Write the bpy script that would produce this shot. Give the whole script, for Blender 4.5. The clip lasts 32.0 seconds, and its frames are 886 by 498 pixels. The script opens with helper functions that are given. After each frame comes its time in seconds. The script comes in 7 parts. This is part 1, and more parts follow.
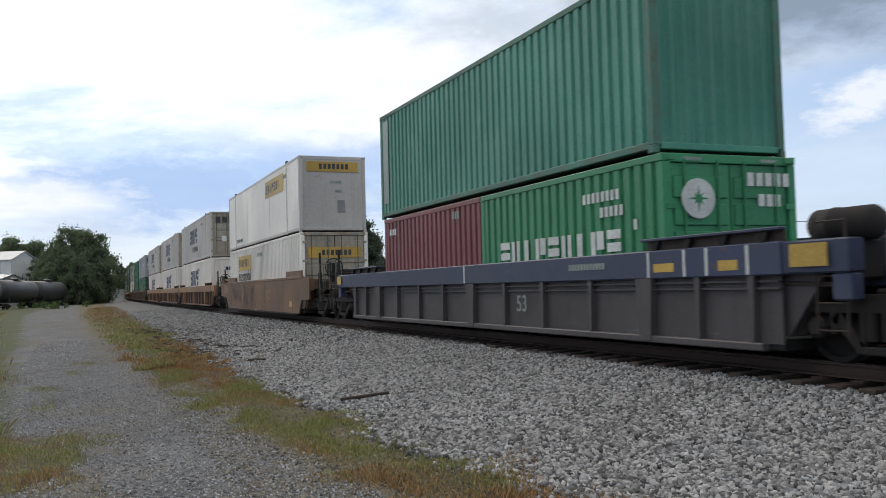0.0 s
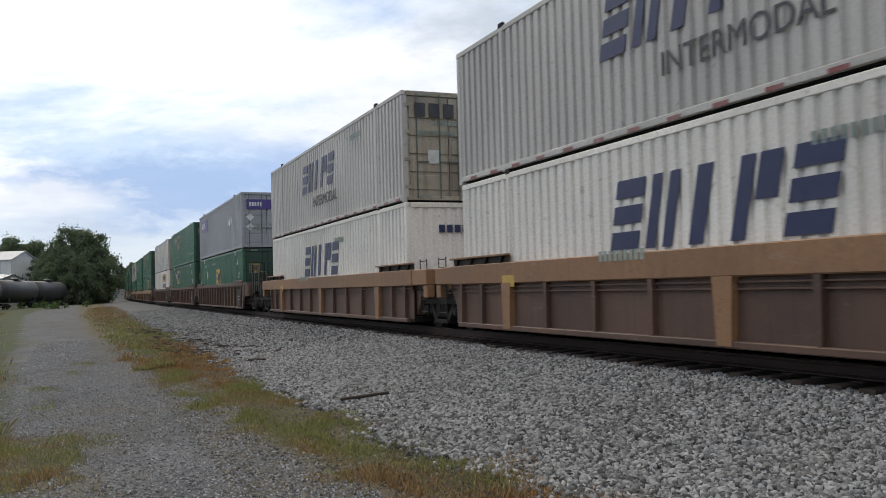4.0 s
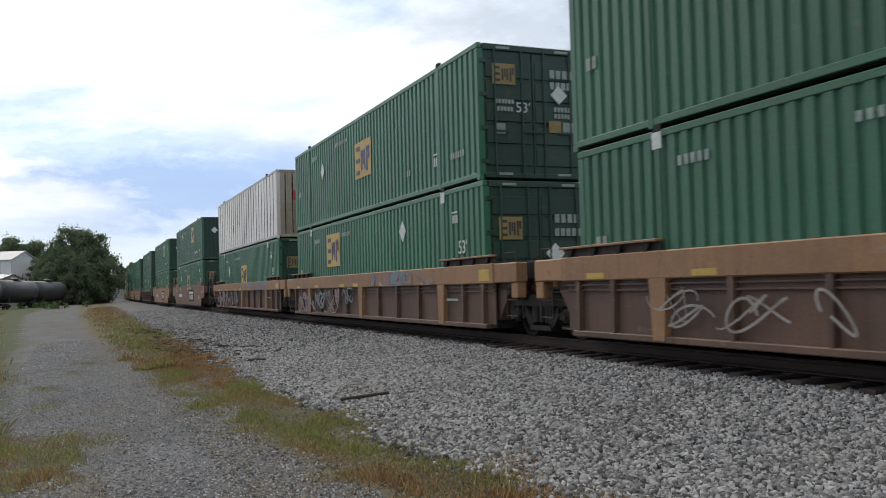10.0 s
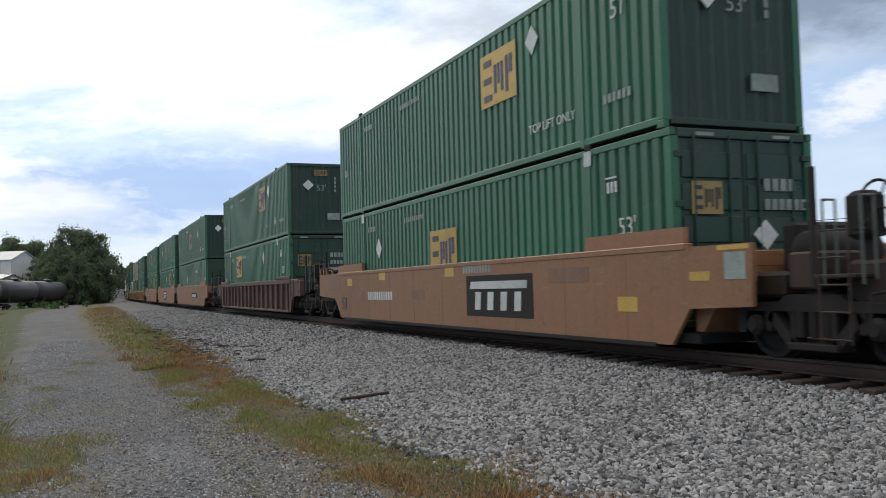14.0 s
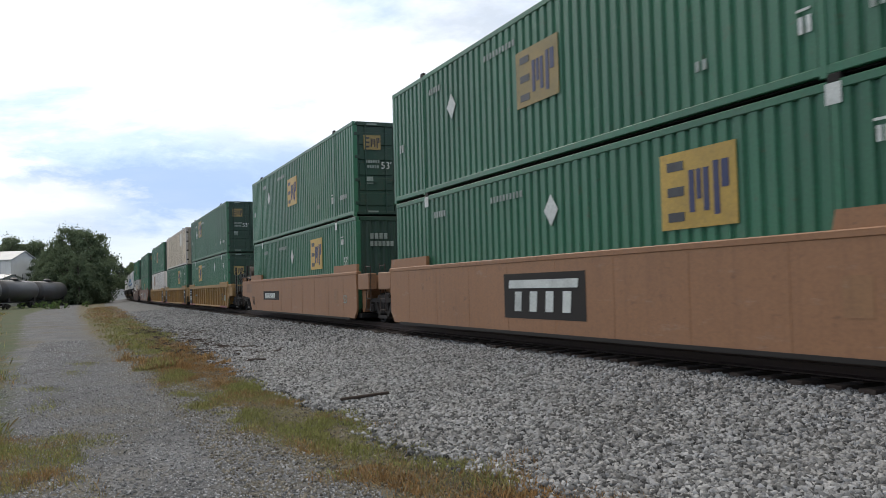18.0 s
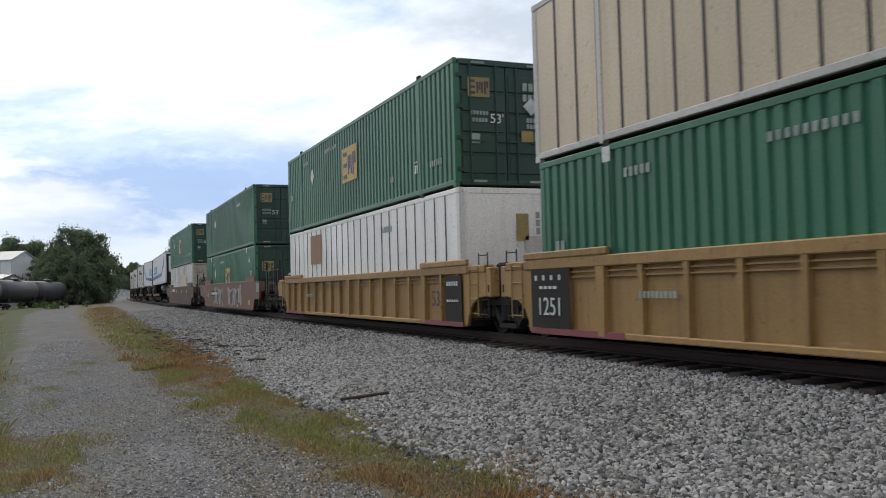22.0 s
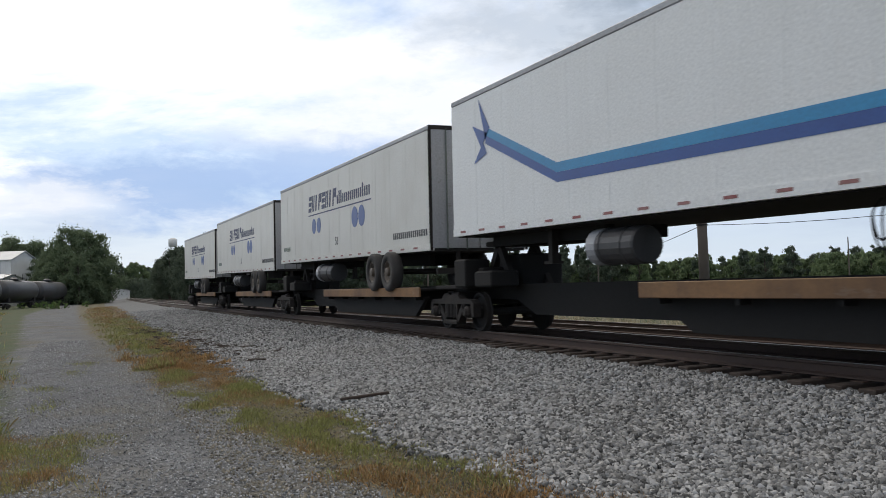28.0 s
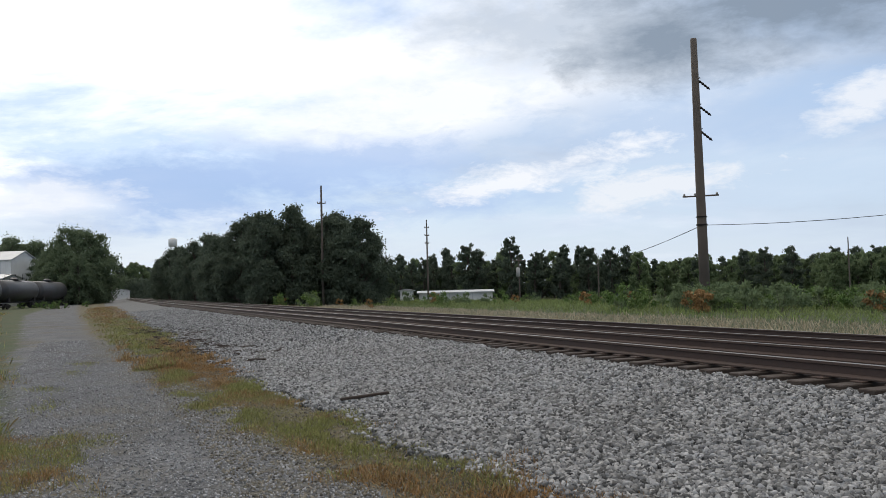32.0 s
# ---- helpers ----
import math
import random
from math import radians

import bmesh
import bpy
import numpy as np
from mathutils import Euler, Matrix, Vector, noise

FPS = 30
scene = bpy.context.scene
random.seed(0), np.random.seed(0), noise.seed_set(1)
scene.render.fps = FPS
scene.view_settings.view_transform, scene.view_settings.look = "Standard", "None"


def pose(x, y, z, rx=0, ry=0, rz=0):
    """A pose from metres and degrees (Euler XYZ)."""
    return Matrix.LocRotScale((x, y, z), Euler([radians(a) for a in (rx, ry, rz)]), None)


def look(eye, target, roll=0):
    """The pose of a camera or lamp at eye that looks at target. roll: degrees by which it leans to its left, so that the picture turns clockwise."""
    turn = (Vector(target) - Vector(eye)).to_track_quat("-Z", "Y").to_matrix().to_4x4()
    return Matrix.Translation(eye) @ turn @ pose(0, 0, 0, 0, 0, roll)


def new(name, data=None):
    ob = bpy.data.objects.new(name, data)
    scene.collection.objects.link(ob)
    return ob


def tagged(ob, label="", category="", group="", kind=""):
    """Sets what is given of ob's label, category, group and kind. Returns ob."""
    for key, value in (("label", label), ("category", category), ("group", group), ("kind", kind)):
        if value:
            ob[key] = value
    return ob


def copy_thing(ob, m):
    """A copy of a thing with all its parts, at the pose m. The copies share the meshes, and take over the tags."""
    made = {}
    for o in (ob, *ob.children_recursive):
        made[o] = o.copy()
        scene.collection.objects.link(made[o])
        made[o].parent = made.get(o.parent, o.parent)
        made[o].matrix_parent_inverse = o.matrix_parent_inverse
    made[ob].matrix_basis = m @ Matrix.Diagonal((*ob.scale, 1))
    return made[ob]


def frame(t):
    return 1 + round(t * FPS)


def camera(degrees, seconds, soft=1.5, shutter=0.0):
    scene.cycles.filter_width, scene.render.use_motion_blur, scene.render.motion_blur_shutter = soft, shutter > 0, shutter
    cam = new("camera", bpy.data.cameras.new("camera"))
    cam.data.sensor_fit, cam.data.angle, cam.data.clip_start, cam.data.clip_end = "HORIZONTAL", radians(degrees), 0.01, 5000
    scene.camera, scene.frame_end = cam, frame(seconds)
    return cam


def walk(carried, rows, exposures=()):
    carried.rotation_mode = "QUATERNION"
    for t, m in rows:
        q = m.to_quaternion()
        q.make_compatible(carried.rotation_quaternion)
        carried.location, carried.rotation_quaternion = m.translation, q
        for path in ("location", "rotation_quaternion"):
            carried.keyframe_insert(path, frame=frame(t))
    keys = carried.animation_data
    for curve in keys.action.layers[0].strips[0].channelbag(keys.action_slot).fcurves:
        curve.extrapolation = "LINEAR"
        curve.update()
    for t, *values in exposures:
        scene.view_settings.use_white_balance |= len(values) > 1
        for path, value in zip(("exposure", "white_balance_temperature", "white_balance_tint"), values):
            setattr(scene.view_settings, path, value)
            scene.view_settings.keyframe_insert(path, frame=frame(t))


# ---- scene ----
cam = camera(53.72, 32.0, soft=0.5, shutter=0.1)
EYE = Vector((0.0, 0.0, 1.052))
YAW, TILT = 1.175, 0.0421
AIM = EYE + Vector((-math.sin(YAW) * math.cos(TILT), math.cos(YAW) * math.cos(TILT), math.sin(TILT)))
VIEW = look(EYE, AIM, -1.52)
walk(cam, [(0.0, VIEW), (32.0, VIEW)], [(0.0, 0.08), (1.0, -0.08), (2.0, -0.12), (3.0, -0.06), (6.0, 0.12), (7.0, 0.25), (8.0, 0.1), (9.0, 0.0), (10.0, 0.12), (11.0, 0.18), (12.0, 0.26), (13.0, 0.18), (14.0, 0.1), (17.0, 0.18), (18.0, 0.22), (19.0, 0.14), (20.0, 0.1), (21.0, 0.18), (22.0, 0.1), (23.0, 0.04), (25.0, 0.0), (32.0, 0.0)])

# ---- light ----
SUN_AZ, SUN_EL = math.atan2(-0.10, -1.0), radians(38)
SUN_DIR = Vector((math.cos(SUN_AZ) * math.cos(SUN_EL), math.sin(SUN_AZ) * math.cos(SUN_EL), math.sin(SUN_EL)))


class Nodes:
    """Short hand for building node trees."""

    def __init__(self, tree):
        self.t = tree
        tree.nodes.clear()

    def n(self, kind, values=(), **props):
        node = self.t.nodes.new(kind)
        for k, v in props.items():
            if k == "op":
                node.operation = v
            elif k == "blend":
                node.data_type = "RGBA"
                node.blend_type = v
            elif k == "sky":
                node.sky_type = v
            elif k == "dims":
                node.noise_dimensions = v
            elif k == "feature":
                node.feature = v
        for key, val in dict(values).items():
            if isinstance(val, bpy.types.NodeSocket):
                self.t.links.new(val, node.inputs[key])
            else:
                node.inputs[key].default_value = val
        return node

    def math(self, op, a, b=0.0, c=0.0):
        return self.n("ShaderNodeMath", {0: a, 1: b, 2: c}, op=op).outputs[0]

    def mix(self, fac, a, b, blend="MIX"):
        return self.n("ShaderNodeMix", {0: fac, 6: a, 7: b}, blend=blend).outputs[2]

    def ramp(self, fac, stops):
        node = self.n("ShaderNodeValToRGB", {0: fac})
        el = node.color_ramp.elements
        while len(el) < len(stops):
            el.new(0.5)
        for e, (p, c) in zip(el, stops):
            e.position = p
            e.color = (c, c, c, 1) if isinstance(c, (int, float)) else (*c, 1)
        return node.outputs[0]

    def noise(self, vec, scale, detail=4.0, rough=0.55, distort=0.0):
        return self.n("ShaderNodeTexNoise", {"Vector": vec, "Scale": scale, "Detail": detail, "Roughness": rough, "Distortion": distort}).outputs[0]


world = bpy.data.worlds.new("sky")
scene.world = world
world.use_nodes = True
W = Nodes(world.node_tree)
sky = W.n("ShaderNodeTexSky", sky="NISHITA")
sky.sun_disc = False
sky.sun_elevation = SUN_EL
sky.sun_rotation = math.pi / 2 - SUN_AZ
way = W.n("ShaderNodeTexCoord").outputs["Generated"]
sep = W.n("ShaderNodeSeparateXYZ", {0: way}).outputs
lift = W.math("ADD", W.math("MAXIMUM", sep[2], 0.0), 0.13)
flat = W.n("ShaderNodeCombineXYZ", {0: W.math("DIVIDE", sep[0], lift), 1: W.math("DIVIDE", sep[1], lift), 2: 8.3}).outputs[0]
sunward = W.n("ShaderNodeVectorMath", {0: way, 1: SUN_DIR}, op="DOT_PRODUCT").outputs["Value"]
cover = W.ramp(W.noise(flat, 0.75, 8.0, 0.58, 0.35), [(0.41, 0.0), (0.59, 1.0)])
body = W.noise(flat, 0.42, 7.0, 0.52, 0.25)
body = W.math("ADD", body, W.math("MULTIPLY", W.math("SUBTRACT", sunward, 0.80), 0.42))
shade = W.ramp(body, [(0.36, (0.46, 0.56, 0.72)), (0.44, (0.60, 0.70, 0.86)), (0.51, (0.80, 0.88, 1.0)), (0.57, (1.15, 1.15, 1.15))])
glow = W.ramp(sunward, [(0.84, 0.0), (0.97, 1.0)])
cloud = W.mix(glow, shade, (1.9, 1.88, 1.85, 1))
blue = W.mix(1.0, sky.outputs[0], (0.10, 0.105, 0.11, 1), "MULTIPLY")
blue = W.mix(0.6, blue, (0.50, 0.66, 0.94, 1))
heaven = W.mix(cover, blue, cloud)
low = W.ramp(sep[2], [(0.0, 0.85), (0.12, 0.0)])
heaven = W.mix(low, heaven, (0.74, 0.83, 0.94, 1))
high = W.ramp(sep[2], [(0.42, 0.0), (0.75, 1.0)])
heaven = W.mix(high, heaven, (1.19, 1.15, 1.10, 1))

# cloud banks over the line: bearing from the line of sight, height, half width and height in radians, slope, colour, weight, raggedness
side_way = W.n("ShaderNodeVectorMath", {0: way, 1: (math.cos(YAW), math.sin(YAW), 0)}, op="DOT_PRODUCT").outputs["Value"]
front_way = W.n("ShaderNodeVectorMath", {0: way, 1: (-math.sin(YAW), math.cos(YAW), 0)}, op="DOT_PRODUCT").outputs["Value"]
turn = W.math("ARCTAN2", side_way, front_way)
rise = W.math("ARCSINE", sep[2])
sheet = W.n("ShaderNodeCombineXYZ", {0: turn, 1: W.math("MULTIPLY", rise, 2.3), 2: 1.7}).outputs[0]
curl = W.math("SUBTRACT", W.noise(sheet, 5.5, 7.0, 0.55, 0.3), 0.5)
puff = W.math("SUBTRACT", W.noise(sheet, 15.0, 8.0, 0.66, 0.2), 0.5)
BANKS = (
    (0.02, 0.200, 0.24, 0.060, 0.10, (1.06, 1.07, 1.10), 0.8, 1.5),
    (-0.28, 0.110, 0.30, 0.042, -0.06, (0.37, 0.53, 0.84), 0.8, 1.6),
    (-0.10, 0.140, 0.20, 0.040, 0.05, (0.46, 0.61, 0.90), 0.8, 1.6),
    (0.02, 0.092, 0.16, 0.030, 0.05, (0.42, 0.57, 0.86), 0.6, 1.6),
    (-0.42, 0.102, 0.09, 0.020, 0.0, (0.98, 1.0, 1.04), 0.7, 2.4),
    (0.30, 0.172, 0.36, 0.055, 0.05, (0.50, 0.64, 0.86), 0.75, 1.6),
    (0.36, 0.110, 0.30, 0.045, 0.0, (0.62, 0.75, 0.91), 0.7, 1.6),
    (0.09, 0.120, 0.16, 0.024, 0.25, (1.00, 1.01, 1.04), 0.8, 3.4),
    (0.24, 0.100, 0.10, 0.020, 0.12, (0.94, 0.95, 0.98), 0.7, 3.4),
    (0.49, 0.195, 0.11, 0.034, 0.30, (0.94, 0.96, 1.0), 0.75, 2.6),
    (0.17, 0.275, 0.26, 0.055, -0.05, (0.58, 0.65, 0.75), 0.8, 1.3),
    (0.46, 0.285, 0.36, 0.078, 0.10, (0.245, 0.31, 0.40), 0.92, 0.9),
    (-0.36, 0.320, 0.05, 0.012, 0.0, (0.46, 0.62, 0.90), 0.6, 1.5),
)
for b_turn, b_rise, b_wide, b_high, slope, tone, weight, torn in BANKS:
    da = W.math("SUBTRACT", turn, b_turn)
    de = W.math("SUBTRACT", W.math("SUBTRACT", rise, b_rise), W.math("MULTIPLY", da, slope))
    r2 = W.math("ADD", W.math("POWER", W.math("DIVIDE", da, b_wide), 2.0), W.math("POWER", W.math("DIVIDE", de, b_high), 2.0))
    edge = W.math("ADD", W.math("ADD", W.math("SQRT", r2), W.math("MULTIPLY", curl, 1.5)), W.math("MULTIPLY", puff, torn))
    heaven = W.mix(W.math("MULTIPLY", W.ramp(edge, [(0.35, 1.0), (1.0, 0.0)]), weight), heaven, (*tone, 1))
bg = W.n("ShaderNodeBackground", {0: heaven, 1: 1.0})
out = W.n("ShaderNodeOutputWorld", {0: bg.outputs[0]})

lamp = bpy.data.lights.new("sun", "SUN")
lamp.energy, lamp.angle, lamp.color = 0.75, radians(12), (1.0, 0.93, 0.82)
sun = new("sun", lamp)
sun.matrix_world = look(SUN_DIR * 100, (0, 0, 0))

# ---- materials ----
def mat(name, col, rough=0.6, metal=0.0, dirt=(0.10, 0.08, 0.06), dirty=0.35, big=0.7, fine=25.0, streak=0.0, bump=0.15, island=0.0, spec=0.5, rust=0.0, thin=0.0):
    """A worn surface: base colour, dirt in broad patches, fine grain, and streaks that run down."""
    m = bpy.data.materials.new(name)
    m.use_nodes = True
    s = Nodes(m.node_tree)
    pos = s.n("ShaderNodeTexCoord").outputs["Object"]
    rnd = s.n("ShaderNodeObjectInfo").outputs["Random"]
    pos = s.n("ShaderNodeVectorMath", {0: pos, 1: s.n("ShaderNodeCombineXYZ", {0: s.math("MULTIPLY", rnd, 37.0), 1: 0.0, 2: 0.0}).outputs[0]}, op="ADD").outputs[0]
    patch = s.ramp(s.noise(pos, big, 6.0, 0.62), [(0.42, 0.0), (0.78, 1.0)])
    grain = s.noise(pos, fine, 3.0, 0.6)
    c = s.mix(s.math("MULTIPLY", patch, dirty), (*col, 1), (*dirt, 1))
    if streak:
        run = s.n("ShaderNodeMapping", {0: pos, 3: (5.0, 5.0, 0.22)}).outputs[0]
        lines = s.ramp(s.noise(run, 1.3, 5.0, 0.65), [(0.50, 0.0), (0.80, 1.0)])
        c = s.mix(s.math("MULTIPLY", lines, streak), c, (*dirt, 1))
    if rust:
        spots = s.ramp(s.noise(pos, 4.5, 9.0, 0.72, 0.4), [(0.60, 0.0), (0.68, 1.0)])
        c = s.mix(s.math("MULTIPLY", spots, rust), c, (0.115, 0.06, 0.035, 1))
        scuff = s.ramp(s.noise(s.n("ShaderNodeMapping", {0: pos, 1: (3.0, 7.0, 5.0), 3: (0.5, 1.0, 1.6)}).outputs[0], 2.6, 9.0, 0.75), [(0.60, 0.0), (0.72, 1.0)])
        c = s.mix(s.math("MULTIPLY", scuff, rust * 0.6), c, s.mix(0.55, c, (0.5, 0.47, 0.42, 1)))
        c = s.mix(1.0, c, s.ramp(s.noise(pos, 0.35, 3.0, 0.5), [(0.3, 0.80), (0.7, 1.18)]), "MULTIPLY")
    c = s.mix(1.0, c, s.ramp(grain, [(0.25, 0.80), (0.75, 1.14)]), "MULTIPLY")
    tone = s.math("ADD", s.math("MULTIPLY", rnd, 0.12), 0.94)
    if island:
        isl = s.n("ShaderNodeNewGeometry").outputs["Random Per Island"]
        tone = s.math("ADD", s.math("MULTIPLY", isl, 2 * island), 1.0 - island)
    c = s.mix(1.0, c, s.n("ShaderNodeCombineXYZ", {0: tone, 1: tone, 2: tone}).outputs[0], "MULTIPLY")
    rg = s.math("ADD", s.math("MULTIPLY", grain, 0.2), rough - 0.1)
    b = s.n("ShaderNodeBsdfPrincipled", {"Base Color": c, "Roughness": rg, "Metallic": metal, "Specular IOR Level": spec})
    if bump:
        s.t.links.new(s.n("ShaderNodeBump", {"Strength": bump, "Distance": 0.01, "Height": grain}).outputs[0], b.inputs["Normal"])
    surface = b.outputs[0]
    if thin:
        tl = s.n("ShaderNodeBsdfTranslucent", {0: c})
        surface = s.n("ShaderNodeMixShader", {0: thin, 1: surface, 2: tl.outputs[0]}).outputs[0]
    s.t.links.new(surface, s.n("ShaderNodeOutputMaterial").inputs[0])
    return m


RUST = (0.10, 0.055, 0.035)
m_green = mat("green_paint", (0.026, 0.142, 0.070), 0.45, dirt=(0.05, 0.075, 0.05), dirty=0.35, streak=0.35, rust=0.35)
m_green2 = mat("faded_green_paint", (0.038, 0.134, 0.072), 0.5, dirt=(0.06, 0.08, 0.06), dirty=0.4, streak=0.35, rust=0.35)
# Darker copy of the green: shade on the box ends put into the paint.
m_shadegreen = mat("shaded_green_paint", (0.012, 0.048, 0.028), 0.5, dirt=(0.04, 0.04, 0.03), dirty=0.5, streak=0.5, rust=0.35)
m_teal = mat("weathered_teal_paint", (0.05, 0.235, 0.165), 0.55, dirt=(0.16, 0.30, 0.24), dirty=0.4, streak=0.45, rust=0.35)
m_tealrust = mat("rust_bitten_teal", (0.055, 0.185, 0.13), 0.6, dirt=(0.11, 0.062, 0.038), dirty=0.75, big=2.2, streak=0.6, rust=0.9)
m_evgreen = mat("bright_green_paint", (0.025, 0.22, 0.085), 0.45, dirt=(0.06, 0.16, 0.09), dirty=0.3, streak=0.3, rust=0.35)
m_red = mat("maroon_paint", (0.20, 0.042, 0.048), 0.5, dirt=(0.16, 0.07, 0.06), dirty=0.35, streak=0.3, rust=0.35)
m_white = mat("off_white_paint", (0.80, 0.752, 0.675), 0.45, dirt=(0.30, 0.26, 0.20), dirty=0.18, streak=0.16, rust=0.4)
m_beige = mat("grey_white_paint", (0.52, 0.49, 0.45), 0.5, dirt=(0.22, 0.19, 0.15), dirty=0.25, streak=0.22, rust=0.4)
m_plate = mat("soiled_white_sheet", (0.80, 0.765, 0.71), 0.4, dirt=(0.30, 0.25, 0.18), dirty=0.25, streak=0.3, rust=0.4)
m_tan = mat("yellowed_sheet", (0.58, 0.47, 0.32), 0.45, dirt=(0.30, 0.22, 0.13), dirty=0.3, streak=0.3, rust=0.4)
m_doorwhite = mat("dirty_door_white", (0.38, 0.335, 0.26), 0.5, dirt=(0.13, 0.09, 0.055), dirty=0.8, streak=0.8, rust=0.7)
m_grey = mat("grey_paint", (0.33, 0.335, 0.35), 0.45, dirt=(0.18, 0.17, 0.16), dirty=0.3, streak=0.3, rust=0.4)
m_trailer = mat("trailer_white", (0.74, 0.74, 0.72), 0.35, dirt=(0.45, 0.42, 0.36), dirty=0.15, streak=0.12, bump=0.05)
m_trailer2 = mat("aged_trailer_white", (0.66, 0.645, 0.59), 0.4, dirt=(0.34, 0.30, 0.22), dirty=0.25, streak=0.25, bump=0.05)
m_brown = mat("brown_car_paint", (0.125, 0.066, 0.042), 0.65, dirt=(0.045, 0.032, 0.026), dirty=0.7, big=0.5, streak=0.6, rust=0.7)
m_brown2 = mat("dark_brown_car_paint", (0.105, 0.052, 0.040), 0.65, dirt=(0.045, 0.035, 0.03), dirty=0.5, streak=0.4, rust=0.6)
m_tansill = mat("tan_car_paint", (0.31, 0.160, 0.072), 0.6, dirt=(0.11, 0.062, 0.038), dirty=0.65, streak=0.4, rust=0.6)
m_orange = mat("orange_brown_car_paint", (0.30, 0.145, 0.066), 0.6, dirt=(0.15, 0.078, 0.042), dirty=0.6, big=0.35, streak=0.45, rust=0.6)
m_dusty = mat("dusty_brown_car_paint", (0.180, 0.098, 0.050), 0.65, dirt=(0.060, 0.042, 0.031), dirty=0.8, big=0.4, streak=0.7, rust=0.6)
m_rustred = mat("rust_red_car_paint", (0.170, 0.082, 0.050), 0.6, dirt=(0.10, 0.055, 0.038), dirty=0.6, big=0.35, streak=0.45, rust=0.6)
m_faded = mat("faded_repaint", (0.24, 0.135, 0.080), 0.65, dirt=(0.16, 0.08, 0.05), dirty=0.8, big=2.0, streak=0.4)
m_yellow = mat("yellow_car_paint", (0.325, 0.192, 0.062), 0.65, dirt=(0.135, 0.072, 0.032), dirty=0.6, streak=0.6, rust=0.8)
m_deck = mat("rusty_tan_deck", (0.235, 0.125, 0.052), 0.7, dirt=(0.075, 0.038, 0.022), dirty=0.95, big=0.9, streak=0.3, rust=0.6)
m_blue = mat("navy_car_paint", (0.034, 0.046, 0.095), 0.6, dirt=(0.06, 0.055, 0.055), dirty=0.5, streak=0.4, rust=0.6)
m_bluegrey = mat("soiled_grey_car_paint", (0.074, 0.063, 0.063), 0.65, dirt=(0.040, 0.034, 0.031), dirty=0.7, big=0.5, streak=0.6, rust=0.6)
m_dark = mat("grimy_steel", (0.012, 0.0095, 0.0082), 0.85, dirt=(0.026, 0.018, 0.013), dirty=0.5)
# Blacks of m_black, truck and wheel hold grime and under-car shade together.
m_black = mat("shaded_black_grime", (0.0065, 0.0058, 0.0052), 0.9, dirt=(0.013, 0.010, 0.0085), dirty=0.4)
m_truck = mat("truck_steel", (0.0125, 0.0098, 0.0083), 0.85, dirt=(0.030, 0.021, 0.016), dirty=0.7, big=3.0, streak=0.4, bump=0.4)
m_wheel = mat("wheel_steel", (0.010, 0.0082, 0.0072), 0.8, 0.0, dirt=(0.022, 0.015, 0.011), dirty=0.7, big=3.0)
m_tyre = mat("tyre_rubber", (0.03, 0.028, 0.027), 0.85, dirt=(0.09, 0.08, 0.07), dirty=0.5)
m_rim = mat("rim_steel", (0.12, 0.10, 0.08), 0.6, 0.1, dirt=(0.09, 0.06, 0.04), dirty=0.6)
m_rod = mat("galvanised_rod", (0.12, 0.14, 0.12), 0.5, 0.3, dirt=(0.12, 0.10, 0.08), dirty=0.4)
m_mark = mat("white_marking", (0.62, 0.64, 0.60), 0.5, dirt=(0.30, 0.30, 0.27), dirty=0.45, big=3.0, rust=0.35)
m_markdim = mat("worn_white_marking", (0.27, 0.315, 0.275), 0.5, dirt=(0.10, 0.14, 0.11), dirty=0.6, big=3.0, rust=0.35)
m_gold = mat("yellow_panel", (0.52, 0.33, 0.055), 0.5, dirt=(0.30, 0.20, 0.06), dirty=0.4, big=2.0, rust=0.35)
m_goldw = mat("worn_yellow_panel", (0.30, 0.21, 0.07), 0.55, dirt=(0.10, 0.12, 0.06), dirty=0.6, big=2.0, rust=0.35)
m_navy = mat("navy_marking", (0.016, 0.022, 0.085), 0.5, dirt=(0.06, 0.07, 0.12), dirty=0.3, big=3.0)
m_ink = mat("black_marking", (0.03, 0.03, 0.035), 0.5, dirt=(0.12, 0.12, 0.11), dirty=0.4, big=3.0)
m_purple = mat("purple_panel", (0.07, 0.04, 0.21), 0.45, dirt=(0.10, 0.09, 0.17), dirty=0.3, big=2.0)
m_stripe = mat("blue_stripe", (0.03, 0.24, 0.46), 0.4, dirt=(0.03, 0.15, 0.34), dirty=0.4, big=1.0)
m_stripe2 = mat("dark_blue_stripe", (0.03, 0.085, 0.29), 0.4, dirt=(0.03, 0.04, 0.16), dirty=0.4, big=1.0)
m_dash = mat("faded_red_reflector", (0.24, 0.06, 0.055), 0.5, dirt=(0.4, 0.35, 0.3), dirty=0.5, big=2.0)
m_sign = mat("red_sign", (0.50, 0.045, 0.04), 0.5, dirt=(0.3, 0.1, 0.1), dirty=0.3)
m_wood = mat("creosoted_wood", (0.040, 0.027, 0.020), 0.85, dirt=(0.066, 0.048, 0.036), dirty=0.5, big=3.0, fine=60.0, bump=0.5)
m_pole = mat("weathered_pole_wood", (0.115, 0.092, 0.075), 0.85, dirt=(0.06, 0.05, 0.043), dirty=0.5, big=1.0, fine=40.0, bump=0.4)
m_rail = mat("rusty_rail", (0.060, 0.036, 0.027), 0.8, 0.0, dirt=(0.042, 0.029, 0.024), dirty=0.5)
m_railtop = mat("worn_rail_head", (0.20, 0.185, 0.17), 0.5, 0.6, dirt=(0.12, 0.10, 0.085), dirty=0.6, bump=0.05)
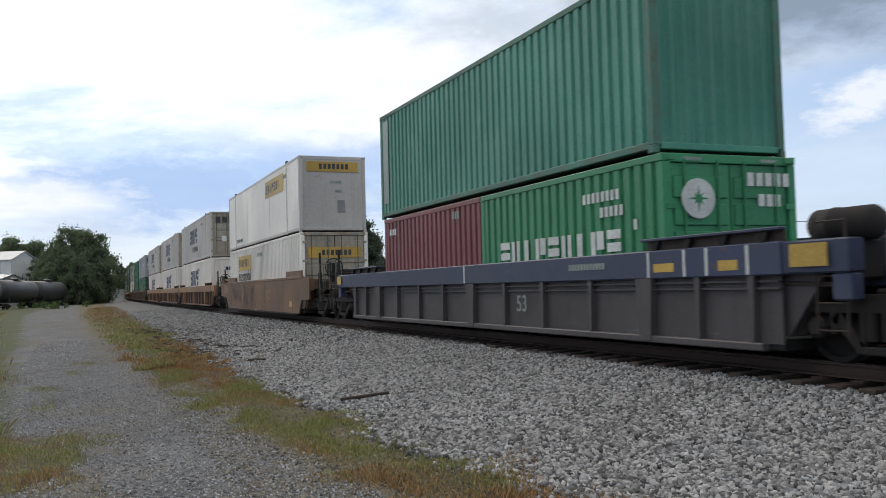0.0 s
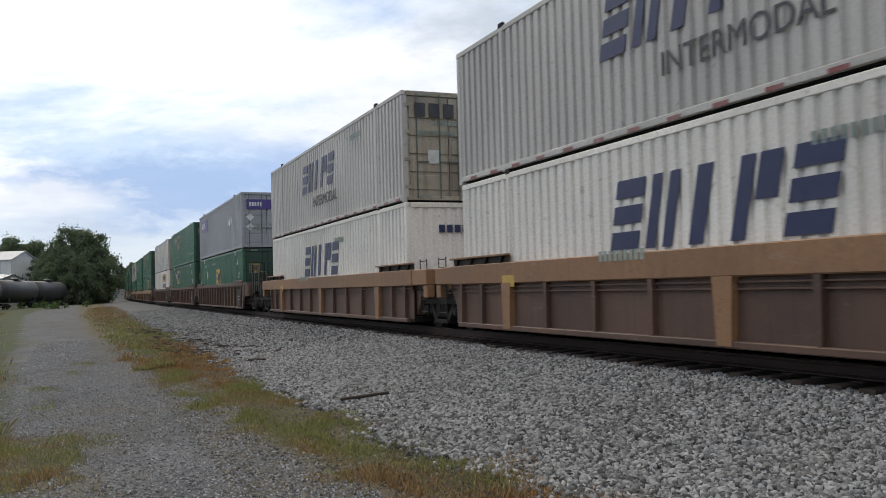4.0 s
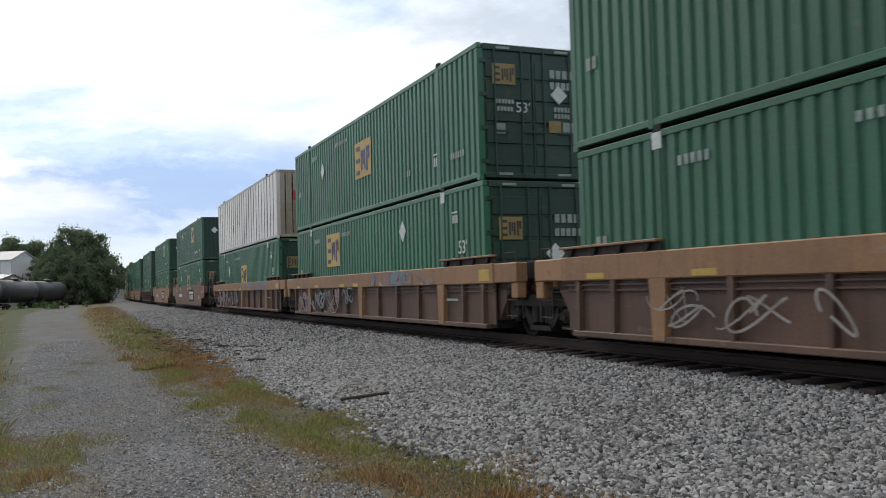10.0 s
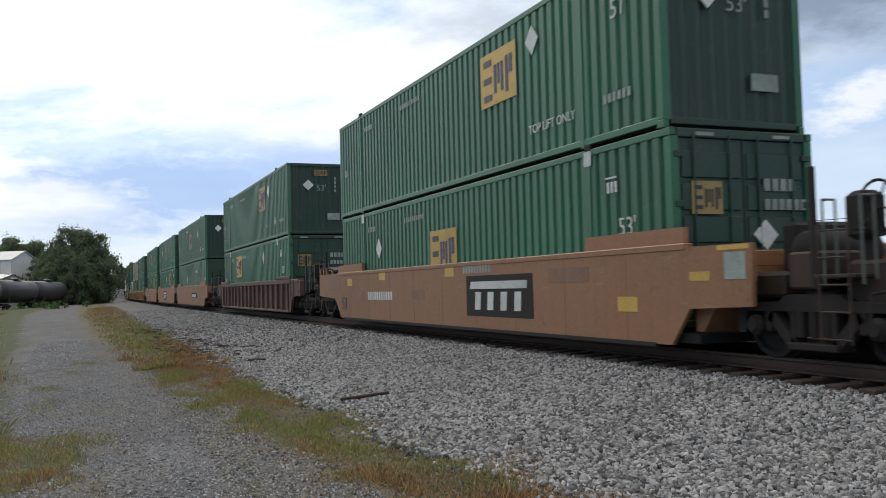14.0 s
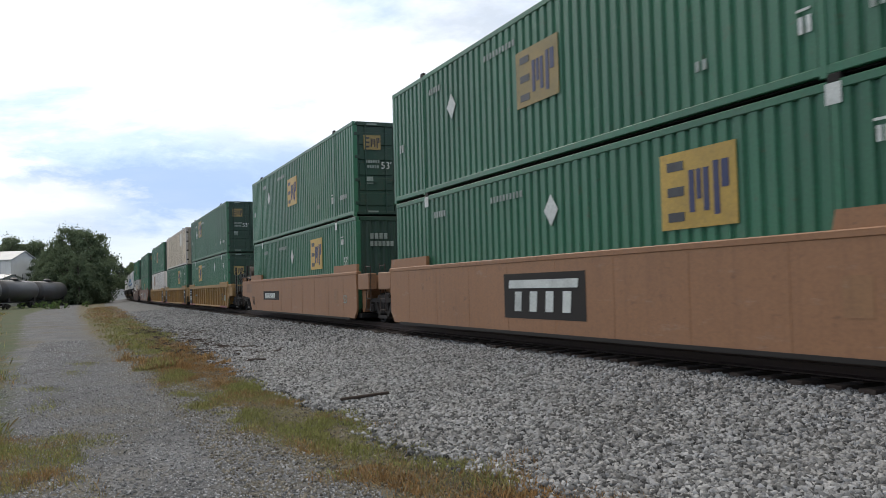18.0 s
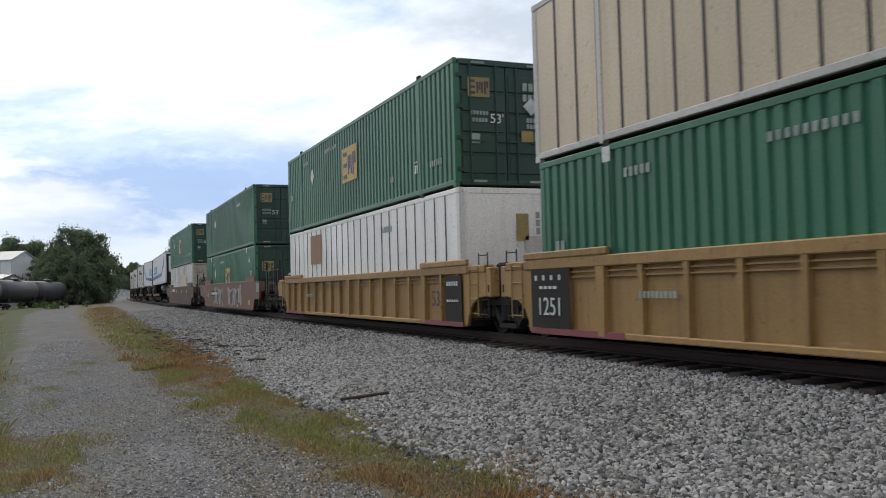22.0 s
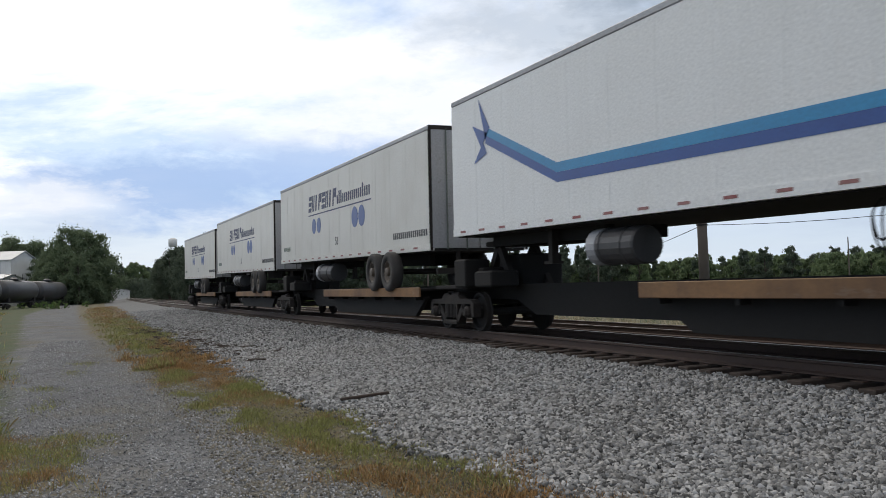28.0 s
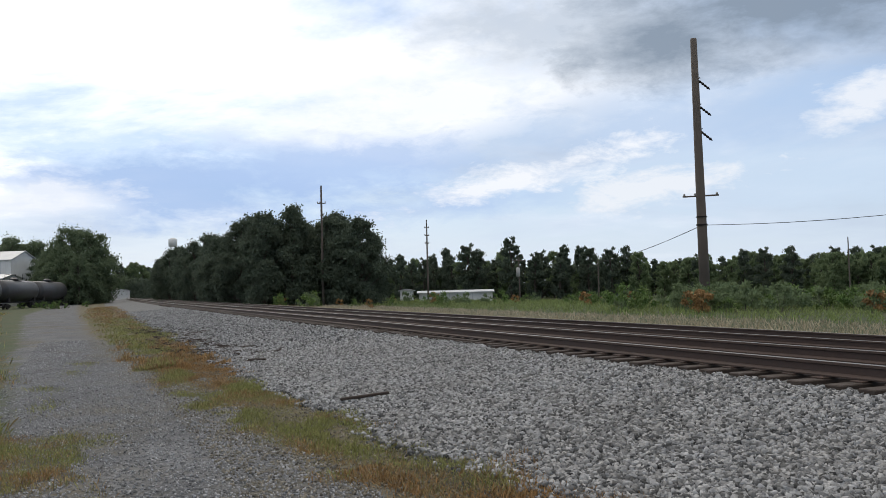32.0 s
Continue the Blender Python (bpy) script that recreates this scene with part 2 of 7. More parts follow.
m_stone = mat("ballast_stone", (0.205, 0.206, 0.206), 0.85, dirt=(0.125, 0.118, 0.108), dirty=0.5, big=0.8, fine=60.0, island=0.85)
m_pebble = mat("road_pebble", (0.235, 0.236, 0.240), 0.9, dirt=(0.16, 0.15, 0.135), dirty=0.5, big=1.5, fine=60.0, island=0.6)
m_vergestone = mat("soiled_pebble", (0.17, 0.152, 0.12), 0.9, dirt=(0.10, 0.085, 0.06), dirty=0.6, big=1.5, fine=60.0, island=0.6)
m_bark = mat("bark", (0.075, 0.06, 0.048), 0.9, fine=15.0, bump=0.4)
# Leaf bases are lifted to stand in for haze over the far trees.
m_leafd = mat("dark_foliage", (0.098, 0.122, 0.085), 0.85, dirt=(0.07, 0.09, 0.062), dirty=0.6, big=0.5, fine=3.0, island=0.2, bump=0.0, spec=0.2, thin=0.3)
m_leaf = mat("foliage", (0.165, 0.215, 0.110), 0.85, dirt=(0.12, 0.16, 0.085), dirty=0.6, big=0.3, fine=3.0, island=0.2, bump=0.0, spec=0.2, thin=0.45)
m_leafl = mat("broad_leaf_foliage", (0.14, 0.18, 0.105), 0.85, dirt=(0.105, 0.13, 0.088), dirty=0.7, big=0.22, fine=2.0, island=0.18, bump=0.0, spec=0.15, thin=0.5)
m_spray_b = mat("faded_blue_spray", (0.185, 0.225, 0.25), 0.6, dirt=(0.11, 0.08, 0.065), dirty=0.95, big=2.2, bump=0.0)
m_spray_p = mat("faded_pink_spray", (0.26, 0.165, 0.155), 0.6, dirt=(0.12, 0.08, 0.065), dirty=0.95, big=2.2, bump=0.0)
m_spray_w = mat("faded_white_spray", (0.32, 0.29, 0.26), 0.6, dirt=(0.13, 0.085, 0.06), dirty=0.95, big=2.2, bump=0.0)
m_spray_o = mat("pale_spray_rim", (0.46, 0.43, 0.38), 0.6, dirt=(0.20, 0.13, 0.09), dirty=0.8, big=2.5, bump=0.0)
m_spray_k = mat("dark_spray", (0.045, 0.045, 0.05), 0.6, dirt=(0.12, 0.085, 0.06), dirty=0.6, big=2.0, bump=0.0)
m_grime = mat("oily_brown_steel", (0.046, 0.029, 0.020), 0.75, dirt=(0.015, 0.011, 0.009), dirty=0.8, big=2.5, streak=0.5, rust=0.4)
m_weed = mat("weeds", (0.12, 0.19, 0.055), 0.75, dirt=(0.13, 0.13, 0.05), dirty=0.6, big=0.4, fine=3.0, island=0.4, bump=0.0, spec=0.2)
m_grass = mat("verge_grass", (0.255, 0.262, 0.088), 0.8, dirt=(0.24, 0.205, 0.09), dirty=0.6, big=0.55, fine=3.0, island=0.35, bump=0.0, spec=0.2)
m_straw = mat("dry_grass", (0.34, 0.255, 0.125), 0.85, dirt=(0.17, 0.135, 0.06), dirty=0.6, big=0.5, fine=3.0, island=0.35, bump=0.0, spec=0.2)
m_hay = mat("pale_hay", (0.44, 0.37, 0.26), 0.9, dirt=(0.32, 0.28, 0.17), dirty=0.6, big=0.3, fine=3.0, island=0.25, bump=0.0, spec=0.1)
m_field = mat("field_grass", (0.19, 0.24, 0.085), 0.85, dirt=(0.22, 0.22, 0.10), dirty=0.6, big=0.2, fine=3.0, island=0.3, bump=0.0, spec=0.15, thin=0.3)
m_brush = mat("reddish_dead_weeds", (0.32, 0.185, 0.075), 0.85, dirt=(0.20, 0.145, 0.08), dirty=0.6, big=0.8, fine=3.0, island=0.4, bump=0.0, spec=0.2)
m_wall = mat("white_sheet_wall", (0.62, 0.62, 0.60), 0.6, dirt=(0.40, 0.38, 0.34), dirty=0.3, streak=0.2)
m_roof = mat("grey_sheet_roof", (0.42, 0.43, 0.44), 0.5, dirt=(0.25, 0.24, 0.22), dirty=0.4)
m_tank = mat("black_tank_paint", (0.036, 0.036, 0.038), 0.5, dirt=(0.07, 0.06, 0.055), dirty=0.5, streak=0.3)
m_concrete = mat("pale_concrete", (0.45, 0.44, 0.42), 0.8)
m_louver = mat("grey_louvre", (0.24, 0.24, 0.24), 0.5, dirt=(0.1, 0.1, 0.1), dirty=0.4)


# ---- geometry helpers ----
class Geo:
    """Collects simple solids into one mesh."""

    def __init__(self):
        self.v, self.f = [], []

    def add(self, verts, faces):
        n = len(self.v)
        self.v += [tuple(p) for p in verts]
        self.f += [tuple(i + n for i in q) for q in faces]
        return self

    def box(self, x0, x1, y0, y1, z0, z1, c=0.0):
        if c <= 0:
            p = [(x, y, z) for x in (x0, x1) for y in (y0, y1) for z in (z0, z1)]
            return self.add(p, [(0, 1, 3, 2), (4, 6, 7, 5), (0, 4, 5, 1), (2, 3, 7, 6), (0, 2, 6, 4), (1, 5, 7, 3)])
        rings = []
        for z, i in ((z0, c), (z0 + c, 0.0), (z1 - c, 0.0), (z1, c)):
            a0, a1, b0, b1, k = x0 + i, x1 - i, y0 + i, y1 - i, c * 0.7
            rings.append([(a0 + k, b0, z), (a1 - k, b0, z), (a1, b0 + k, z), (a1, b1 - k, z), (a1 - k, b1, z), (a0 + k, b1, z), (a0, b1 - k, z), (a0, b0 + k, z)])
        return self.loft(rings)

    def loft(self, rings, caps=True):
        n, f = len(rings[0]), []
        for r in range(len(rings) - 1):
            for i in range(n):
                j = (i + 1) % n
                f.append((r * n + i, r * n + j, (r + 1) * n + j, (r + 1) * n + i))
        if caps:
            f += [tuple(reversed(range(n))), tuple(range((len(rings) - 1) * n, len(rings) * n))]
        return self.add([p for r in rings for p in r], f)

    def rod(self, a, b, r0, r1=None, n=8):
        a, b = Vector(a), Vector(b)
        r1 = r0 if r1 is None else r1
        d = (b - a).normalized()
        u = d.orthogonal().normalized()
        w = d.cross(u)
        ring = lambda p, r: [p + (u * math.cos(2 * math.pi * i / n) + w * math.sin(2 * math.pi * i / n)) * r for i in range(n)]
        return self.loft([ring(a, r0), ring(b, r1)])

    def lathe(self, a, axis, prof, n=16):
        """prof: (along, radius) pairs from point a along the axis."""
        a, d = Vector(a), Vector(axis).normalized()
        u = d.orthogonal().normalized()
        w = d.cross(u)
        return self.loft([[a + d * s + (u * math.cos(2 * math.pi * i / n) + w * math.sin(2 * math.pi * i / n)) * max(r, 1e-3) for i in range(n)] for s, r in prof])

    def prism(self, poly, y0, y1):
        """A polygon in x, z pulled along y."""
        return self.loft([[(x, y0, z) for x, z in poly], [(x, y1, z) for x, z in poly]])

    def mesh(self, name, material, smooth=False):
        me = bpy.data.meshes.new(name)
        me.from_pydata(self.v, [], self.f)
        me.materials.append(material)
        b = bmesh.new()
        b.from_mesh(me)
        bmesh.ops.recalc_face_normals(b, faces=b.faces)
        b.to_mesh(me)
        b.free()
        if smooth:
            me.polygons.foreach_set("use_smooth", [True] * len(me.polygons))
        return me


CACHE = {}


def cached(key, make):
    if key not in CACHE:
        CACHE[key] = make()
    return CACHE[key]


def part(name, mesh, parent, label="", m=None):
    ob = new(name, mesh)
    ob.parent = parent
    if m is not None:
        ob.matrix_basis = m
    if label:
        ob["label"] = label
    return ob


def thing(name, label, category, m=None, group="", kind=""):
    ob = tagged(new(name), label, category, group, kind)
    if m is not None:
        ob.matrix_world = m
    return ob


def one(name, geo, material, label, category, group="", kind="", smooth=False):
    return tagged(new(name, geo.mesh(name, material, smooth)), label, category, group, kind)


def blocks(rects, y, d=0.006):
    """Flat raised bars on a side wall that faces -y: (x0, x1, z0, z1, slant)."""
    g = Geo()
    for x0, x1, z0, z1, s in rects:
        g.loft([[(x0, y - d, z0), (x1, y - d, z0), (x1 + s, y - d, z1), (x0 + s, y - d, z1)], [(x0, y, z0), (x1, y, z0), (x1 + s, y, z1), (x0 + s, y, z1)]])
    return g


def front_blocks(rects, x, d=0.006):
    """The same on an end wall that faces +x: (y0, y1, z0, z1)."""
    g = Geo()
    for y0, y1, z0, z1 in rects:
        g.box(x, x + d, y0, y1, z0, z1)
    return g


def text_mesh(words, size, material):
    def make():
        cu = bpy.data.curves.new("writing", "FONT")
        cu.body, cu.size, cu.extrude, cu.align_x = words, size, 0.003, "CENTER"
        tmp = bpy.data.objects.new("writing", cu)
        scene.collection.objects.link(tmp)
        bpy.context.view_layer.update()
        me = bpy.data.meshes.new_from_object(tmp.evaluated_get(bpy.context.evaluated_depsgraph_get()))
        bpy.data.objects.remove(tmp)
        me.materials.clear()
        me.materials.append(material)
        return me
    return cached(("text", words, size, material.name), make)


def side_text(words, size, material, parent, x, y, z):
    return part("lettering", text_mesh(words, size, material), parent, "", pose(x, y - 0.008, z, 90, 0, 0))


def end_text(words, size, material, parent, x, y, z):
    return part("lettering", text_mesh(words, size, material), parent, "", pose(x + 0.008, y, z, 90, 0, 90))

# ---- the line of the railway ----
TY = 8.88  # centre of the near track
SPEED = 18.29
TIMES = [0.0, 8.0, 12.0, 16.0, 20.0, 24.0, 28.0, 32.0]
GAIN = [0.45, 0.40, 0.15, 0.0, -0.25, -0.95, -1.2, -1.6]


def bend(x):
    return 1.1e-4 * max(0.0, -x - 60.0) ** 2


def gone(t):
    """How far the train has run after t seconds."""
    g = np.linspace(0, t, 400)
    return float(np.trapz(SPEED + np.interp(g, TIMES, GAIN), g)) if t > 0 else 0.0


RUN = [(float(t), gone(float(t))) for t in range(33)]


def on_track(x, z=0.0, y=0.0):
    a = math.atan2(bend(x + 1) - bend(x - 1), 2.0)
    return Matrix.Translation((x, TY + bend(x), z)) @ Matrix.Rotation(a, 4, "Z") @ Matrix.Translation((0, y, 0))


MOVING = []  # (thing, place along the train, height)


def ride(ob, u, z=0.0, tip=0.0, y=0.0):
    u += -0.16 if z > 2.5 else (0.05 if z == 0.0 else (-0.03 if z < 1.0 else -0.06))
    ob.matrix_world = on_track(u, z, y) @ pose(0, 0, 0, 0, tip, 0)
    MOVING.append((ob, u, z, tip, y))
    return ob


def motions():
    for ob, u, z, tip, y in MOVING:
        walk(ob, [(t, on_track(u + s, z, y) @ pose(0, 0, 0, 0, tip, 0)) for t, s in RUN])


# ---- ground ----
def ground_height(x, y):
    """Road level, the ballast bank, the field that falls away behind the tracks."""
    y = y - bend(x)
    pts = [(-400, -0.9), (-40, -0.75), (-6, -0.63), (0.5, -0.62), (2.6, -0.60), (3.5, -0.58), (6.4, -0.375), (7.3, -0.262), (7.62, -0.225), (7.8, -0.20), (9.9, -0.205), (10.1, -0.25), (10.6, -0.30), (11.6, -0.42), (13.4, -0.50), (17.0, -0.50), (18.2, -0.62), (21.0, -0.85), (45.0, -1.2), (90.0, -2.4), (4000, -3.0)]
    return float(np.interp(y, [p[0] for p in pts], [p[1] for p in pts]))


def ground_material():
    m = bpy.data.materials.new("ground_cover")
    m.use_nodes = True
    s = Nodes(m.node_tree)
    pos = s.n("ShaderNodeNewGeometry").outputs["Position"]
    sp = s.n("ShaderNodeSeparateXYZ", {0: pos}).outputs
    far = s.math("MAXIMUM", s.math("SUBTRACT", s.math("MULTIPLY", sp[0], -1.0), 60.0), 0.0)
    off = s.math("MULTIPLY", s.math("MULTIPLY", far, far), 1.1e-4)
    wob = s.math("MULTIPLY", s.math("SUBTRACT", s.noise(pos, 0.8, 7.0, 0.7), 0.5), 2.2)
    y = s.math("ADD", s.math("SUBTRACT", sp[1], off), wob)
    step = lambda v, e, w: s.n("ShaderNodeMapRange", {0: v, 1: e - w, 2: e + w}).outputs[0]
    n1 = s.noise(pos, 0.9, 6.0, 0.6)
    n2 = s.noise(pos, 7.0, 5.0, 0.65)
    n3 = s.noise(pos, 45.0, 3.0, 0.7)
    stones = s.n("ShaderNodeTexVoronoi", {"Vector": pos, "Scale": 24.0})
    chip = s.n("ShaderNodeTexVoronoi", {"Vector": pos, "Scale": 42.0})
    # Near-black cells, darker toward their edges: painted shade between the ballast stones.
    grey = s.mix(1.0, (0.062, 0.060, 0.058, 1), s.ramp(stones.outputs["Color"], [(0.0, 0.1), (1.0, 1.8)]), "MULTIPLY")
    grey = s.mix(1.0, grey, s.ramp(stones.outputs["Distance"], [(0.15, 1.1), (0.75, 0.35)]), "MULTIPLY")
    road = s.mix(s.ramp(n1, [(0.35, 0.0), (0.7, 1.0)]), (0.070, 0.071, 0.074, 1), (0.122, 0.123, 0.127, 1))
    n4 = s.noise(pos, 0.33, 8.0, 0.68, 0.5)
    road = s.mix(s.math("MULTIPLY", s.ramp(n4, [(0.50, 0.0), (0.64, 1.0)]), 0.75), road, (0.085, 0.075, 0.052, 1))
    road = s.mix(1.0, road, s.ramp(chip.outputs["Color"], [(0.0, 0.3), (1.0, 1.8)]), "MULTIPLY")
    soil = s.mix(s.ramp(n2, [(0.35, 0.0), (0.65, 1.0)]), (0.078, 0.074, 0.036, 1), (0.105, 0.080, 0.045, 1))
    turf = s.mix(s.ramp(n1, [(0.35, 0.0), (0.65, 1.0)]), (0.040, 0.060, 0.020, 1), (0.066, 0.066, 0.028, 1))
    turf = s.mix(1.0, turf, s.ramp(n3, [(0.2, 0.6), (0.8, 1.3)]), "MULTIPLY")
    # from the far left of the road across to the field
    lane = s.math("SUBTRACT", y, s.math("MULTIPLY", s.math("MAXIMUM", s.math("SUBTRACT", s.math("MULTIPLY", sp[0], -1.0), 8.0), 0.0), -0.012))
    rim = s.n("ShaderNodeMapRange", {0: sp[0], 1: -26.0, 2: -6.0, 3: 0.75, 4: 2.2}).outputs[0]
    c = s.mix(step(s.math("ADD", s.math("SUBTRACT", lane, rim), s.math("MULTIPLY", s.math("SUBTRACT", n2, 0.5), 1.6)), 0.1, 0.30), road, soil)
    under = s.n("ShaderNodeMapRange", {0: sp[0], 1: -85.0, 2: -62.0, 3: 1.0, 4: 0.0}).outputs[0]
    grey = s.mix(under, grey, s.mix(n2, (0.095, 0.095, 0.093, 1), (0.15, 0.15, 0.147, 1)))
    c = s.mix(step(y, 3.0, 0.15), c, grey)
    brown = s.mix(s.ramp(n2, [(0.3, 0.0), (0.7, 1.0)]), (0.030, 0.024, 0.020, 1), (0.062, 0.050, 0.042, 1))
    c = s.mix(step(s.math("SUBTRACT", sp[1], off), 7.72, 0.06), c, brown)
    c = s.mix(s.math("MULTIPLY", s.math("MULTIPLY", step(s.math("SUBTRACT", sp[1], off), 10.4, 0.2), s.math("SUBTRACT", 1.0, step(s.math("SUBTRACT", sp[1], off), 13.2, 0.3))), 0.5), c, grey)
    c = s.mix(step(y, 17.9, 0.4), c, (0.24, 0.19, 0.12, 1))
    c = s.mix(step(y, 22.5, 1.0), c, turf)
    verge = s.n("ShaderNodeMapRange", {0: sp[0], 1: -90.0, 2: -12.0, 3: -4.6, 4: -0.95}).outputs[0]
    c = s.mix(step(s.math("SUBTRACT", verge, y), 0.0, 0.25), c, turf)
    patch = s.math("MULTIPLY", step(s.math("SUBTRACT", s.n("ShaderNodeMapRange", {0: sp[0], 1: -12.8, 2: -11.2, 3: -40.0, 4: 0.0}).outputs[0], y), 0.0, 0.3), s.ramp(n2, [(0.38, 0.0), (0.6, 0.85)]))
    c = s.mix(patch, c, soil)
    b = s.n("ShaderNodeBsdfPrincipled", {"Base Color": c, "Roughness": 0.92, "Specular IOR Level": 0.25})
    hgt = s.math("ADD", s.math("MULTIPLY", stones.outputs["Distance"], -0.6), s.math("MULTIPLY", n3, 0.6))
    s.t.links.new(s.n("ShaderNodeBump", {"Strength": 0.6, "Distance": 0.03, "Height": hgt}).outputs[0], b.inputs["Normal"])
    s.t.links.new(b.outputs[0], s.n("ShaderNodeOutputMaterial").inputs[0])
    return m


xs = sorted({*np.round(-np.geomspace(2.0, 4000, 90), 2), *np.round(np.linspace(-60, 30, 181), 2), *np.round(np.geomspace(31, 3000, 12), 1)})
ys = sorted({-3000, -800, -300, -120, -60, -30, -15, *np.round(np.linspace(-10, 22, 97), 2), 24, 27, 32, 38, 45, 55, 70, 90, 120, 180, 300, 600, 1200, 3500})
gv = [(x, y + bend(x) if -50 < y < 100 else y + bend(x) * (0.0 if abs(y) > 500 else 0.5), ground_height(x, y + bend(x)) + (0.035 * (noise.noise((x * 0.7, y * 0.7, 0)) + 0.5 * noise.noise((x * 2.1, y * 2.1, 5))) if -12 < y < 7 else 0.0)) for x in xs for y in ys]
ny = len(ys)
gf = [(i * ny + j, (i + 1) * ny + j, (i + 1) * ny + j + 1, i * ny + j + 1) for i in range(len(xs) - 1) for j in range(ny - 1)]
gm = bpy.data.meshes.new("ground")
gm.from_pydata(gv, [], gf)
gm.materials.append(ground_material())
gm.polygons.foreach_set("use_smooth", [True] * len(gm.polygons))
ground = tagged(new("ground", gm), "gravel road, ballast bank and grassy field", "ground", kind="structure")


def scatter_mesh(name, base_v, base_f, place, size, turn, material, squash=None):
    """Many small solids in one mesh. place: n x 3, size: n, turn: n x 3."""
    n, k = len(place), len(base_v)
    cx, sx = np.cos(turn[:, 0]), np.sin(turn[:, 0])
    cy, sy = np.cos(turn[:, 1]), np.sin(turn[:, 1])
    cz, sz = np.cos(turn[:, 2]), np.sin(turn[:, 2])
    R = np.empty((n, 3, 3))
    R[:, 0, 0], R[:, 0, 1], R[:, 0, 2] = cz * cy, cz * sy * sx - sz * cx, cz * sy * cx + sz * sx
    R[:, 1, 0], R[:, 1, 1], R[:, 1, 2] = sz * cy, sz * sy * sx + cz * cx, sz * sy * cx - cz * sx
    R[:, 2, 0], R[:, 2, 1], R[:, 2, 2] = -sy, cy * sx, cy * cx
    v = np.repeat(np.asarray(base_v, float)[None], n, 0)
    if squash is not None:
        v = v + squash
    v = np.einsum("nij,nkj->nki", R, v) * np.asarray(size)[:, None, None] + place[:, None]
    f = (np.asarray(base_f)[None] + (np.arange(n) * k)[:, None, None]).reshape(-1, len(base_f[0]))
    me = bpy.data.meshes.new(name)
    me.vertices.add(n * k)
    me.vertices.foreach_set("co", v.reshape(-1))
    me.loops.add(f.size)
    me.loops.foreach_set("vertex_index", f.reshape(-1).astype(np.int32))
    me.polygons.add(len(f))
    me.polygons.foreach_set("loop_start", np.arange(0, f.size, f.shape[1], dtype=np.int32))
    me.update(calc_edges=True)
    me.materials.append(material)
    return me


rng = np.random.default_rng(4)
CHUNK_V = [(0.5 * a, 0.42 * b, 0.36 * c) for a in (-1, 1) for b in (-1, 1) for c in (-1, 1)]
CHUNK_F = [(0, 1, 3, 2), (4, 6, 7, 5), (0, 4, 5, 1), (2, 3, 7, 6), (0, 2, 6, 4), (1, 5, 7, 3)]
STONE_V = [(0.62, 0, 0), (-0.62, 0, 0), (0, 0.62, 0), (0, -0.62, 0), (0, 0, 0.5), (0, 0, -0.5)]
STONE_F = [(0, 2, 4), (2, 1, 4), (1, 3, 4), (3, 0, 4), (2, 0, 5), (1, 2, 5), (3, 1, 5), (0, 3, 5)]


GX, GY = np.array(xs, float), np.array(ys, float)
GZ = np.array([q[2] for q in gv]).reshape(len(xs), ny)


def heights(p):
    """The ground sheet's own height under points, bumps included."""
    x, y = p[:, 0], p[:, 1] - 1.1e-4 * np.maximum(0.0, -p[:, 0] - 60.0) ** 2
    i = np.clip(np.searchsorted(GX, x) - 1, 0, len(GX) - 2)
    j = np.clip(np.searchsorted(GY, y) - 1, 0, len(GY) - 2)
    f, h = (x - GX[i]) / (GX[i + 1] - GX[i]), (y - GY[j]) / (GY[j + 1] - GY[j])
    return (GZ[i, j] * (1 - f) + GZ[i + 1, j] * f) * (1 - h) + (GZ[i, j + 1] * (1 - f) + GZ[i + 1, j + 1] * f) * h


def stones(name, n, area, lo, hi, material, label, sink=0.28, chunky=False):
    p = area(n)
    z = heights(p)
    s = rng.uniform(lo, hi, len(p)) ** 1.0
    place = np.column_stack([p, z + s * sink])
    bv, bf, k = (CHUNK_V, CHUNK_F, 0.24) if chunky else (STONE_V, STONE_F, 0.3)
    me = scatter_mesh(name, bv, bf, place, s, rng.uniform(0, 6.3, (len(p), 3)), material, rng.uniform(-k, k, (len(p), len(bv), 3)))
    return tagged(new(name, me), label, "ballast", kind="stuff")


def ragged(x, y):
    """Thins the foot of the bank out along a wandering line."""
    foot = np.array([3.0 + 0.28 * noise.noise((a * 0.5, 3.0, 0.0)) + 0.22 * noise.noise((a * 1.9, 9.0, 0.0)) for a in x]) + rng.normal(0, 0.12, len(x))
    foot += np.interp(-x, (5, 7, 20, 45, 77), (0.45, 0.2, 0.0, 0.4, 0.7))
    k = y > foot
    return np.column_stack([x, y])[k]


def bank_near(n):
    x = -(4.2 + rng.uniform(0, 1, n) ** 1.2 * 17.8)
    return ragged(x, rng.uniform(2.75, 7.74, n))


def bank_far(n):
    x = -(20.0 + rng.uniform(0, 1, n) ** 1.6 * 60.0)
    return ragged(x, rng.uniform(2.75, 7.74, n))


def between(n):
    x = -rng.uniform(6, 40, n)
    return np.column_stack([x, rng.uniform(10.3, 13.0, n)])


stones("ballast", 92000, bank_near, 0.022, 0.054, m_stone, "loose grey crushed stone on the bank", 0.3, True)
stones("ballast", 40000, bank_far, 0.040, 0.080, m_stone, "loose grey crushed stone on the bank")
stones("ballast", 1500, between, 0.04, 0.08, m_stone, "crushed stone between the tracks")

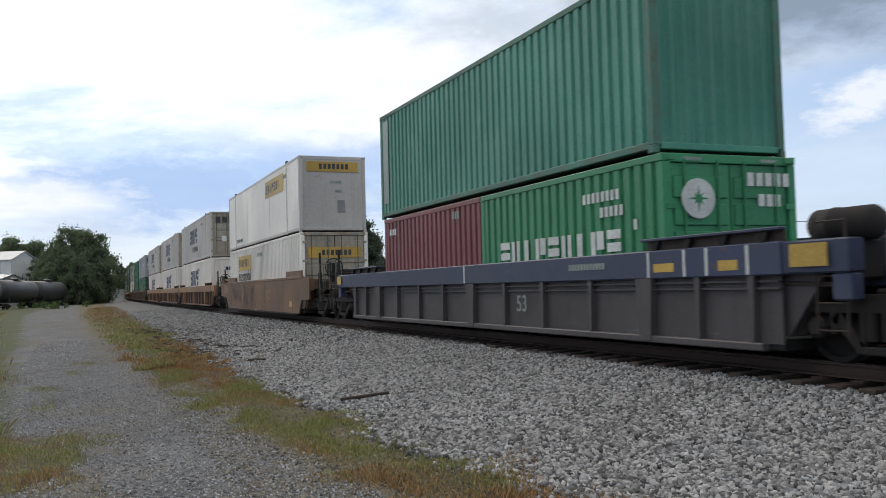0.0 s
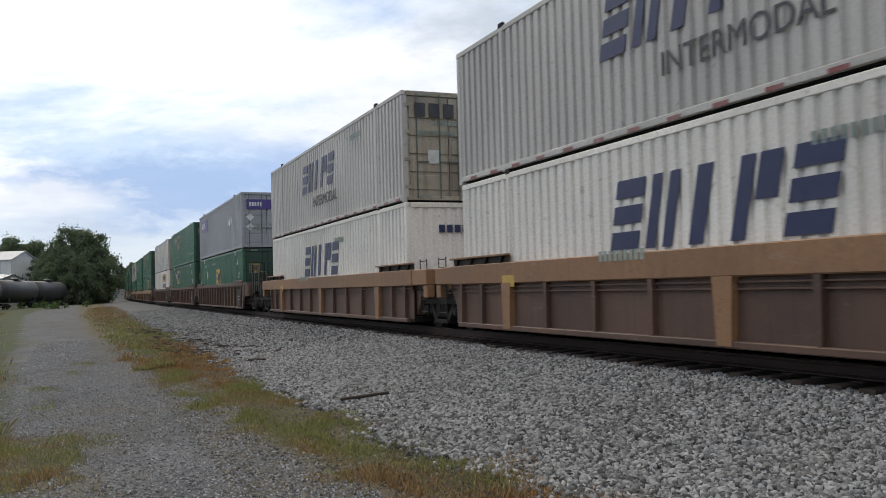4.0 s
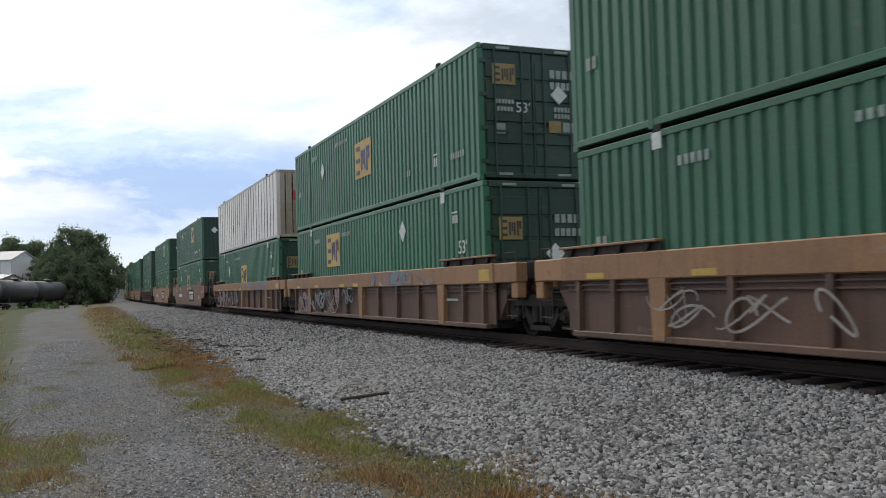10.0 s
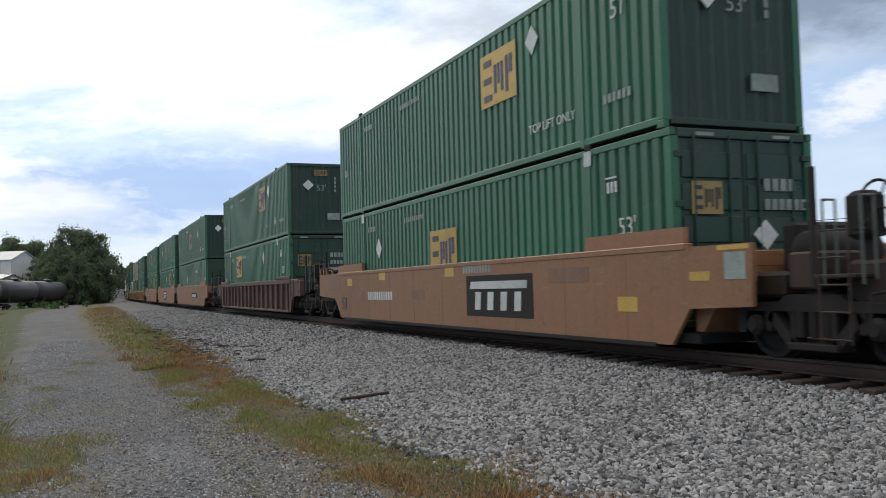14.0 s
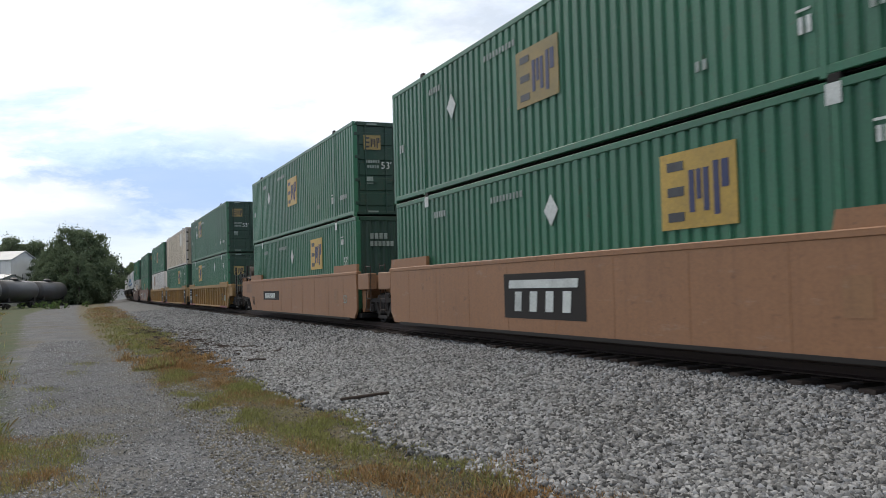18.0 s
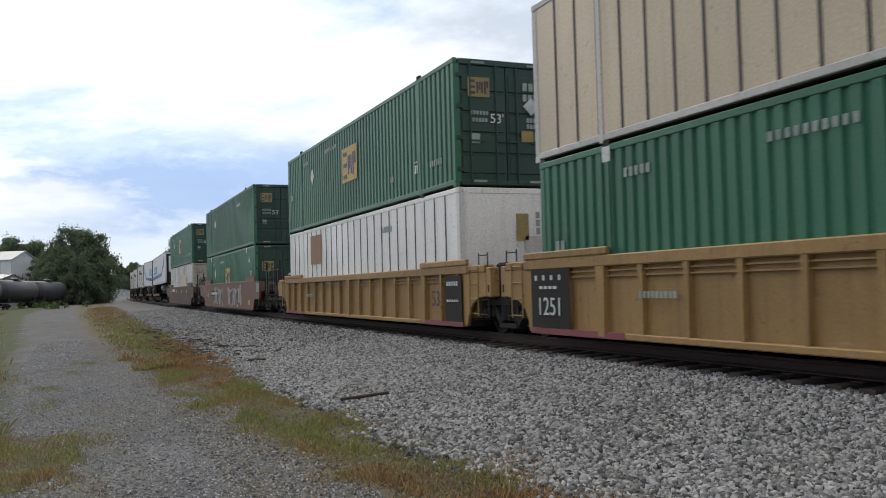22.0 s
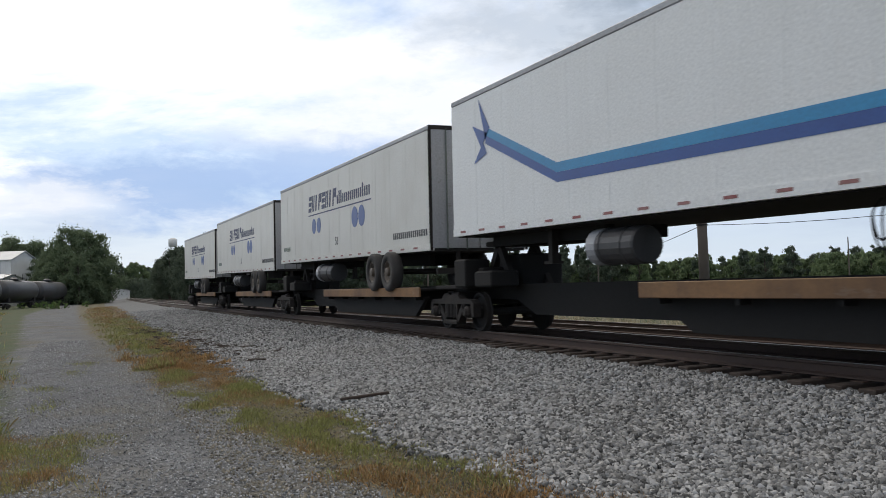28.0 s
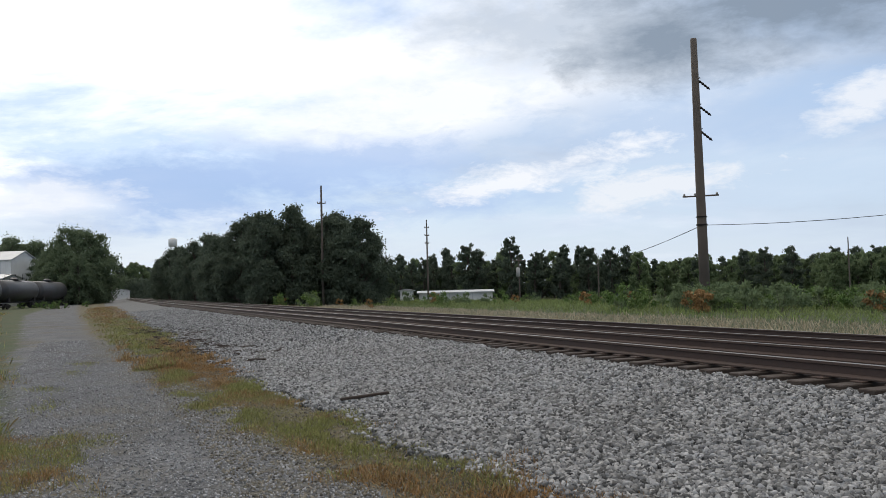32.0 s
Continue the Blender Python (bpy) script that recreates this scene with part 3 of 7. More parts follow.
# ---- tracks ----
def rail_profile():
    return [(-0.07, -0.17), (0.07, -0.17), (0.07, -0.155), (0.012, -0.13), (0.012, -0.045), (0.035, -0.035), (0.035, -0.004), (-0.035, -0.004), (-0.035, -0.035), (-0.012, -0.045), (-0.012, -0.13), (-0.07, -0.155)]


RX = [30.0] + [float(v) for v in np.linspace(20, -60, 21)] + [float(v) for v in np.linspace(-70, -420, 36)]


def railway(y0, z0, label, group):
    tr = thing("railway_track", label, "track", group=group, kind="structure")
    for side in (-0.755, 0.755):
        g = Geo()
        g.loft([[(x, y0 + bend(x) + side + a, z0 + b) for a, b in rail_profile()] for x in RX])
        r = part("rail", g.mesh("rail", m_rail), tr, "rusty steel rail")
        g = Geo()
        g.loft([[(x, y0 + bend(x) + side + a, z0 + b) for a, b in ((-0.033, -0.0035), (0.033, -0.0035), (0.026, 0.0), (-0.026, 0.0))] for x in RX])
        part("rail_head", g.mesh("rail_head", m_railtop), r, "worn bright running surface")
    g = Geo().box(-0.115, 0.115, -1.28, 1.28, -0.18, 0.0, 0.012)
    me = g.mesh("tie", m_wood)
    pl = Geo().box(-0.09, 0.09, -0.17, 0.17, 0, 0.018, 0.004).mesh("tie_plate", m_rail)
    x = -2.6
    k = 0
    while x > -95:
        t = part("tie", me, tr, "", pose(x, y0 + bend(x) + random.uniform(-0.09, 0.09), z0 - 0.195, 0, 0, random.uniform(-1.5, 1.5)))
        if x > -26:
            for s in (-0.755, 0.755):
                part("tie_plate", pl, t, "", pose(0, s, 0.0))
        x -= 0.52 + random.uniform(-0.02, 0.02)
    return tr


railway(TY, 0.05, "main line of rusty rails on dark wooden ties", "tracks")
railway(15.3, -0.27, "second line of rusty rails behind the main line", "tracks")

# ---- wagons and boxes ----
L53, NEAR, TALL, LIFT1, LIFT2 = 16.38, 1.245, 2.87, 0.32, 3.205


def wall_corr(length, z0, z1, pitch, depth, y, outer):
    """A folded sheet wall along x. outer: -1 faces the -y side."""
    n = max(2, int(round(length / pitch)))
    p = length / n
    pts = []
    for i in range(n):
        a = -length / 2 + i * p
        pts += [(a, 0.0), (a + p * 0.52, 0.0), (a + p * 0.60, depth), (a + p * 0.92, depth)]
    pts.append((length / 2, 0.0))
    g = Geo()
    vs = [(x, y - outer * d, z) for x, d in pts for z in (z0, z1)] + [(x, y - outer * (depth + 0.02), z) for x in (-length / 2, length / 2) for z in (z0, z1)]
    fs = [(2 * i, 2 * i + 2, 2 * i + 3, 2 * i + 1) for i in range(len(pts) - 1)]
    k = 2 * len(pts)
    fs.append((k, k + 1, k + 3, k + 2))
    g.add(vs, fs)
    return g


def wall_plate(length, z0, z1, y, outer, seam=0.0, rib=0.022):
    """A flat sheet wall."""
    g = Geo()
    a, b = sorted((y, y - outer * 0.04))
    g.box(-length / 2, length / 2, a, b, z0, z1)
    if seam:
        n = int(length / seam)
        for i in range(1, n):
            x = -length / 2 + i * length / n
            a, b = sorted((y, y + outer * 0.012))
            g.box(x - rib, x + rib, a, b, z0, z1)
    return g


def end_corr(z0, z1, x, wide, n=9):
    g = Geo()
    w = wide - 0.24
    p = w / n
    pts = []
    for i in range(n):
        a = -w / 2 + i * p
        pts += [(a, 0), (a + p * 0.3, 0), (a + p * 0.5, 0.04), (a + p * 0.8, 0.04)]
    pts.append((w / 2, 0))
    g.add([(x - d, y, z) for y, d in pts for z in (z0, z1)], [(2 * i, 2 * i + 2, 2 * i + 3, 2 * i + 1) for i in range(len(pts) - 1)])
    return g


KINDS = {
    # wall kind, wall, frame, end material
    "green": ("corr", m_green, m_green, m_shadegreen),
    "green2": ("corr", m_green2, m_green2, m_shadegreen),
    "greenplate": ("plate", m_green2, m_green2, m_shadegreen),
    "white": ("corr", m_white, m_white, m_white),
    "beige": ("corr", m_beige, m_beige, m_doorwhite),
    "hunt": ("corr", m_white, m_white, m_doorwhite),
    "smooth": ("smooth", m_white, m_beige, m_beige),
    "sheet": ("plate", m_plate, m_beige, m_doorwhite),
    "sheetpale": ("plate", m_plate, m_plate, m_plate),
    "tan": ("plate", m_tan, m_beige, m_doorwhite),
    "grey": ("corr", m_grey, m_grey, m_grey),
    "teal": ("corr", m_teal, m_tealrust, m_teal),
    "ever": ("corr", m_evgreen, m_evgreen, m_evgreen),
    "maroon": ("corr", m_red, m_red, m_red),
}


def container(kind, length, u, z, label, end="doors", group="stacked containers", marks=(), TALL=TALL):
    sort, wall, frame_m, end_m = KINDS[kind]
    HW = 1.295 if length > 14 else 1.219
    c = thing("shipping_container", label, "container", group=group)
    L, ends = length, kind + end
    big = length > 14
    key = (kind, length)
    z0, z1 = 0.17, TALL - 0.11
    pitch = 0.275 if length > 7 else 0.28
    for s in (-1, 1):
        if sort == "corr":
            me = cached(("wall", key, s), lambda: wall_corr(L - 0.3, z0, z1, pitch, 0.042, s * (HW - 0.012), s).mesh("side_wall", wall))
        elif sort == "plate":
            me = cached(("wall", key, s), lambda: wall_plate(L - 0.3, z0, z1, s * (HW - 0.014), s).mesh("side_wall", wall))
        else:
            me = cached(("wall", key, s), lambda: wall_plate(L - 0.3, z0, z1, s * (HW - 0.006), s).mesh("side_wall", wall))
        w = part("side_wall", me, c)
        if s < 0 and sort != "corr":
            step, rib, dark = (0.62, 0.026, m_bluegrey) if sort == "plate" else (5.0, 0.008, wall)
            n = int((L - 0.3) / step)
            yy = -(HW - (0.014 if sort == "plate" else 0.006))
            sm = cached(("vseam", sort, wall.name), lambda: Geo().box(-rib, rib, yy - 0.011, yy + 0.004, z0, z1).mesh("seam", dark if kind != "greenplate" else m_shadegreen))
            for i in range(1, n):
                part("seam", sm, w, "", pose(-(L - 0.3) / 2 + i * (L - 0.3) / n, 0, 0))
        y0, y1 = sorted((s * HW, s * (HW - 0.09)))
        part("bottom_rail", cached(("br", key, s), lambda: Geo().box(-L / 2 + 0.12, L / 2 - 0.12, y0, y1, 0.06, 0.17, 0.01).mesh("bottom_rail", frame_m)), c)
        part("top_rail", cached(("tr", key, s), lambda: Geo().box(-L / 2 + 0.12, L / 2 - 0.12, y0, y1, TALL - 0.11, TALL, 0.012).mesh("top_rail", frame_m)), c)
        for e in (-1, 1):
            x0, x1 = sorted((e * L / 2, e * (L / 2 - 0.15)))
            part("corner_post", cached(("cp", key, s, e), lambda: Geo().box(x0, x1, y0 if s < 0 else y0 - 0.05, y1 + 0.05 if s < 0 else y1, 0.115, TALL - 0.115, 0.012).mesh("corner_post", frame_m)), c)
            for zz in (0.0, TALL - 0.115):
                part("corner_casting", cached(("cc", key, s, e, zz, L, TALL), lambda: Geo().box(x0 - 0.004, x1 + 0.004, y0 - 0.004, y1 + 0.004, zz, zz + 0.115, 0.008).mesh("corner_casting", frame_m)), c)
            if big:
                x = e * 6.05
                yy0, yy1 = sorted((s * (HW + 0.006), s * (HW - 0.06)))
                part("lifting_post", cached(("lp", key, s, e), lambda: Geo().box(x - 0.06, x + 0.06, yy0, yy1, 0.02, TALL - 0.02, 0.01).mesh("lifting_post", frame_m)), c)
                part("lifting_casting", cached(("lc", key, s, e), lambda: Geo().box(x - 0.09, x + 0.09, yy0, yy1 + 0.004, TALL - 0.03, TALL + 0.075, 0.01).mesh("lifting_casting", m_dark)), c)
    part("roof", cached(("roof", key), lambda: Geo().box(-L / 2 + 0.1, L / 2 - 0.1, -HW + 0.085, HW - 0.085, TALL - 0.06, TALL - 0.012).mesh("roof", frame_m)), c)
    part("underframe", cached(("uf", L), lambda: Geo().box(-L / 2 + 0.1, L / 2 - 0.1, -HW + 0.085, HW - 0.085, 0.04, 0.15).mesh("underframe", m_black)), c)
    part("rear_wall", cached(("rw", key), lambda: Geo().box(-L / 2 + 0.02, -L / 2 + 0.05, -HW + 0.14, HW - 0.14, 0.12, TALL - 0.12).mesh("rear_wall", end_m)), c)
    xe = L / 2
    for zz, h in ((0.06, 0.10), (TALL - 0.13, 0.13)):
        part("end_rail", cached(("er", key, zz), lambda: Geo().box(xe - 0.12, xe - 0.01, -HW + 0.13, HW - 0.13, zz, zz + h, 0.01).mesh("end_rail", end_m)), c)
    rod_m = end_m if "green" in kind or kind == "ever" else m_rod
    if end == "doors":
        for m_, zs in ((m_markdim, (0.12, TALL - 0.10)),):
            for zz in zs:
                for yy in (-0.85, 0.55):
                    part("reflector_tape", cached(("tape", L, zz, yy), lambda: Geo().box(xe - 0.012, xe + 0.002, yy, yy + 0.32, zz, zz + 0.05).mesh("reflector_tape", m_)), c)
        for s in (-1, 1):
            y0, y1 = sorted((s * 0.012, s * (HW - 0.15)))

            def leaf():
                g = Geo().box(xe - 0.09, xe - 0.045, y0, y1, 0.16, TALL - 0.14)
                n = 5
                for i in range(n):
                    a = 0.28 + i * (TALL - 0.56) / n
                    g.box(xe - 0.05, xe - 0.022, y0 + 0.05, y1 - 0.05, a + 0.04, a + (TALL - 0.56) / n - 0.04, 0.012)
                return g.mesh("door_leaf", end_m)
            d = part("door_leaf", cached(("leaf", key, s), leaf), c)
            for f in (0.22, 0.78):
                y = s * (0.012 + f * (HW - 0.16))
                part("lock_rod", cached(("rod", s, f, L, TALL, end_m.name), lambda: Geo().rod((xe - 0.002, y, 0.1), (xe - 0.002, y, TALL - 0.08), 0.019, n=6).mesh("lock_rod", rod_m)), d, "painted lock rod" if rod_m is end_m else "galvanised lock rod")
                part("rod_handle", cached(("hnd", s, f, L, rod_m.name), lambda: Geo().box(xe - 0.004, xe + 0.02, min(y, y - s * 0.32), max(y, y - s * 0.32), 1.02, 1.06).mesh("rod_handle", rod_m)), d)
            for i in range(4):
                zh = 0.35 + i * 0.7
                part("hinge", cached(("hinge", key, s, i, L), lambda: Geo().box(xe - 0.03, xe + 0.012, s * (HW - 0.13) - 0.08, s * (HW - 0.13) + 0.08, zh, zh + 0.09, 0.006).mesh("hinge", end_m if kind != "tan" else m_dark)), d)
    elif sort == "corr":
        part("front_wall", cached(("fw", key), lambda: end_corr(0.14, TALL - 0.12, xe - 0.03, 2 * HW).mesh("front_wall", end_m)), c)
    else:
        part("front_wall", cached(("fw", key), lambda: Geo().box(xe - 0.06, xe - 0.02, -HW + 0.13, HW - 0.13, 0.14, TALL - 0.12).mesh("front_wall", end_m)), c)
    for mk in marks:
        mk(c, L, -HW)
    ride(c, u, z, 0.0, HW - NEAR)
    return c


# markings: each returns a function that puts them on a box
def emblem(x, z, wide=1.55, size=1.06, worn=False):
    """A yellow panel with dark letter-like bars."""
    def put(c, L, y):
        m = m_goldw if worn else m_gold
        p = part("logo_panel", cached(("emb", x, y, z, size, worn), lambda: blocks([(x, x + wide, z, z + size, 0)], y, 0.008).mesh("logo_panel", m)), c, "yellow square logo panel")
        ink = y - 0.008
        X, Z = (lambda f: x + f * wide), (lambda f: z + f * size)
        bar = lambda u0, u1, v0, v1, sl=0.0: (X(u0), X(u1), Z(v0), Z(v1), sl * wide)
        e = [bar(0.10, 0.33, 0.76, 0.88), bar(0.10, 0.33, 0.43, 0.55), bar(0.10, 0.33, 0.10, 0.22)]
        part("logo_mark", cached(("emb1", x, y, z, size), lambda: blocks(e, ink).mesh("logo_mark", m_ink)), p, "black logo bars")
        mp = [bar(0.40, 0.47, 0.20, 0.74), bar(0.50, 0.56, 0.36, 0.74), bar(0.59, 0.66, 0.20, 0.74), bar(0.72, 0.79, 0.14, 0.80), bar(0.82, 0.91, 0.46, 0.80)]
        part("logo_mark", cached(("emb2", x, y, z, size), lambda: blocks(mp, ink).mesh("logo_mark", m_navy)), p, "blue logo bars")
    return put


def diamond(x, z, s=0.24):
    def put(c, L, y):
        part("placard", cached(("dia", x, y, z, s), lambda: Geo().loft([[(x - s, q, z), (x, q, z - s * 1.15), (x + s, q, z), (x, q, z + s * 1.15)] for q in (y - 0.012, y)]).mesh("placard", m_mark)), c, "white diamond placard holder")
    return put


def end_diamond(y, z, s=0.22):
    def put(c, L, _):
        part("placard", cached(("edia", y, z, s, L), lambda: Geo().loft([[(q, y - s, z), (q, y, z - s), (q, y + s, z), (q, y, z + s)] for q in (L / 2 - 0.02, L / 2 + 0.014)]).mesh("placard", m_mark)), c, "white diamond placard holder")
    return put


def number_bars(x, z, n=8, w=0.085, h=0.16, gap=0.05, dim=False):
    """A row of small unreadable characters."""
    def put(c, L, y):
        me = m_markdim if dim else m_mark
        if h < 0.165:
            row = part("lettering", cached(("nb", x, y, z, n, w, h, dim), lambda: blocks([(x + i * (w + gap), x + i * (w + gap) + w, z, z + h, 0) for i in range(n)], y).mesh("lettering", me)), c)
            tagged(row, kind="stuff")
            return
        for i in range(n):
            part("character", cached(("nc", x, y, z, i, w, h, gap, dim), lambda: blocks([(x + i * (w + gap), x + i * (w + gap) + w, z, z + h, 0)], y).mesh("character", me)), c)
    return put


def end_bars(rows, dim=True):
    """Small unreadable rows on the front end: (y, z, n, h)."""
    def put(c, L, _):
        r = []
        for y, z, n, h in rows:
            r += [(y + i * h * 0.85, y + i * h * 0.85 + h * 0.6, z, z + h) for i in range(n)]
        part("lettering", cached(("eb", tuple(rows), L, dim), lambda: front_blocks(r, L / 2 - 0.02, 0.02).mesh("lettering", m_markdim if dim else m_mark)), c)
    return put


def end_panel(y0, y1, z0, z1, m, name="label_panel", label=""):
    def put(c, L, _):
        part(name, cached(("ep", y0, y1, z0, z1, m.name, L), lambda: front_blocks([(y0, y1, z0, z1)], L / 2 - 0.022, 0.026).mesh(name, m)), c, label)
    return put


def logo_panel(y0, y1, z0, z1, m):
    """A yellow end panel with dark bars."""
    def put(c, L, _):
        w, h, x = y1 - y0, z1 - z0, L / 2 - 0.022
        p = part("logo_panel", cached(("lp_", y0, y1, z0, z1, m.name, L), lambda: front_blocks([(y0, y1, z0, z1)], x, 0.026).mesh("logo_panel", m)), c, "worn yellow logo panel")
        bar = lambda a, b, q, r: (y0 + a * w, y0 + b * w, z0 + q * h, z0 + r * h)
        e = [bar(0.10, 0.33, 0.74, 0.86), bar(0.10, 0.33, 0.44, 0.55), bar(0.10, 0.33, 0.14, 0.26), bar(0.41, 0.48, 0.2, 0.76), bar(0.52, 0.58, 0.36, 0.76), bar(0.62, 0.69, 0.2, 0.76), bar(0.76, 0.83, 0.14, 0.82), bar(0.86, 0.94, 0.46, 0.82)]
        part("logo_mark", cached(("lpm", y0, y1, z0, z1, L), lambda: front_blocks(e, x + 0.026, 0.006).mesh("logo_mark", m_ink)), p, "black logo bars")
    return put


def side_panel(x0, x1, z0, z1, m, name="label_panel", label=""):
    def put(c, L, y):
        part(name, cached(("sp", x0, x1, y, z0, z1, m.name), lambda: blocks([(x0, x1, z0, z1, 0)], y, 0.005).mesh(name, m)), c, label)
    return put


def words(s, size, x, z, m=None):
    def put(c, L, y):
        side_text(s, size, m or m_mark, c, x, y, z)
    return put


def end_words(s, size, y, z, m=None):
    def put(c, L, _):
        end_text(s, size, m or m_mark, c, L / 2 - 0.004, y, z)
    return put


def letter_blocks(x, z, size, n, m, slant=0.25, gap=0.16, tops=True, key=""):
    """Big logo letters as plain slanted blocks, each with a notch."""
    def put(c, L, y):
        def make():
            r = []
            w = size * 0.72
            for i in range(n):
                a = x + i * (w + size * gap)
                s = slant * size
                k = i % 4
                t = 0.2
                seg = lambda u0, u1, v0, v1: r.append((a + u0 * w + slant * v0 * size, a + u1 * w + slant * v0 * size, z + v0 * size, z + v1 * size, slant * (v1 - v0) * size))
                if k == 1:
                    seg(0, 0.3, 0, 1)
                    seg(0.52, 0.82, 0, 1)
                elif k == 2:
                    seg(0.1, 0.5, 0, 1)
                elif k == 3:
                    seg(0, 0.34, 0, 1)
                    seg(0.44, 0.95, 0.46, 1)
                else:
                    for q in (0.0, 0.37, 0.74):
                        seg(0, 0.95, q, q + 0.26)
            return blocks(r, y).mesh("logo_block", m)
        part("logo_block", cached(("lb", x, y, z, size, n, m.name, slant, gap), make), c, "logo in plain blocks")
    return put


def emp_marks(x_logo, z_logo, x_dia, z_dia=1.8, worn=False, high=False, lift=False):
    r = [emblem(x_logo, z_logo, worn=worn), diamond(x_dia, z_dia), number_bars(-2.6, 2.35, 10, 0.08, 0.12, 0.06, True), number_bars(-7.7, 1.25, 2, 0.12, 0.2, 0.05, True), number_bars(-5.6, 2.3, 5, 0.09, 0.14, 0.05, True)]
    if high:
        r += [words("TOP LIFT ONLY", 0.23, 5.05, 0.56, m_mark)] if lift else [number_bars(5.72, 0.60, 2, 0.07, 0.2, 0.05), number_bars(5.70, 0.86, 1, 0.2, 0.03), number_bars(3.9, 0.6, 2, 0.09, 0.14, 0.05, True)]
        r += [number_bars(6.7, 0.62, 6, 0.08, 0.14, 0.05, True)]
    else:
        for q in (-6.05, 6.05):
            r.append(lambda c, L, y, q=q: side_panel(q - 0.11, q + 0.11, 2.60, 2.84, m_mark, "post_label", "white square label on the post")(c, L, y - 0.007))
        r += [words("53'", 0.40, 7.1, 1.42), number_bars(6.58, 2.1, 3, 0.065, 0.17, 0.04), number_bars(6.55, 2.32, 1, 0.3, 0.03)]
    return r


DOOR_MARKS = [logo_panel(-0.95, -0.42, 2.02, 2.46, m_goldw), end_bars([(0.42, 2.22, 4, 0.18), (0.42, 1.98, 6, 0.16), (0.5, 1.5, 5, 0.10), (0.5, 1.36, 5, 0.10), (-0.9, 1.62, 6, 0.09), (-0.85, 1.46, 5, 0.09)], True), end_words("53'", 0.3, -0.25, 1.45), end_diamond(0.62, 1.86, 0.2), end_panel(0.36, 0.66, 1.05, 1.3, m_goldw), end_panel(0.70, 1.02, 1.07, 1.28, m_markdim), end_panel(-0.88, -0.68, 0.98, 1.2, m_markdim)]
PLAIN_MARKS = [end_diamond(-0.45, 2.0, 0.22), end_words("53'", 0.34, 0.08, 1.78, m_markdim), end_panel(0.32, 0.82, 0.62, 0.88, m_markdim), logo_panel(-0.2, 0.34, 2.38, 2.62, m_goldw), end_bars([(0.62, 1.9, 1, 0.12), (0.62, 2.06, 1, 0.12), (0.62, 2.22, 1, 0.12), (0.62, 1.74, 1, 0.12)], True)]
LOW_DOORS = [logo_panel(-0.95, -0.42, 1.65, 2.12, m_goldw), end_bars([(0.36, 2.0, 4, 0.18), (0.36, 1.72, 6, 0.16)], True), end_diamond(0.35, 1.35, 0.22)]


def graffiti(x0, x1, z0, z1, seed, m=None, strokes=9, wide=0.035):
    """Loose sprayed loops and strokes, unreadable."""
    def put(c, L, y):
        def make():
            r = random.Random(seed)
            done = []
            for lay in range(strokes):
                g = Geo()
                yy = y - 0.004 - 0.003 * lay
                cx, cz = r.uniform(x0, x1), r.uniform(z0 + 0.15, z1 - 0.15)
                a, b = r.uniform(0.15, 0.55), r.uniform(0.12, (z1 - z0) * 0.48)
                f, ph, tw = r.uniform(0.6, 1.6), r.uniform(0, 6.3), r.uniform(-0.6, 0.9)
                w = wide * r.uniform(0.6, 1.6)
                pts = []
                for i in range(26):
                    t = i / 25 * 6.3 * f
                    px = cx + a * math.cos(t + ph) + tw * (i / 25 - 0.5)
                    pz = min(z1, max(z0, cz + b * math.sin(t * 1.3)))
                    pts.append((px, pz))
                vs = []
                for i, (p, q) in enumerate(pts):
                    (pa, qa), (pb, qb) = pts[max(0, i - 1)], pts[min(len(pts) - 1, i + 1)]
                    d = max(1e-3, math.hypot(pb - pa, qb - qa))
                    nx, nz = -(qb - qa) / d * w, (pb - pa) / d * w
                    vs += [(p - nx, yy - i * 0.0001, q - nz), (p + nx, yy - i * 0.0001, q + nz)]
                g.add(vs, [(2 * i, 2 * i + 2, 2 * i + 3, 2 * i + 1) for i in range(len(pts) - 1)])
                done.append(g.mesh("graffiti", m or m_markdim))
            return done
        for me in cached(("graf", x0, x1, y, z0, seed, (m or m_markdim).name), make):
            part("graffiti", me, c, "loose faded sprayed stroke")
    return put


def sprayed_letters(x0, x1, z0, z1, seed, n=5):
    """Fat sprayed shapes with a pale rim, unreadable."""
    def put(c, L, y):
        r = random.Random(seed)
        w = (x1 - x0) / n
        for i in range(n):
            cx, cz = x0 + (i + 0.5) * w, (z0 + z1) / 2 + r.uniform(-0.06, 0.06)
            ph, lean = r.uniform(0, 6.3), r.uniform(-0.1, 0.3)
            rad = [r.uniform(0.72, 1.1) for _ in range(4)]
            pts = []
            for q in range(22):
                a = 2 * math.pi * q / 22
                m = 0.80 + 0.20 * math.sin(3 * a + ph) * rad[0] + 0.10 * math.sin(5 * a + 2 * ph) * rad[1]
                px, pz = w * 0.62 * m * math.cos(a), (z1 - z0) * 0.5 * m * math.sin(a)
                pts.append((px + lean * pz, pz))
            for f, m, d in ((1.0, m_spray_o, 0.004 + 0.001 * (i % 2)), (0.84, m_spray_k if (i + seed) % 2 else m_spray_w, 0.007 + 0.001 * (i % 2))):
                g = Geo().loft([[(cx + p * f, y - d, min(z1 + 0.03, max(z0, cz + q * f))) for p, q in pts], [(cx + p * f, y - 0.001, min(z1 + 0.03, max(z0, cz + q * f))) for p, q in pts]])
                part("graffiti", g.mesh("graffiti", m), c, "fat sprayed graffiti shape")
    return put


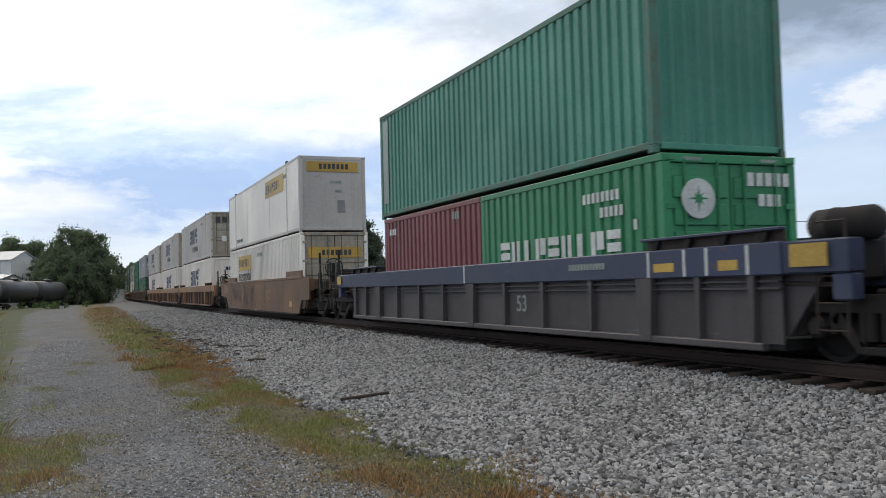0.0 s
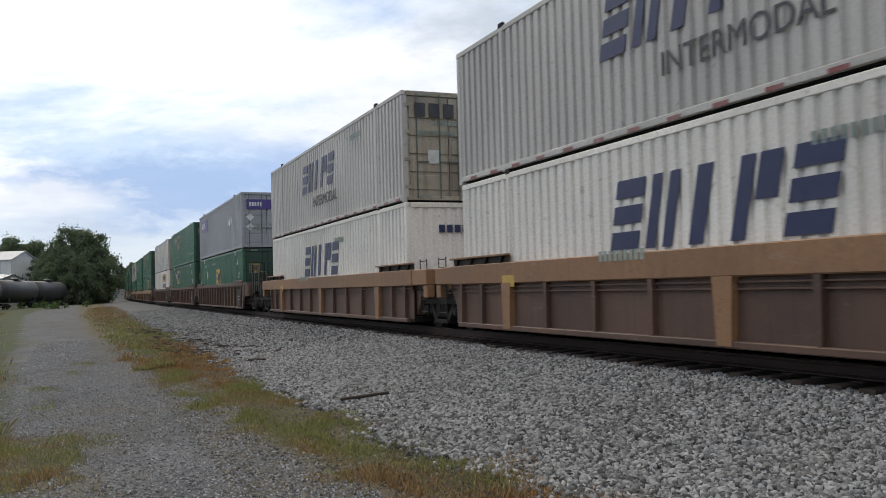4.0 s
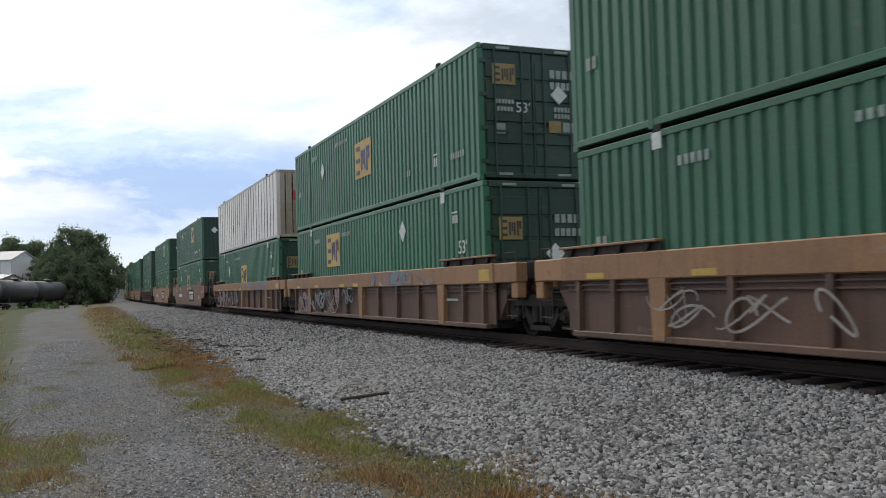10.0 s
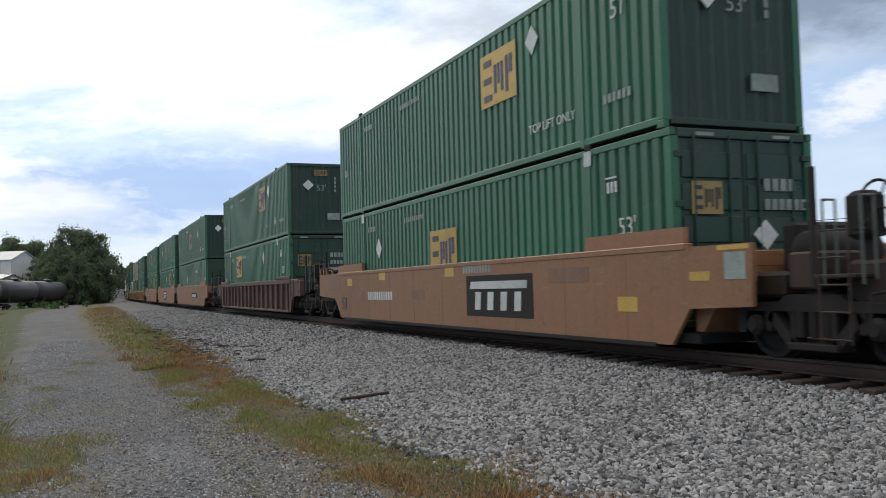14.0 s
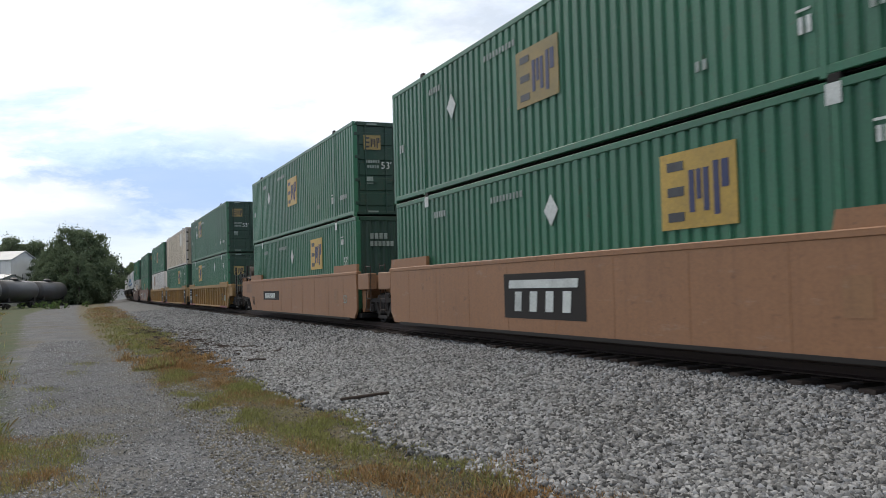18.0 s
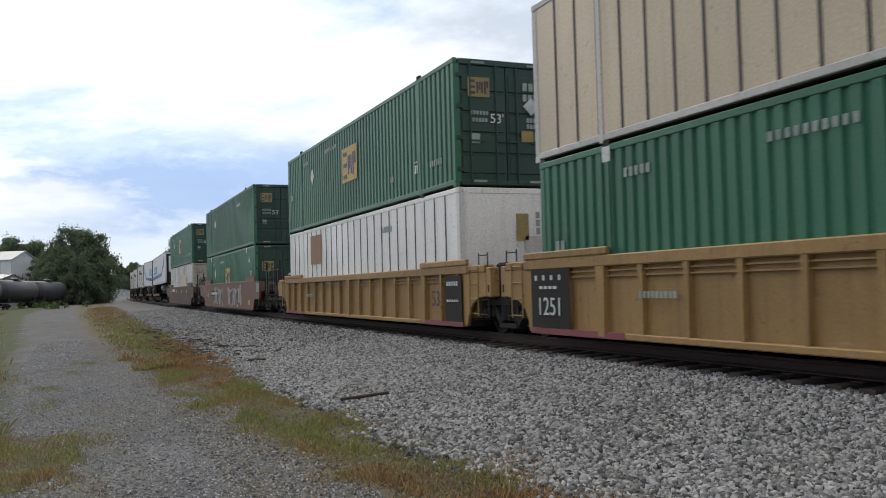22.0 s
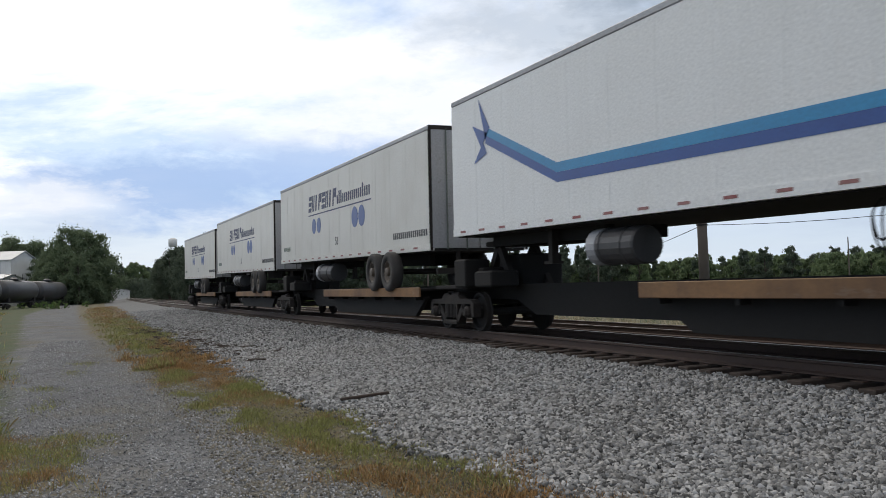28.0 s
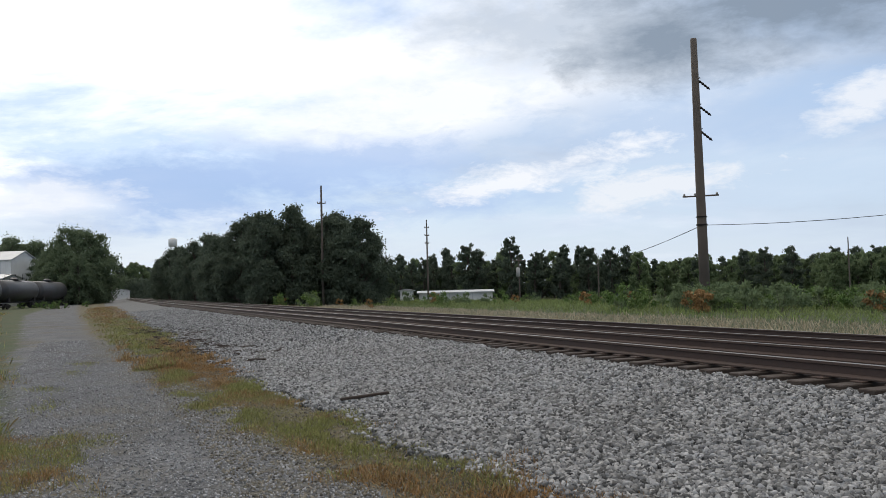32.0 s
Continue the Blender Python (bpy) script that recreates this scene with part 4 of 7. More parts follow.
# ---- rail cars ----
def bogie_mesh():
    def frame_g(s):
        y = s * 1.02
        g = Geo()
        g.prism([(-1.22, 0.60), (-1.1, 0.70), (-0.5, 0.72), (-0.4, 0.80), (0.4, 0.80), (0.5, 0.72), (1.1, 0.70), (1.22, 0.60)], y - 0.09, y + 0.09)
        for e in (-1, 1):
            g.prism([(e * 1.22, 0.62), (e * 1.22, 0.33), (e * 1.1, 0.33), (e * 1.06, 0.62)][::e], y - 0.085, y + 0.085)
            g.prism([(e * 0.74, 0.62), (e * 0.74, 0.36), (e * 0.66, 0.36), (e * 0.6, 0.62)][::e], y - 0.085, y + 0.085)
            g.prism([(e * 0.72, 0.52), (e * 0.36, 0.16), (e * 0.24, 0.22), (e * 0.62, 0.62)][::e], y - 0.085, y + 0.085)
            g.prism([(e * 0.34, 0.24), (e * 0.27, 0.24), (e * 0.27, 0.72), (e * 0.34, 0.72)][::e], y - 0.085, y + 0.085)
        g.box(-0.38, 0.38, y - 0.12, y + 0.12, 0.15, 0.24, 0.015)
        return g
    return frame_g


def bogie(car, x, label=""):
    """A four-wheel truck: side frames, springs, wheels on axles."""
    fg = bogie_mesh()
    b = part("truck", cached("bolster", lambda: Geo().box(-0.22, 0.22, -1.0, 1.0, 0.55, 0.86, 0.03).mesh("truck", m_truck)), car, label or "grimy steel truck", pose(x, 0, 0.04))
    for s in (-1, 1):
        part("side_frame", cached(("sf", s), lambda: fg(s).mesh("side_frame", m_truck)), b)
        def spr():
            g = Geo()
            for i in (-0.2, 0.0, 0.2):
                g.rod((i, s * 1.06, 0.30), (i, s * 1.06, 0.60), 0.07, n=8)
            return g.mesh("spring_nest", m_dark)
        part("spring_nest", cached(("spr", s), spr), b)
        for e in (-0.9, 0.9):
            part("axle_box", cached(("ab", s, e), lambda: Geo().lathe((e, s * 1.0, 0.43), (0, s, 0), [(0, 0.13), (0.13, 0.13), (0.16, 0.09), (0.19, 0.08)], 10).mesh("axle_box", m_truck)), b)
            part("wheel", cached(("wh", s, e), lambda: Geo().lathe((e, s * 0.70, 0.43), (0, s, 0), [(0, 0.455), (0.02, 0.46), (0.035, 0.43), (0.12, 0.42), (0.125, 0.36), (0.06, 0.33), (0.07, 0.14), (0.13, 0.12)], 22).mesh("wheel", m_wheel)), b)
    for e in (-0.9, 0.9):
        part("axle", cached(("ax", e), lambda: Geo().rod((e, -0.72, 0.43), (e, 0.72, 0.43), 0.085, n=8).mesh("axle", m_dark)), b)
    return b


def ladder(car, x, y, z0, z1, m, wide=0.42):
    def make():
        g = Geo()
        g.rod((x - wide / 2, y, z0), (x - wide / 2, y, z1), 0.014, n=6)
        g.rod((x + wide / 2, y, z0), (x + wide / 2, y, z1), 0.014, n=6)
        z = z0 + 0.05
        while z < z1:
            g.rod((x - wide / 2, y, z), (x + wide / 2, y, z), 0.011, n=6)
            z += 0.3
        return g.mesh("ladder", m)
    part("ladder", cached(("lad", x, y, z0, z1, m.name), make), car)


def car_end(car, e, joint, body_m, sill_m, half, coupled, build):
    """Platform, bulkhead, steps and fittings at one end; e is +1 or -1."""
    X = lambda a: e * (half + a)
    reach = joint - half
    def box(a0, a1, y0, y1, z0, z1, c=0.012):
        x0, x1 = sorted((X(a0), X(a1)))
        return Geo().box(x0, x1, y0, y1, z0, z1, c)
    k = (e, joint, half)
    part("end_platform", cached(("plat", k, sill_m.name), lambda: box(-0.1, reach - 0.25, -0.75, 0.75, 0.92, 1.10).mesh("end_platform", sill_m)), car)
    part("bulkhead", cached(("bulk", k, body_m.name), lambda: Geo().prism([(X(-0.15), 0.35), (X(0.0), 0.35), (X(0.55), 1.05), (X(0.55), 1.2), (X(-0.15), 1.2)][::e], -1.2, 1.2).mesh("bulkhead", body_m)), car)
    part("end_beam", cached(("ebeam", k, sill_m.name), lambda: box(0.0, 0.35, -1.3, 1.3, 1.2, 1.42).mesh("end_beam", sill_m)), car)
    tip = 1.36 if coupled else min(0.95, reach - 0.2)
    for s in (-1, 1):
        y0, y1 = sorted((s * 1.36, s * 1.12))
        if build == "arched":
            # the side plate runs on over the wheels in a quarter arch, with a beam on top and a slotted end block
            arch = [(-0.2, 0.2), (0.0, 0.2), (0.05, 0.40), (0.16, 0.57), (0.34, 0.70), (0.6, 0.79), (0.9, 0.82), (tip, 0.82), (tip, 1.30), (-0.2, 1.30)]
            part("arch_plate", cached(("arch", k, s, body_m.name), lambda: Geo().prism([(X(a), b) for a, b in arch][::e], *sorted((s * 1.345, s * 1.29))).mesh("arch_plate", body_m)), car)
            part("corner_bracket", cached(("cb2", k, s, sill_m.name), lambda: box(-0.05, tip - 0.05, y0, y1, 1.30, 1.46, 0.02).mesh("corner_bracket", sill_m)), car)
            blk = part("end_block", cached(("eblk", k, s, body_m.name), lambda: box(tip, tip + 0.2, y0 + 0.02, y1 - 0.02, 0.80, 1.40, 0.02).mesh("end_block", body_m)), car)
            # Raised black plate stands for the shade inside the slot.
            part("slot", cached(("slot", k, s), lambda: box(tip + 0.07, tip + 0.13, *sorted((s * 1.30, s * 1.346)), 0.90, 1.05, 0.004).mesh("slot", m_black)), blk)
        elif build == "beamed":
            part("corner_bracket", cached(("cb", k, s, sill_m.name), lambda: box(-0.05, tip + 0.1, y0, y1, 1.08, 1.46, 0.02).mesh("corner_bracket", sill_m)), car)
            part("end_block", cached(("eblk2", k, s, sill_m.name), lambda: box(tip - 0.16, tip + 0.1, y0 + 0.02, y1 - 0.03, 0.78, 1.08, 0.02).mesh("end_block", sill_m)), car)
            part("brake_pipe", cached(("bpipe", k, s), lambda: Geo().rod((X(-0.1), s * 1.2, 0.98), (X(tip), s * 1.2, 0.94), 0.03, n=6).mesh("brake_pipe", m_grime)), car)
        else:
            part("corner_bracket", cached(("cb", k, s, sill_m.name), lambda: box(-0.05, min(0.95, reach - 0.2), y0, y1, 1.0, 1.46, 0.02).mesh("corner_bracket", sill_m)), car)
    if build == "arched":
        ladder(car, X(0.42), -1.375, 0.42, 1.42, sill_m)
    if coupled:
        part("coupler", cached(("coup", k), lambda: Geo().box(*sorted((X(reach - 0.4), X(reach + 1.42))), -0.11, 0.11, 0.74, 0.98, 0.03).mesh("coupler", m_dark)), car)
        part("draft_sill", cached(("dsill", k), lambda: box(reach - 0.6, reach + 0.7, -0.42, 0.42, 0.82, 1.18, 0.03).mesh("draft_sill", m_dark)), car)
        for s in (-1, 1):
            part("crossover_step", cached(("cstep", k, s, sill_m.name), lambda: box(reach + 0.2, reach + 0.75, min(s * 0.5, s * 1.25), max(s * 0.5, s * 1.25), 1.02, 1.07).mesh("crossover_step", m_grime)), car)
            ladder(car, X(reach + 0.5), s * 1.28, 0.3, 1.62, m_grime if body_m in (m_yellow, m_orange, m_brown) else m_dark)
        # Black block added to stand for the darkness behind the wheels.
        part("brake_rigging", cached(("rig", k), lambda: box(0.2, reach + 1.25, -0.55, 0.55, 0.36, 0.84, 0.04).mesh("brake_rigging", m_black)), car, "black block filling the shade under the end platform")
        part("uncoupling_lever", cached(("lever", k), lambda: Geo().rod((X(reach + 1.0), -1.3, 0.85), (X(reach + 1.0), 0.0, 0.95), 0.018, n=6).rod((X(reach + 1.0), -1.3, 0.85), (X(reach + 1.0), -1.34, 0.5), 0.018, n=6).mesh("uncoupling_lever", m_dark)), car)
        part("air_hose", cached(("hose", k), lambda: (lambda g: [g.rod((X(reach + 1.0 + 0.12 * q), -0.3, 0.75 - 0.42 * math.sin(q * 0.6)), (X(reach + 1.12 + 0.12 * q), -0.3, 0.75 - 0.42 * math.sin(q * 0.6 + 0.6)), 0.028, n=6) for q in range(5)] and g)(Geo()).mesh("air_hose", m_tyre)), car)
        part("end_cabinet", cached(("ecab", k), lambda: box(1.45, reach + 0.2, -1.12, -0.5, 0.9, 1.34, 0.03).mesh("end_cabinet", m_grime)), car)
        for s in (1,):
            def rail(s=s):
                g = Geo()
                for p in (0.1, 0.7):
                    g.rod((X(reach + p), s * 1.18, 1.0), (X(reach + p), s * 1.18, 1.95), 0.016, n=6)
                g.rod((X(reach + 0.08), s * 1.18, 1.95), (X(reach + 0.72), s * 1.18, 1.95), 0.016, n=6)
                return g.mesh("handrail", m_dark)
            part("handrail", cached(("hrail", k, s), rail), car)
        for s in (-1, 1):
            part("stanchion", cached(("stan", k, s), lambda s=s: Geo().box(X(reach + 0.14) - 0.04, X(reach + 0.14) + 0.04, s * 1.18 - 0.03, s * 1.18 + 0.03, 0.9, 2.3 if s < 0 else 1.7, 0.01).mesh("stanchion", m_dark)), car)
        def grabs():
            g = Geo()
            for a in (0.34, 0.86):
                g.rod((X(reach + a), -1.24, 0.95), (X(reach + a), -1.24, 1.9), 0.014, n=6)
                g.rod((X(reach + a), -1.24, 1.9), (X(reach + a), -1.05, 1.9), 0.014, n=6)
                g.rod((X(reach + a), -1.05, 1.9), (X(reach + a), -1.05, 1.0), 0.014, n=6)
            return g.mesh("grab_iron", m_rod)
        part("grab_iron", cached(("grabs", k), grabs), car, "thin grab irons beside the steps")
        for a, b, z0, z1, y0, y1 in ((0.5, 1.3, 0.80, 1.12, -1.05, -0.45), (reach + 0.35, reach + 0.95, 0.70, 1.22, -0.95, -0.35), (0.55, 0.9, 1.2, 1.62, 0.1, 0.9), (reach + 0.2, reach + 0.6, 1.1, 1.5, 0.2, 0.8)):
            part("brake_gear", cached(("gear", k, a), lambda: box(a, b, y0, y1, z0, z1, 0.05).mesh("brake_gear", m_grime)), car, "oily brake gear on the end platform")
        part("cross_rail", cached(("xrail", k), lambda: Geo().rod((X(reach + 0.7), -1.18, 1.55), (X(reach + 0.7), 1.18, 1.55), 0.02, n=6).mesh("cross_rail", m_dark)), car)
        part("air_tank", cached(("tank", k), lambda: Geo().lathe((X(1.15), -0.62, 1.38), (0, 1, 0), [(0, 0.05), (0.05, 0.2), (0.12, 0.24), (1.15, 0.24), (1.22, 0.2), (1.27, 0.05)], 14).mesh("air_tank", m_dark, True)), car)
        part("valve_box", cached(("vbox", k), lambda: box(0.72, 1.0, -0.5, 0.45, 1.1, 1.75, 0.05).mesh("valve_box", m_dark)), car)
        if e > 0:
            def wheel():
                g = Geo()
                c = Vector((X(2.5), -0.85, 1.78))
                n = 20
                for i in range(n):
                    a, b = 2 * math.pi * i / n, 2 * math.pi * (i + 1) / n
                    g.rod(c + Vector((0.05, math.cos(a) * 0.3, math.sin(a) * 0.3)), c + Vector((0.05, math.cos(b) * 0.3, math.sin(b) * 0.3)), 0.018, n=5)
                for i in range(5):
                    a = 2 * math.pi * i / 5
                    g.rod(c, c + Vector((0.05, math.cos(a) * 0.3, math.sin(a) * 0.3)), 0.013, n=5)
                g.box(c.x - 0.30, c.x, c.y - 0.17, c.y + 0.17, c.z - 0.34, c.z + 0.2, 0.06)
                g.box(c.x - 0.14, c.x - 0.04, c.y - 0.06, c.y + 0.06, 1.05, c.z - 0.3)
                return g.mesh("brake_wheel", m_dark)
            part("brake_wheel", cached(("bwheel", k), wheel), car, "dark steel hand brake wheel on its post")
    else:
        # Added black block again, for the dark space above the shared truck.
        part("brake_rigging", cached(("rig2", k), lambda: box(0.3, reach + 0.05, -0.6, 0.6, 0.36, 0.8, 0.04).mesh("brake_rigging", m_black)), car, "black block filling the shade over the shared truck")
        part("joint_casting", cached(("joint", k), lambda: box(0.4, reach + 0.1, -0.35, 0.35, 0.8, 1.02, 0.04).mesh("joint_casting", m_dark)), car)
        part("valve_box", cached(("vbox2", k), lambda: box(0.5, 0.95, -0.9, -0.3, 1.1, 1.5, 0.05).mesh("valve_box", m_dark)), car)
        ladder(car, X(0.75), -1.3, 0.4, 1.7, m_grime)


def well_car(u, label, style, body_m, sill_m, front, rear, posts=14, half=8.62, marks=(), deep=False):
    """style: ribbed or smooth. front and rear: coupled or joint."""
    car = thing("well_car", label, "rail car", group="well cars of the train")
    jf = 10.4 if front == "coupled" else 9.92
    jr = 10.4 if rear == "coupled" else 9.92
    for s in (-1, 1):
        hy = 1.385 if s < 0 else 1.47
        if style == "ribbed":
            y0, y1 = sorted((s * (hy - 0.10), s * (hy - 0.13)))
            part("side_plate", cached(("spl", s, body_m.name, half), lambda: Geo().box(-half, half, y0, y1, 0.26, 1.34).mesh("side_plate", body_m)), car)
            a0, a1 = sorted((s * hy, s * (hy - 0.16)))
            low = 1.07 if deep else 1.29
            part("top_chord", cached(("tch", s, sill_m.name, half, deep), lambda: Geo().box(-half - 0.1, half + 0.1, a0, a1, low, 1.47, 0.018).mesh("top_chord", sill_m)), car)
            for dz in (0.055, 0.14):
                part("inner_lip", cached(("lip", s, body_m.name, half, low, dz), lambda: Geo().box(-half, half, *sorted((s * (hy - 0.05), s * (hy - 0.1))), low - dz - 0.022, low - dz).mesh("inner_lip", body_m)), car)
            part("bottom_chord", cached(("bch", s, body_m.name, half), lambda: Geo().box(-half + 0.25, half - 0.25, a0, a1, 0.17, 0.27, 0.015).mesh("bottom_chord", body_m)), car)
            ribs = (0.0, 1.53, 3.02, 4.58, 6.05, 7.2, 8.2) if posts < 16 else tuple(1.035 * q for q in range(8)) + (8.2,)
            for x in sorted({q * f for q in ribs for f in (-1, 1)}):
                big = abs(x) < 0.1 or 5.9 < abs(x) < 6.3
                wide = (0.19 if posts < 16 else 0.12) if big else 0.055
                pm = sill_m if big and body_m is not m_bluegrey else body_m
                part("side_post", cached(("post", s, wide, pm.name, low), lambda: Geo().prism([(-wide, low + 0.01), (wide, low + 0.01), (wide * 0.72, 0.2), (-wide * 0.72, 0.2)] if big else [(-wide, low + 0.01), (wide, low + 0.01), (wide * 0.5, 0.2), (-wide * 0.5, 0.2)], *sorted((s * (hy + (0.012 if big else -0.008)), s * (hy - 0.11)))).mesh("side_post", pm)), car, "", pose(x, 0, 0))
            for e in (-1, 1):
                b0, b1 = sorted((e * (half - 2.6), e * (half + 0.1)))
                if deep:
                    w = part("walkway", cached(("walk", s, e, sill_m.name), lambda: Geo().box(b0, b1, *sorted((s * (hy + 0.02), s * (hy - 0.1))), 1.60, 1.64, 0.008).mesh("walkway", sill_m)), car, "worn narrow walkway plate")
                    part("walkway_web", cached(("wweb", s, e, sill_m.name), lambda: Geo().box(b0 + 0.05, b1, *sorted((s * (hy - 0.07), s * (hy - 0.1))), 1.46, 1.60).mesh("walkway_web", m_grime)), w)
                    for q in range(4):
                        part("bracket", cached(("wbr", s), lambda: Geo().prism([(-0.1, 1.60), (0.1, 1.60), (0.03, 1.46), (-0.03, 1.46)], *sorted((s * (hy - 0.01), s * (hy - 0.06)))).mesh("bracket", m_dark)), w, "", pose(b0 + 0.3 + q * (b1 - b0 - 0.6) / 3, 0, 0))
                    continue
                part("raised_guide", cached(("guide", s, e, sill_m.name, half), lambda: Geo().box(b0, b1, *sorted((s * (hy + 0.01), s * (hy - 0.07))), 1.47, 1.60, 0.02).mesh("raised_guide", sill_m)), car)
        else:
            y0, y1 = sorted((s * hy, s * (hy - 0.06)))
            ra = [(-half - 2.08, 1.52), (-half - 2.08, 0.82), (-half - 0.2, 0.74), (-half - 0.04, 0.62), (-half + 0.45, 0.16)] if rear == "coupled" else [(-half + 0.15, 1.5), (-half + 0.15, 0.4), (-half + 0.4, 0.16)]
            fa = [(half - 0.45, 0.16), (half - 0.04, 0.66), (half + 1.13, 0.70), (half + 1.16, 1.48)] if front == "coupled" else [(half - 0.4, 0.16), (half - 0.15, 0.4), (half - 0.15, 1.5)]
            poly = ra + fa
            part("side_plate", cached(("spl2", s, body_m.name, half, front, rear), lambda: Geo().prism(poly, y0, y1).mesh("side_plate", body_m)), car)
            part("bottom_chord", cached(("bch2", s, body_m.name, half), lambda: Geo().box(-half + 0.8, half - 0.8, *sorted((s * (hy + 0.012), s * (hy - 0.1))), 0.12, 0.18).mesh("bottom_chord", m_dark)), car)
            part("top_chord", cached(("tch2", s, body_m.name, half), lambda: Geo().box(-half + 0.1, half - 0.1, *sorted((s * (hy + 0.012), s * (hy - 0.14))), 1.44, 1.54, 0.015).mesh("top_chord", body_m)), car)
            for e in (-1, 1):
                b0, b1 = sorted((e * (half - 2.65), e * (half - 0.15)))
                part("raised_guide", cached(("guide2", s, e, body_m.name, half), lambda: Geo().prism([(b0, 1.54), (b1, 1.54), (b1, 1.76), (b0 + 0.06, 1.76)], *sorted((s * (hy - 0.02), s * (hy - 0.1)))).mesh("raised_guide", body_m)), car)
            for i in range(9):
                x = -half + 1.5 + i * (2 * half - 3.0) / 8
                part("seam", cached(("seam", s, body_m.name), lambda: Geo().box(-0.012, 0.012, *sorted((s * (hy + 0.004), s * (hy - 0.02))), 0.18, 1.44).mesh("seam", body_m)), car, "", pose(x, 0, 0))
    if style == "smooth" and rear == "coupled":
        part("deck_plate", cached(("deckp", body_m.name), lambda: Geo().prism([(-half - 2.12, 1.69), (-half - 0.9, 1.70), (-half - 0.1, 1.60), (-half - 0.1, 1.64), (-half - 0.9, 1.745), (-half - 2.12, 1.735)], -1.39, 1.45).mesh("deck_plate", m_grime)), car, "grimy raised deck plate")
        for x in (-half - 2.0, -half - 1.6, -half - 1.25, -half - 0.55):
            for y in (-1.36, 1.34):
                part("deck_post", cached(("dpost", y, body_m.name), lambda: Geo().box(-0.06, 0.06, y - 0.02, y + 0.04, 1.5, 1.71, 0.008).mesh("deck_post", body_m)), car, "", pose(x, 0, 0))
        part("stencil", cached(("sten", body_m.name), lambda: blocks([(-half - 0.95, -half + 0.45, 0.98, 1.38, 0)], -1.385, 0.004).mesh("stencil", m_faded if body_m is not m_brown2 else m_brown)), car, "faded repainted patch")
        side_text("53", 0.55, m_ink if body_m is m_orange else m_faded, car, -7.75, -1.386, 0.42)
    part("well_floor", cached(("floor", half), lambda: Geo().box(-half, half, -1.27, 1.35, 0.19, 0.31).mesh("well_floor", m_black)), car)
    build = "smooth" if style == "smooth" else ("beamed" if deep else "arched")
    car_end(car, 1, jf, body_m, sill_m, half, front == "coupled", build)
    car_end(car, -1, jr, body_m, sill_m, half, rear == "coupled", build)
    if front == "coupled":
        bogie(car, jf)
    bogie(car, -jr)
    for mk in marks:
        mk(car, 2 * half, -1.385)
    return ride(car, u)

def deck_brake(car, L, y):
    """A hand brake wheel with its gear housing on the rear deck."""
    def make():
        g = Geo()
        c = Vector((-10.5, -0.9, 2.06))
        for i in range(20):
            a, b = 2 * math.pi * i / 20, 2 * math.pi * (i + 1) / 20
            g.rod(c + Vector((-0.05, math.cos(a) * 0.28, math.sin(a) * 0.28)), c + Vector((-0.05, math.cos(b) * 0.28, math.sin(b) * 0.28)), 0.018, n=5)
        for i in range(6):
            a = 2 * math.pi * i / 6
            g.rod(c, c + Vector((-0.05, math.cos(a) * 0.28, math.sin(a) * 0.28)), 0.012, n=5)
        g.prism([(c.x, 1.745), (c.x + 0.55, 1.745), (c.x + 0.52, 2.0), (c.x + 0.25, 2.2), (c.x, 2.25)], c.y - 0.17, c.y + 0.17)
        return g.mesh("brake_wheel", m_grime)
    part("brake_wheel", cached("deckwheel", make), car, "grimy hand brake wheel on its gear housing")


# ---- the train, front to back ----
G53 = "green corrugated 53-foot container"


def stack(u, low, high):
    for (kind, end, label, marks), z in ((low, LIFT1), (high, LIFT2)):
        container(kind, L53, u, z, label, end, marks=marks)


tile = lambda x, z=0.62: side_panel(x, x + 0.5, z + 0.5, z + 0.72, m_gold, "reflector_patch", "yellow reflector patch")


def ttx(x, z=0.52):
    """A dark panel with a pale comb-shaped logo."""
    def put(c, L, y):
        p = part("logo_panel", cached(("txp", x, z), lambda: blocks([(x, x + 2.9, z - 0.1, z + 0.72, 0)], y, 0.005).mesh("logo_panel", m_dark)), c, "dark logo panel")
        part("logo_block", cached(("txb", x, z), lambda: blocks([(x + 0.2, x + 2.66, z + 0.45, z + 0.60, 0.03)], y - 0.006).mesh("logo_block", m_mark)), p, "pale logo bar")
        for q in range(4):
            a = x + 0.42 + q * 0.58
            part("logo_block", cached(("tx", x, z, q), lambda: blocks([(a, a + 0.26, z + 0.03, z + 0.39, 0.04)], y - 0.006).mesh("logo_block", m_mark)), p, "pale logo bar")
    return [put]


road_no = lambda x, z=0.72: number_bars(x, z, 11, 0.13, 0.22, 0.06)

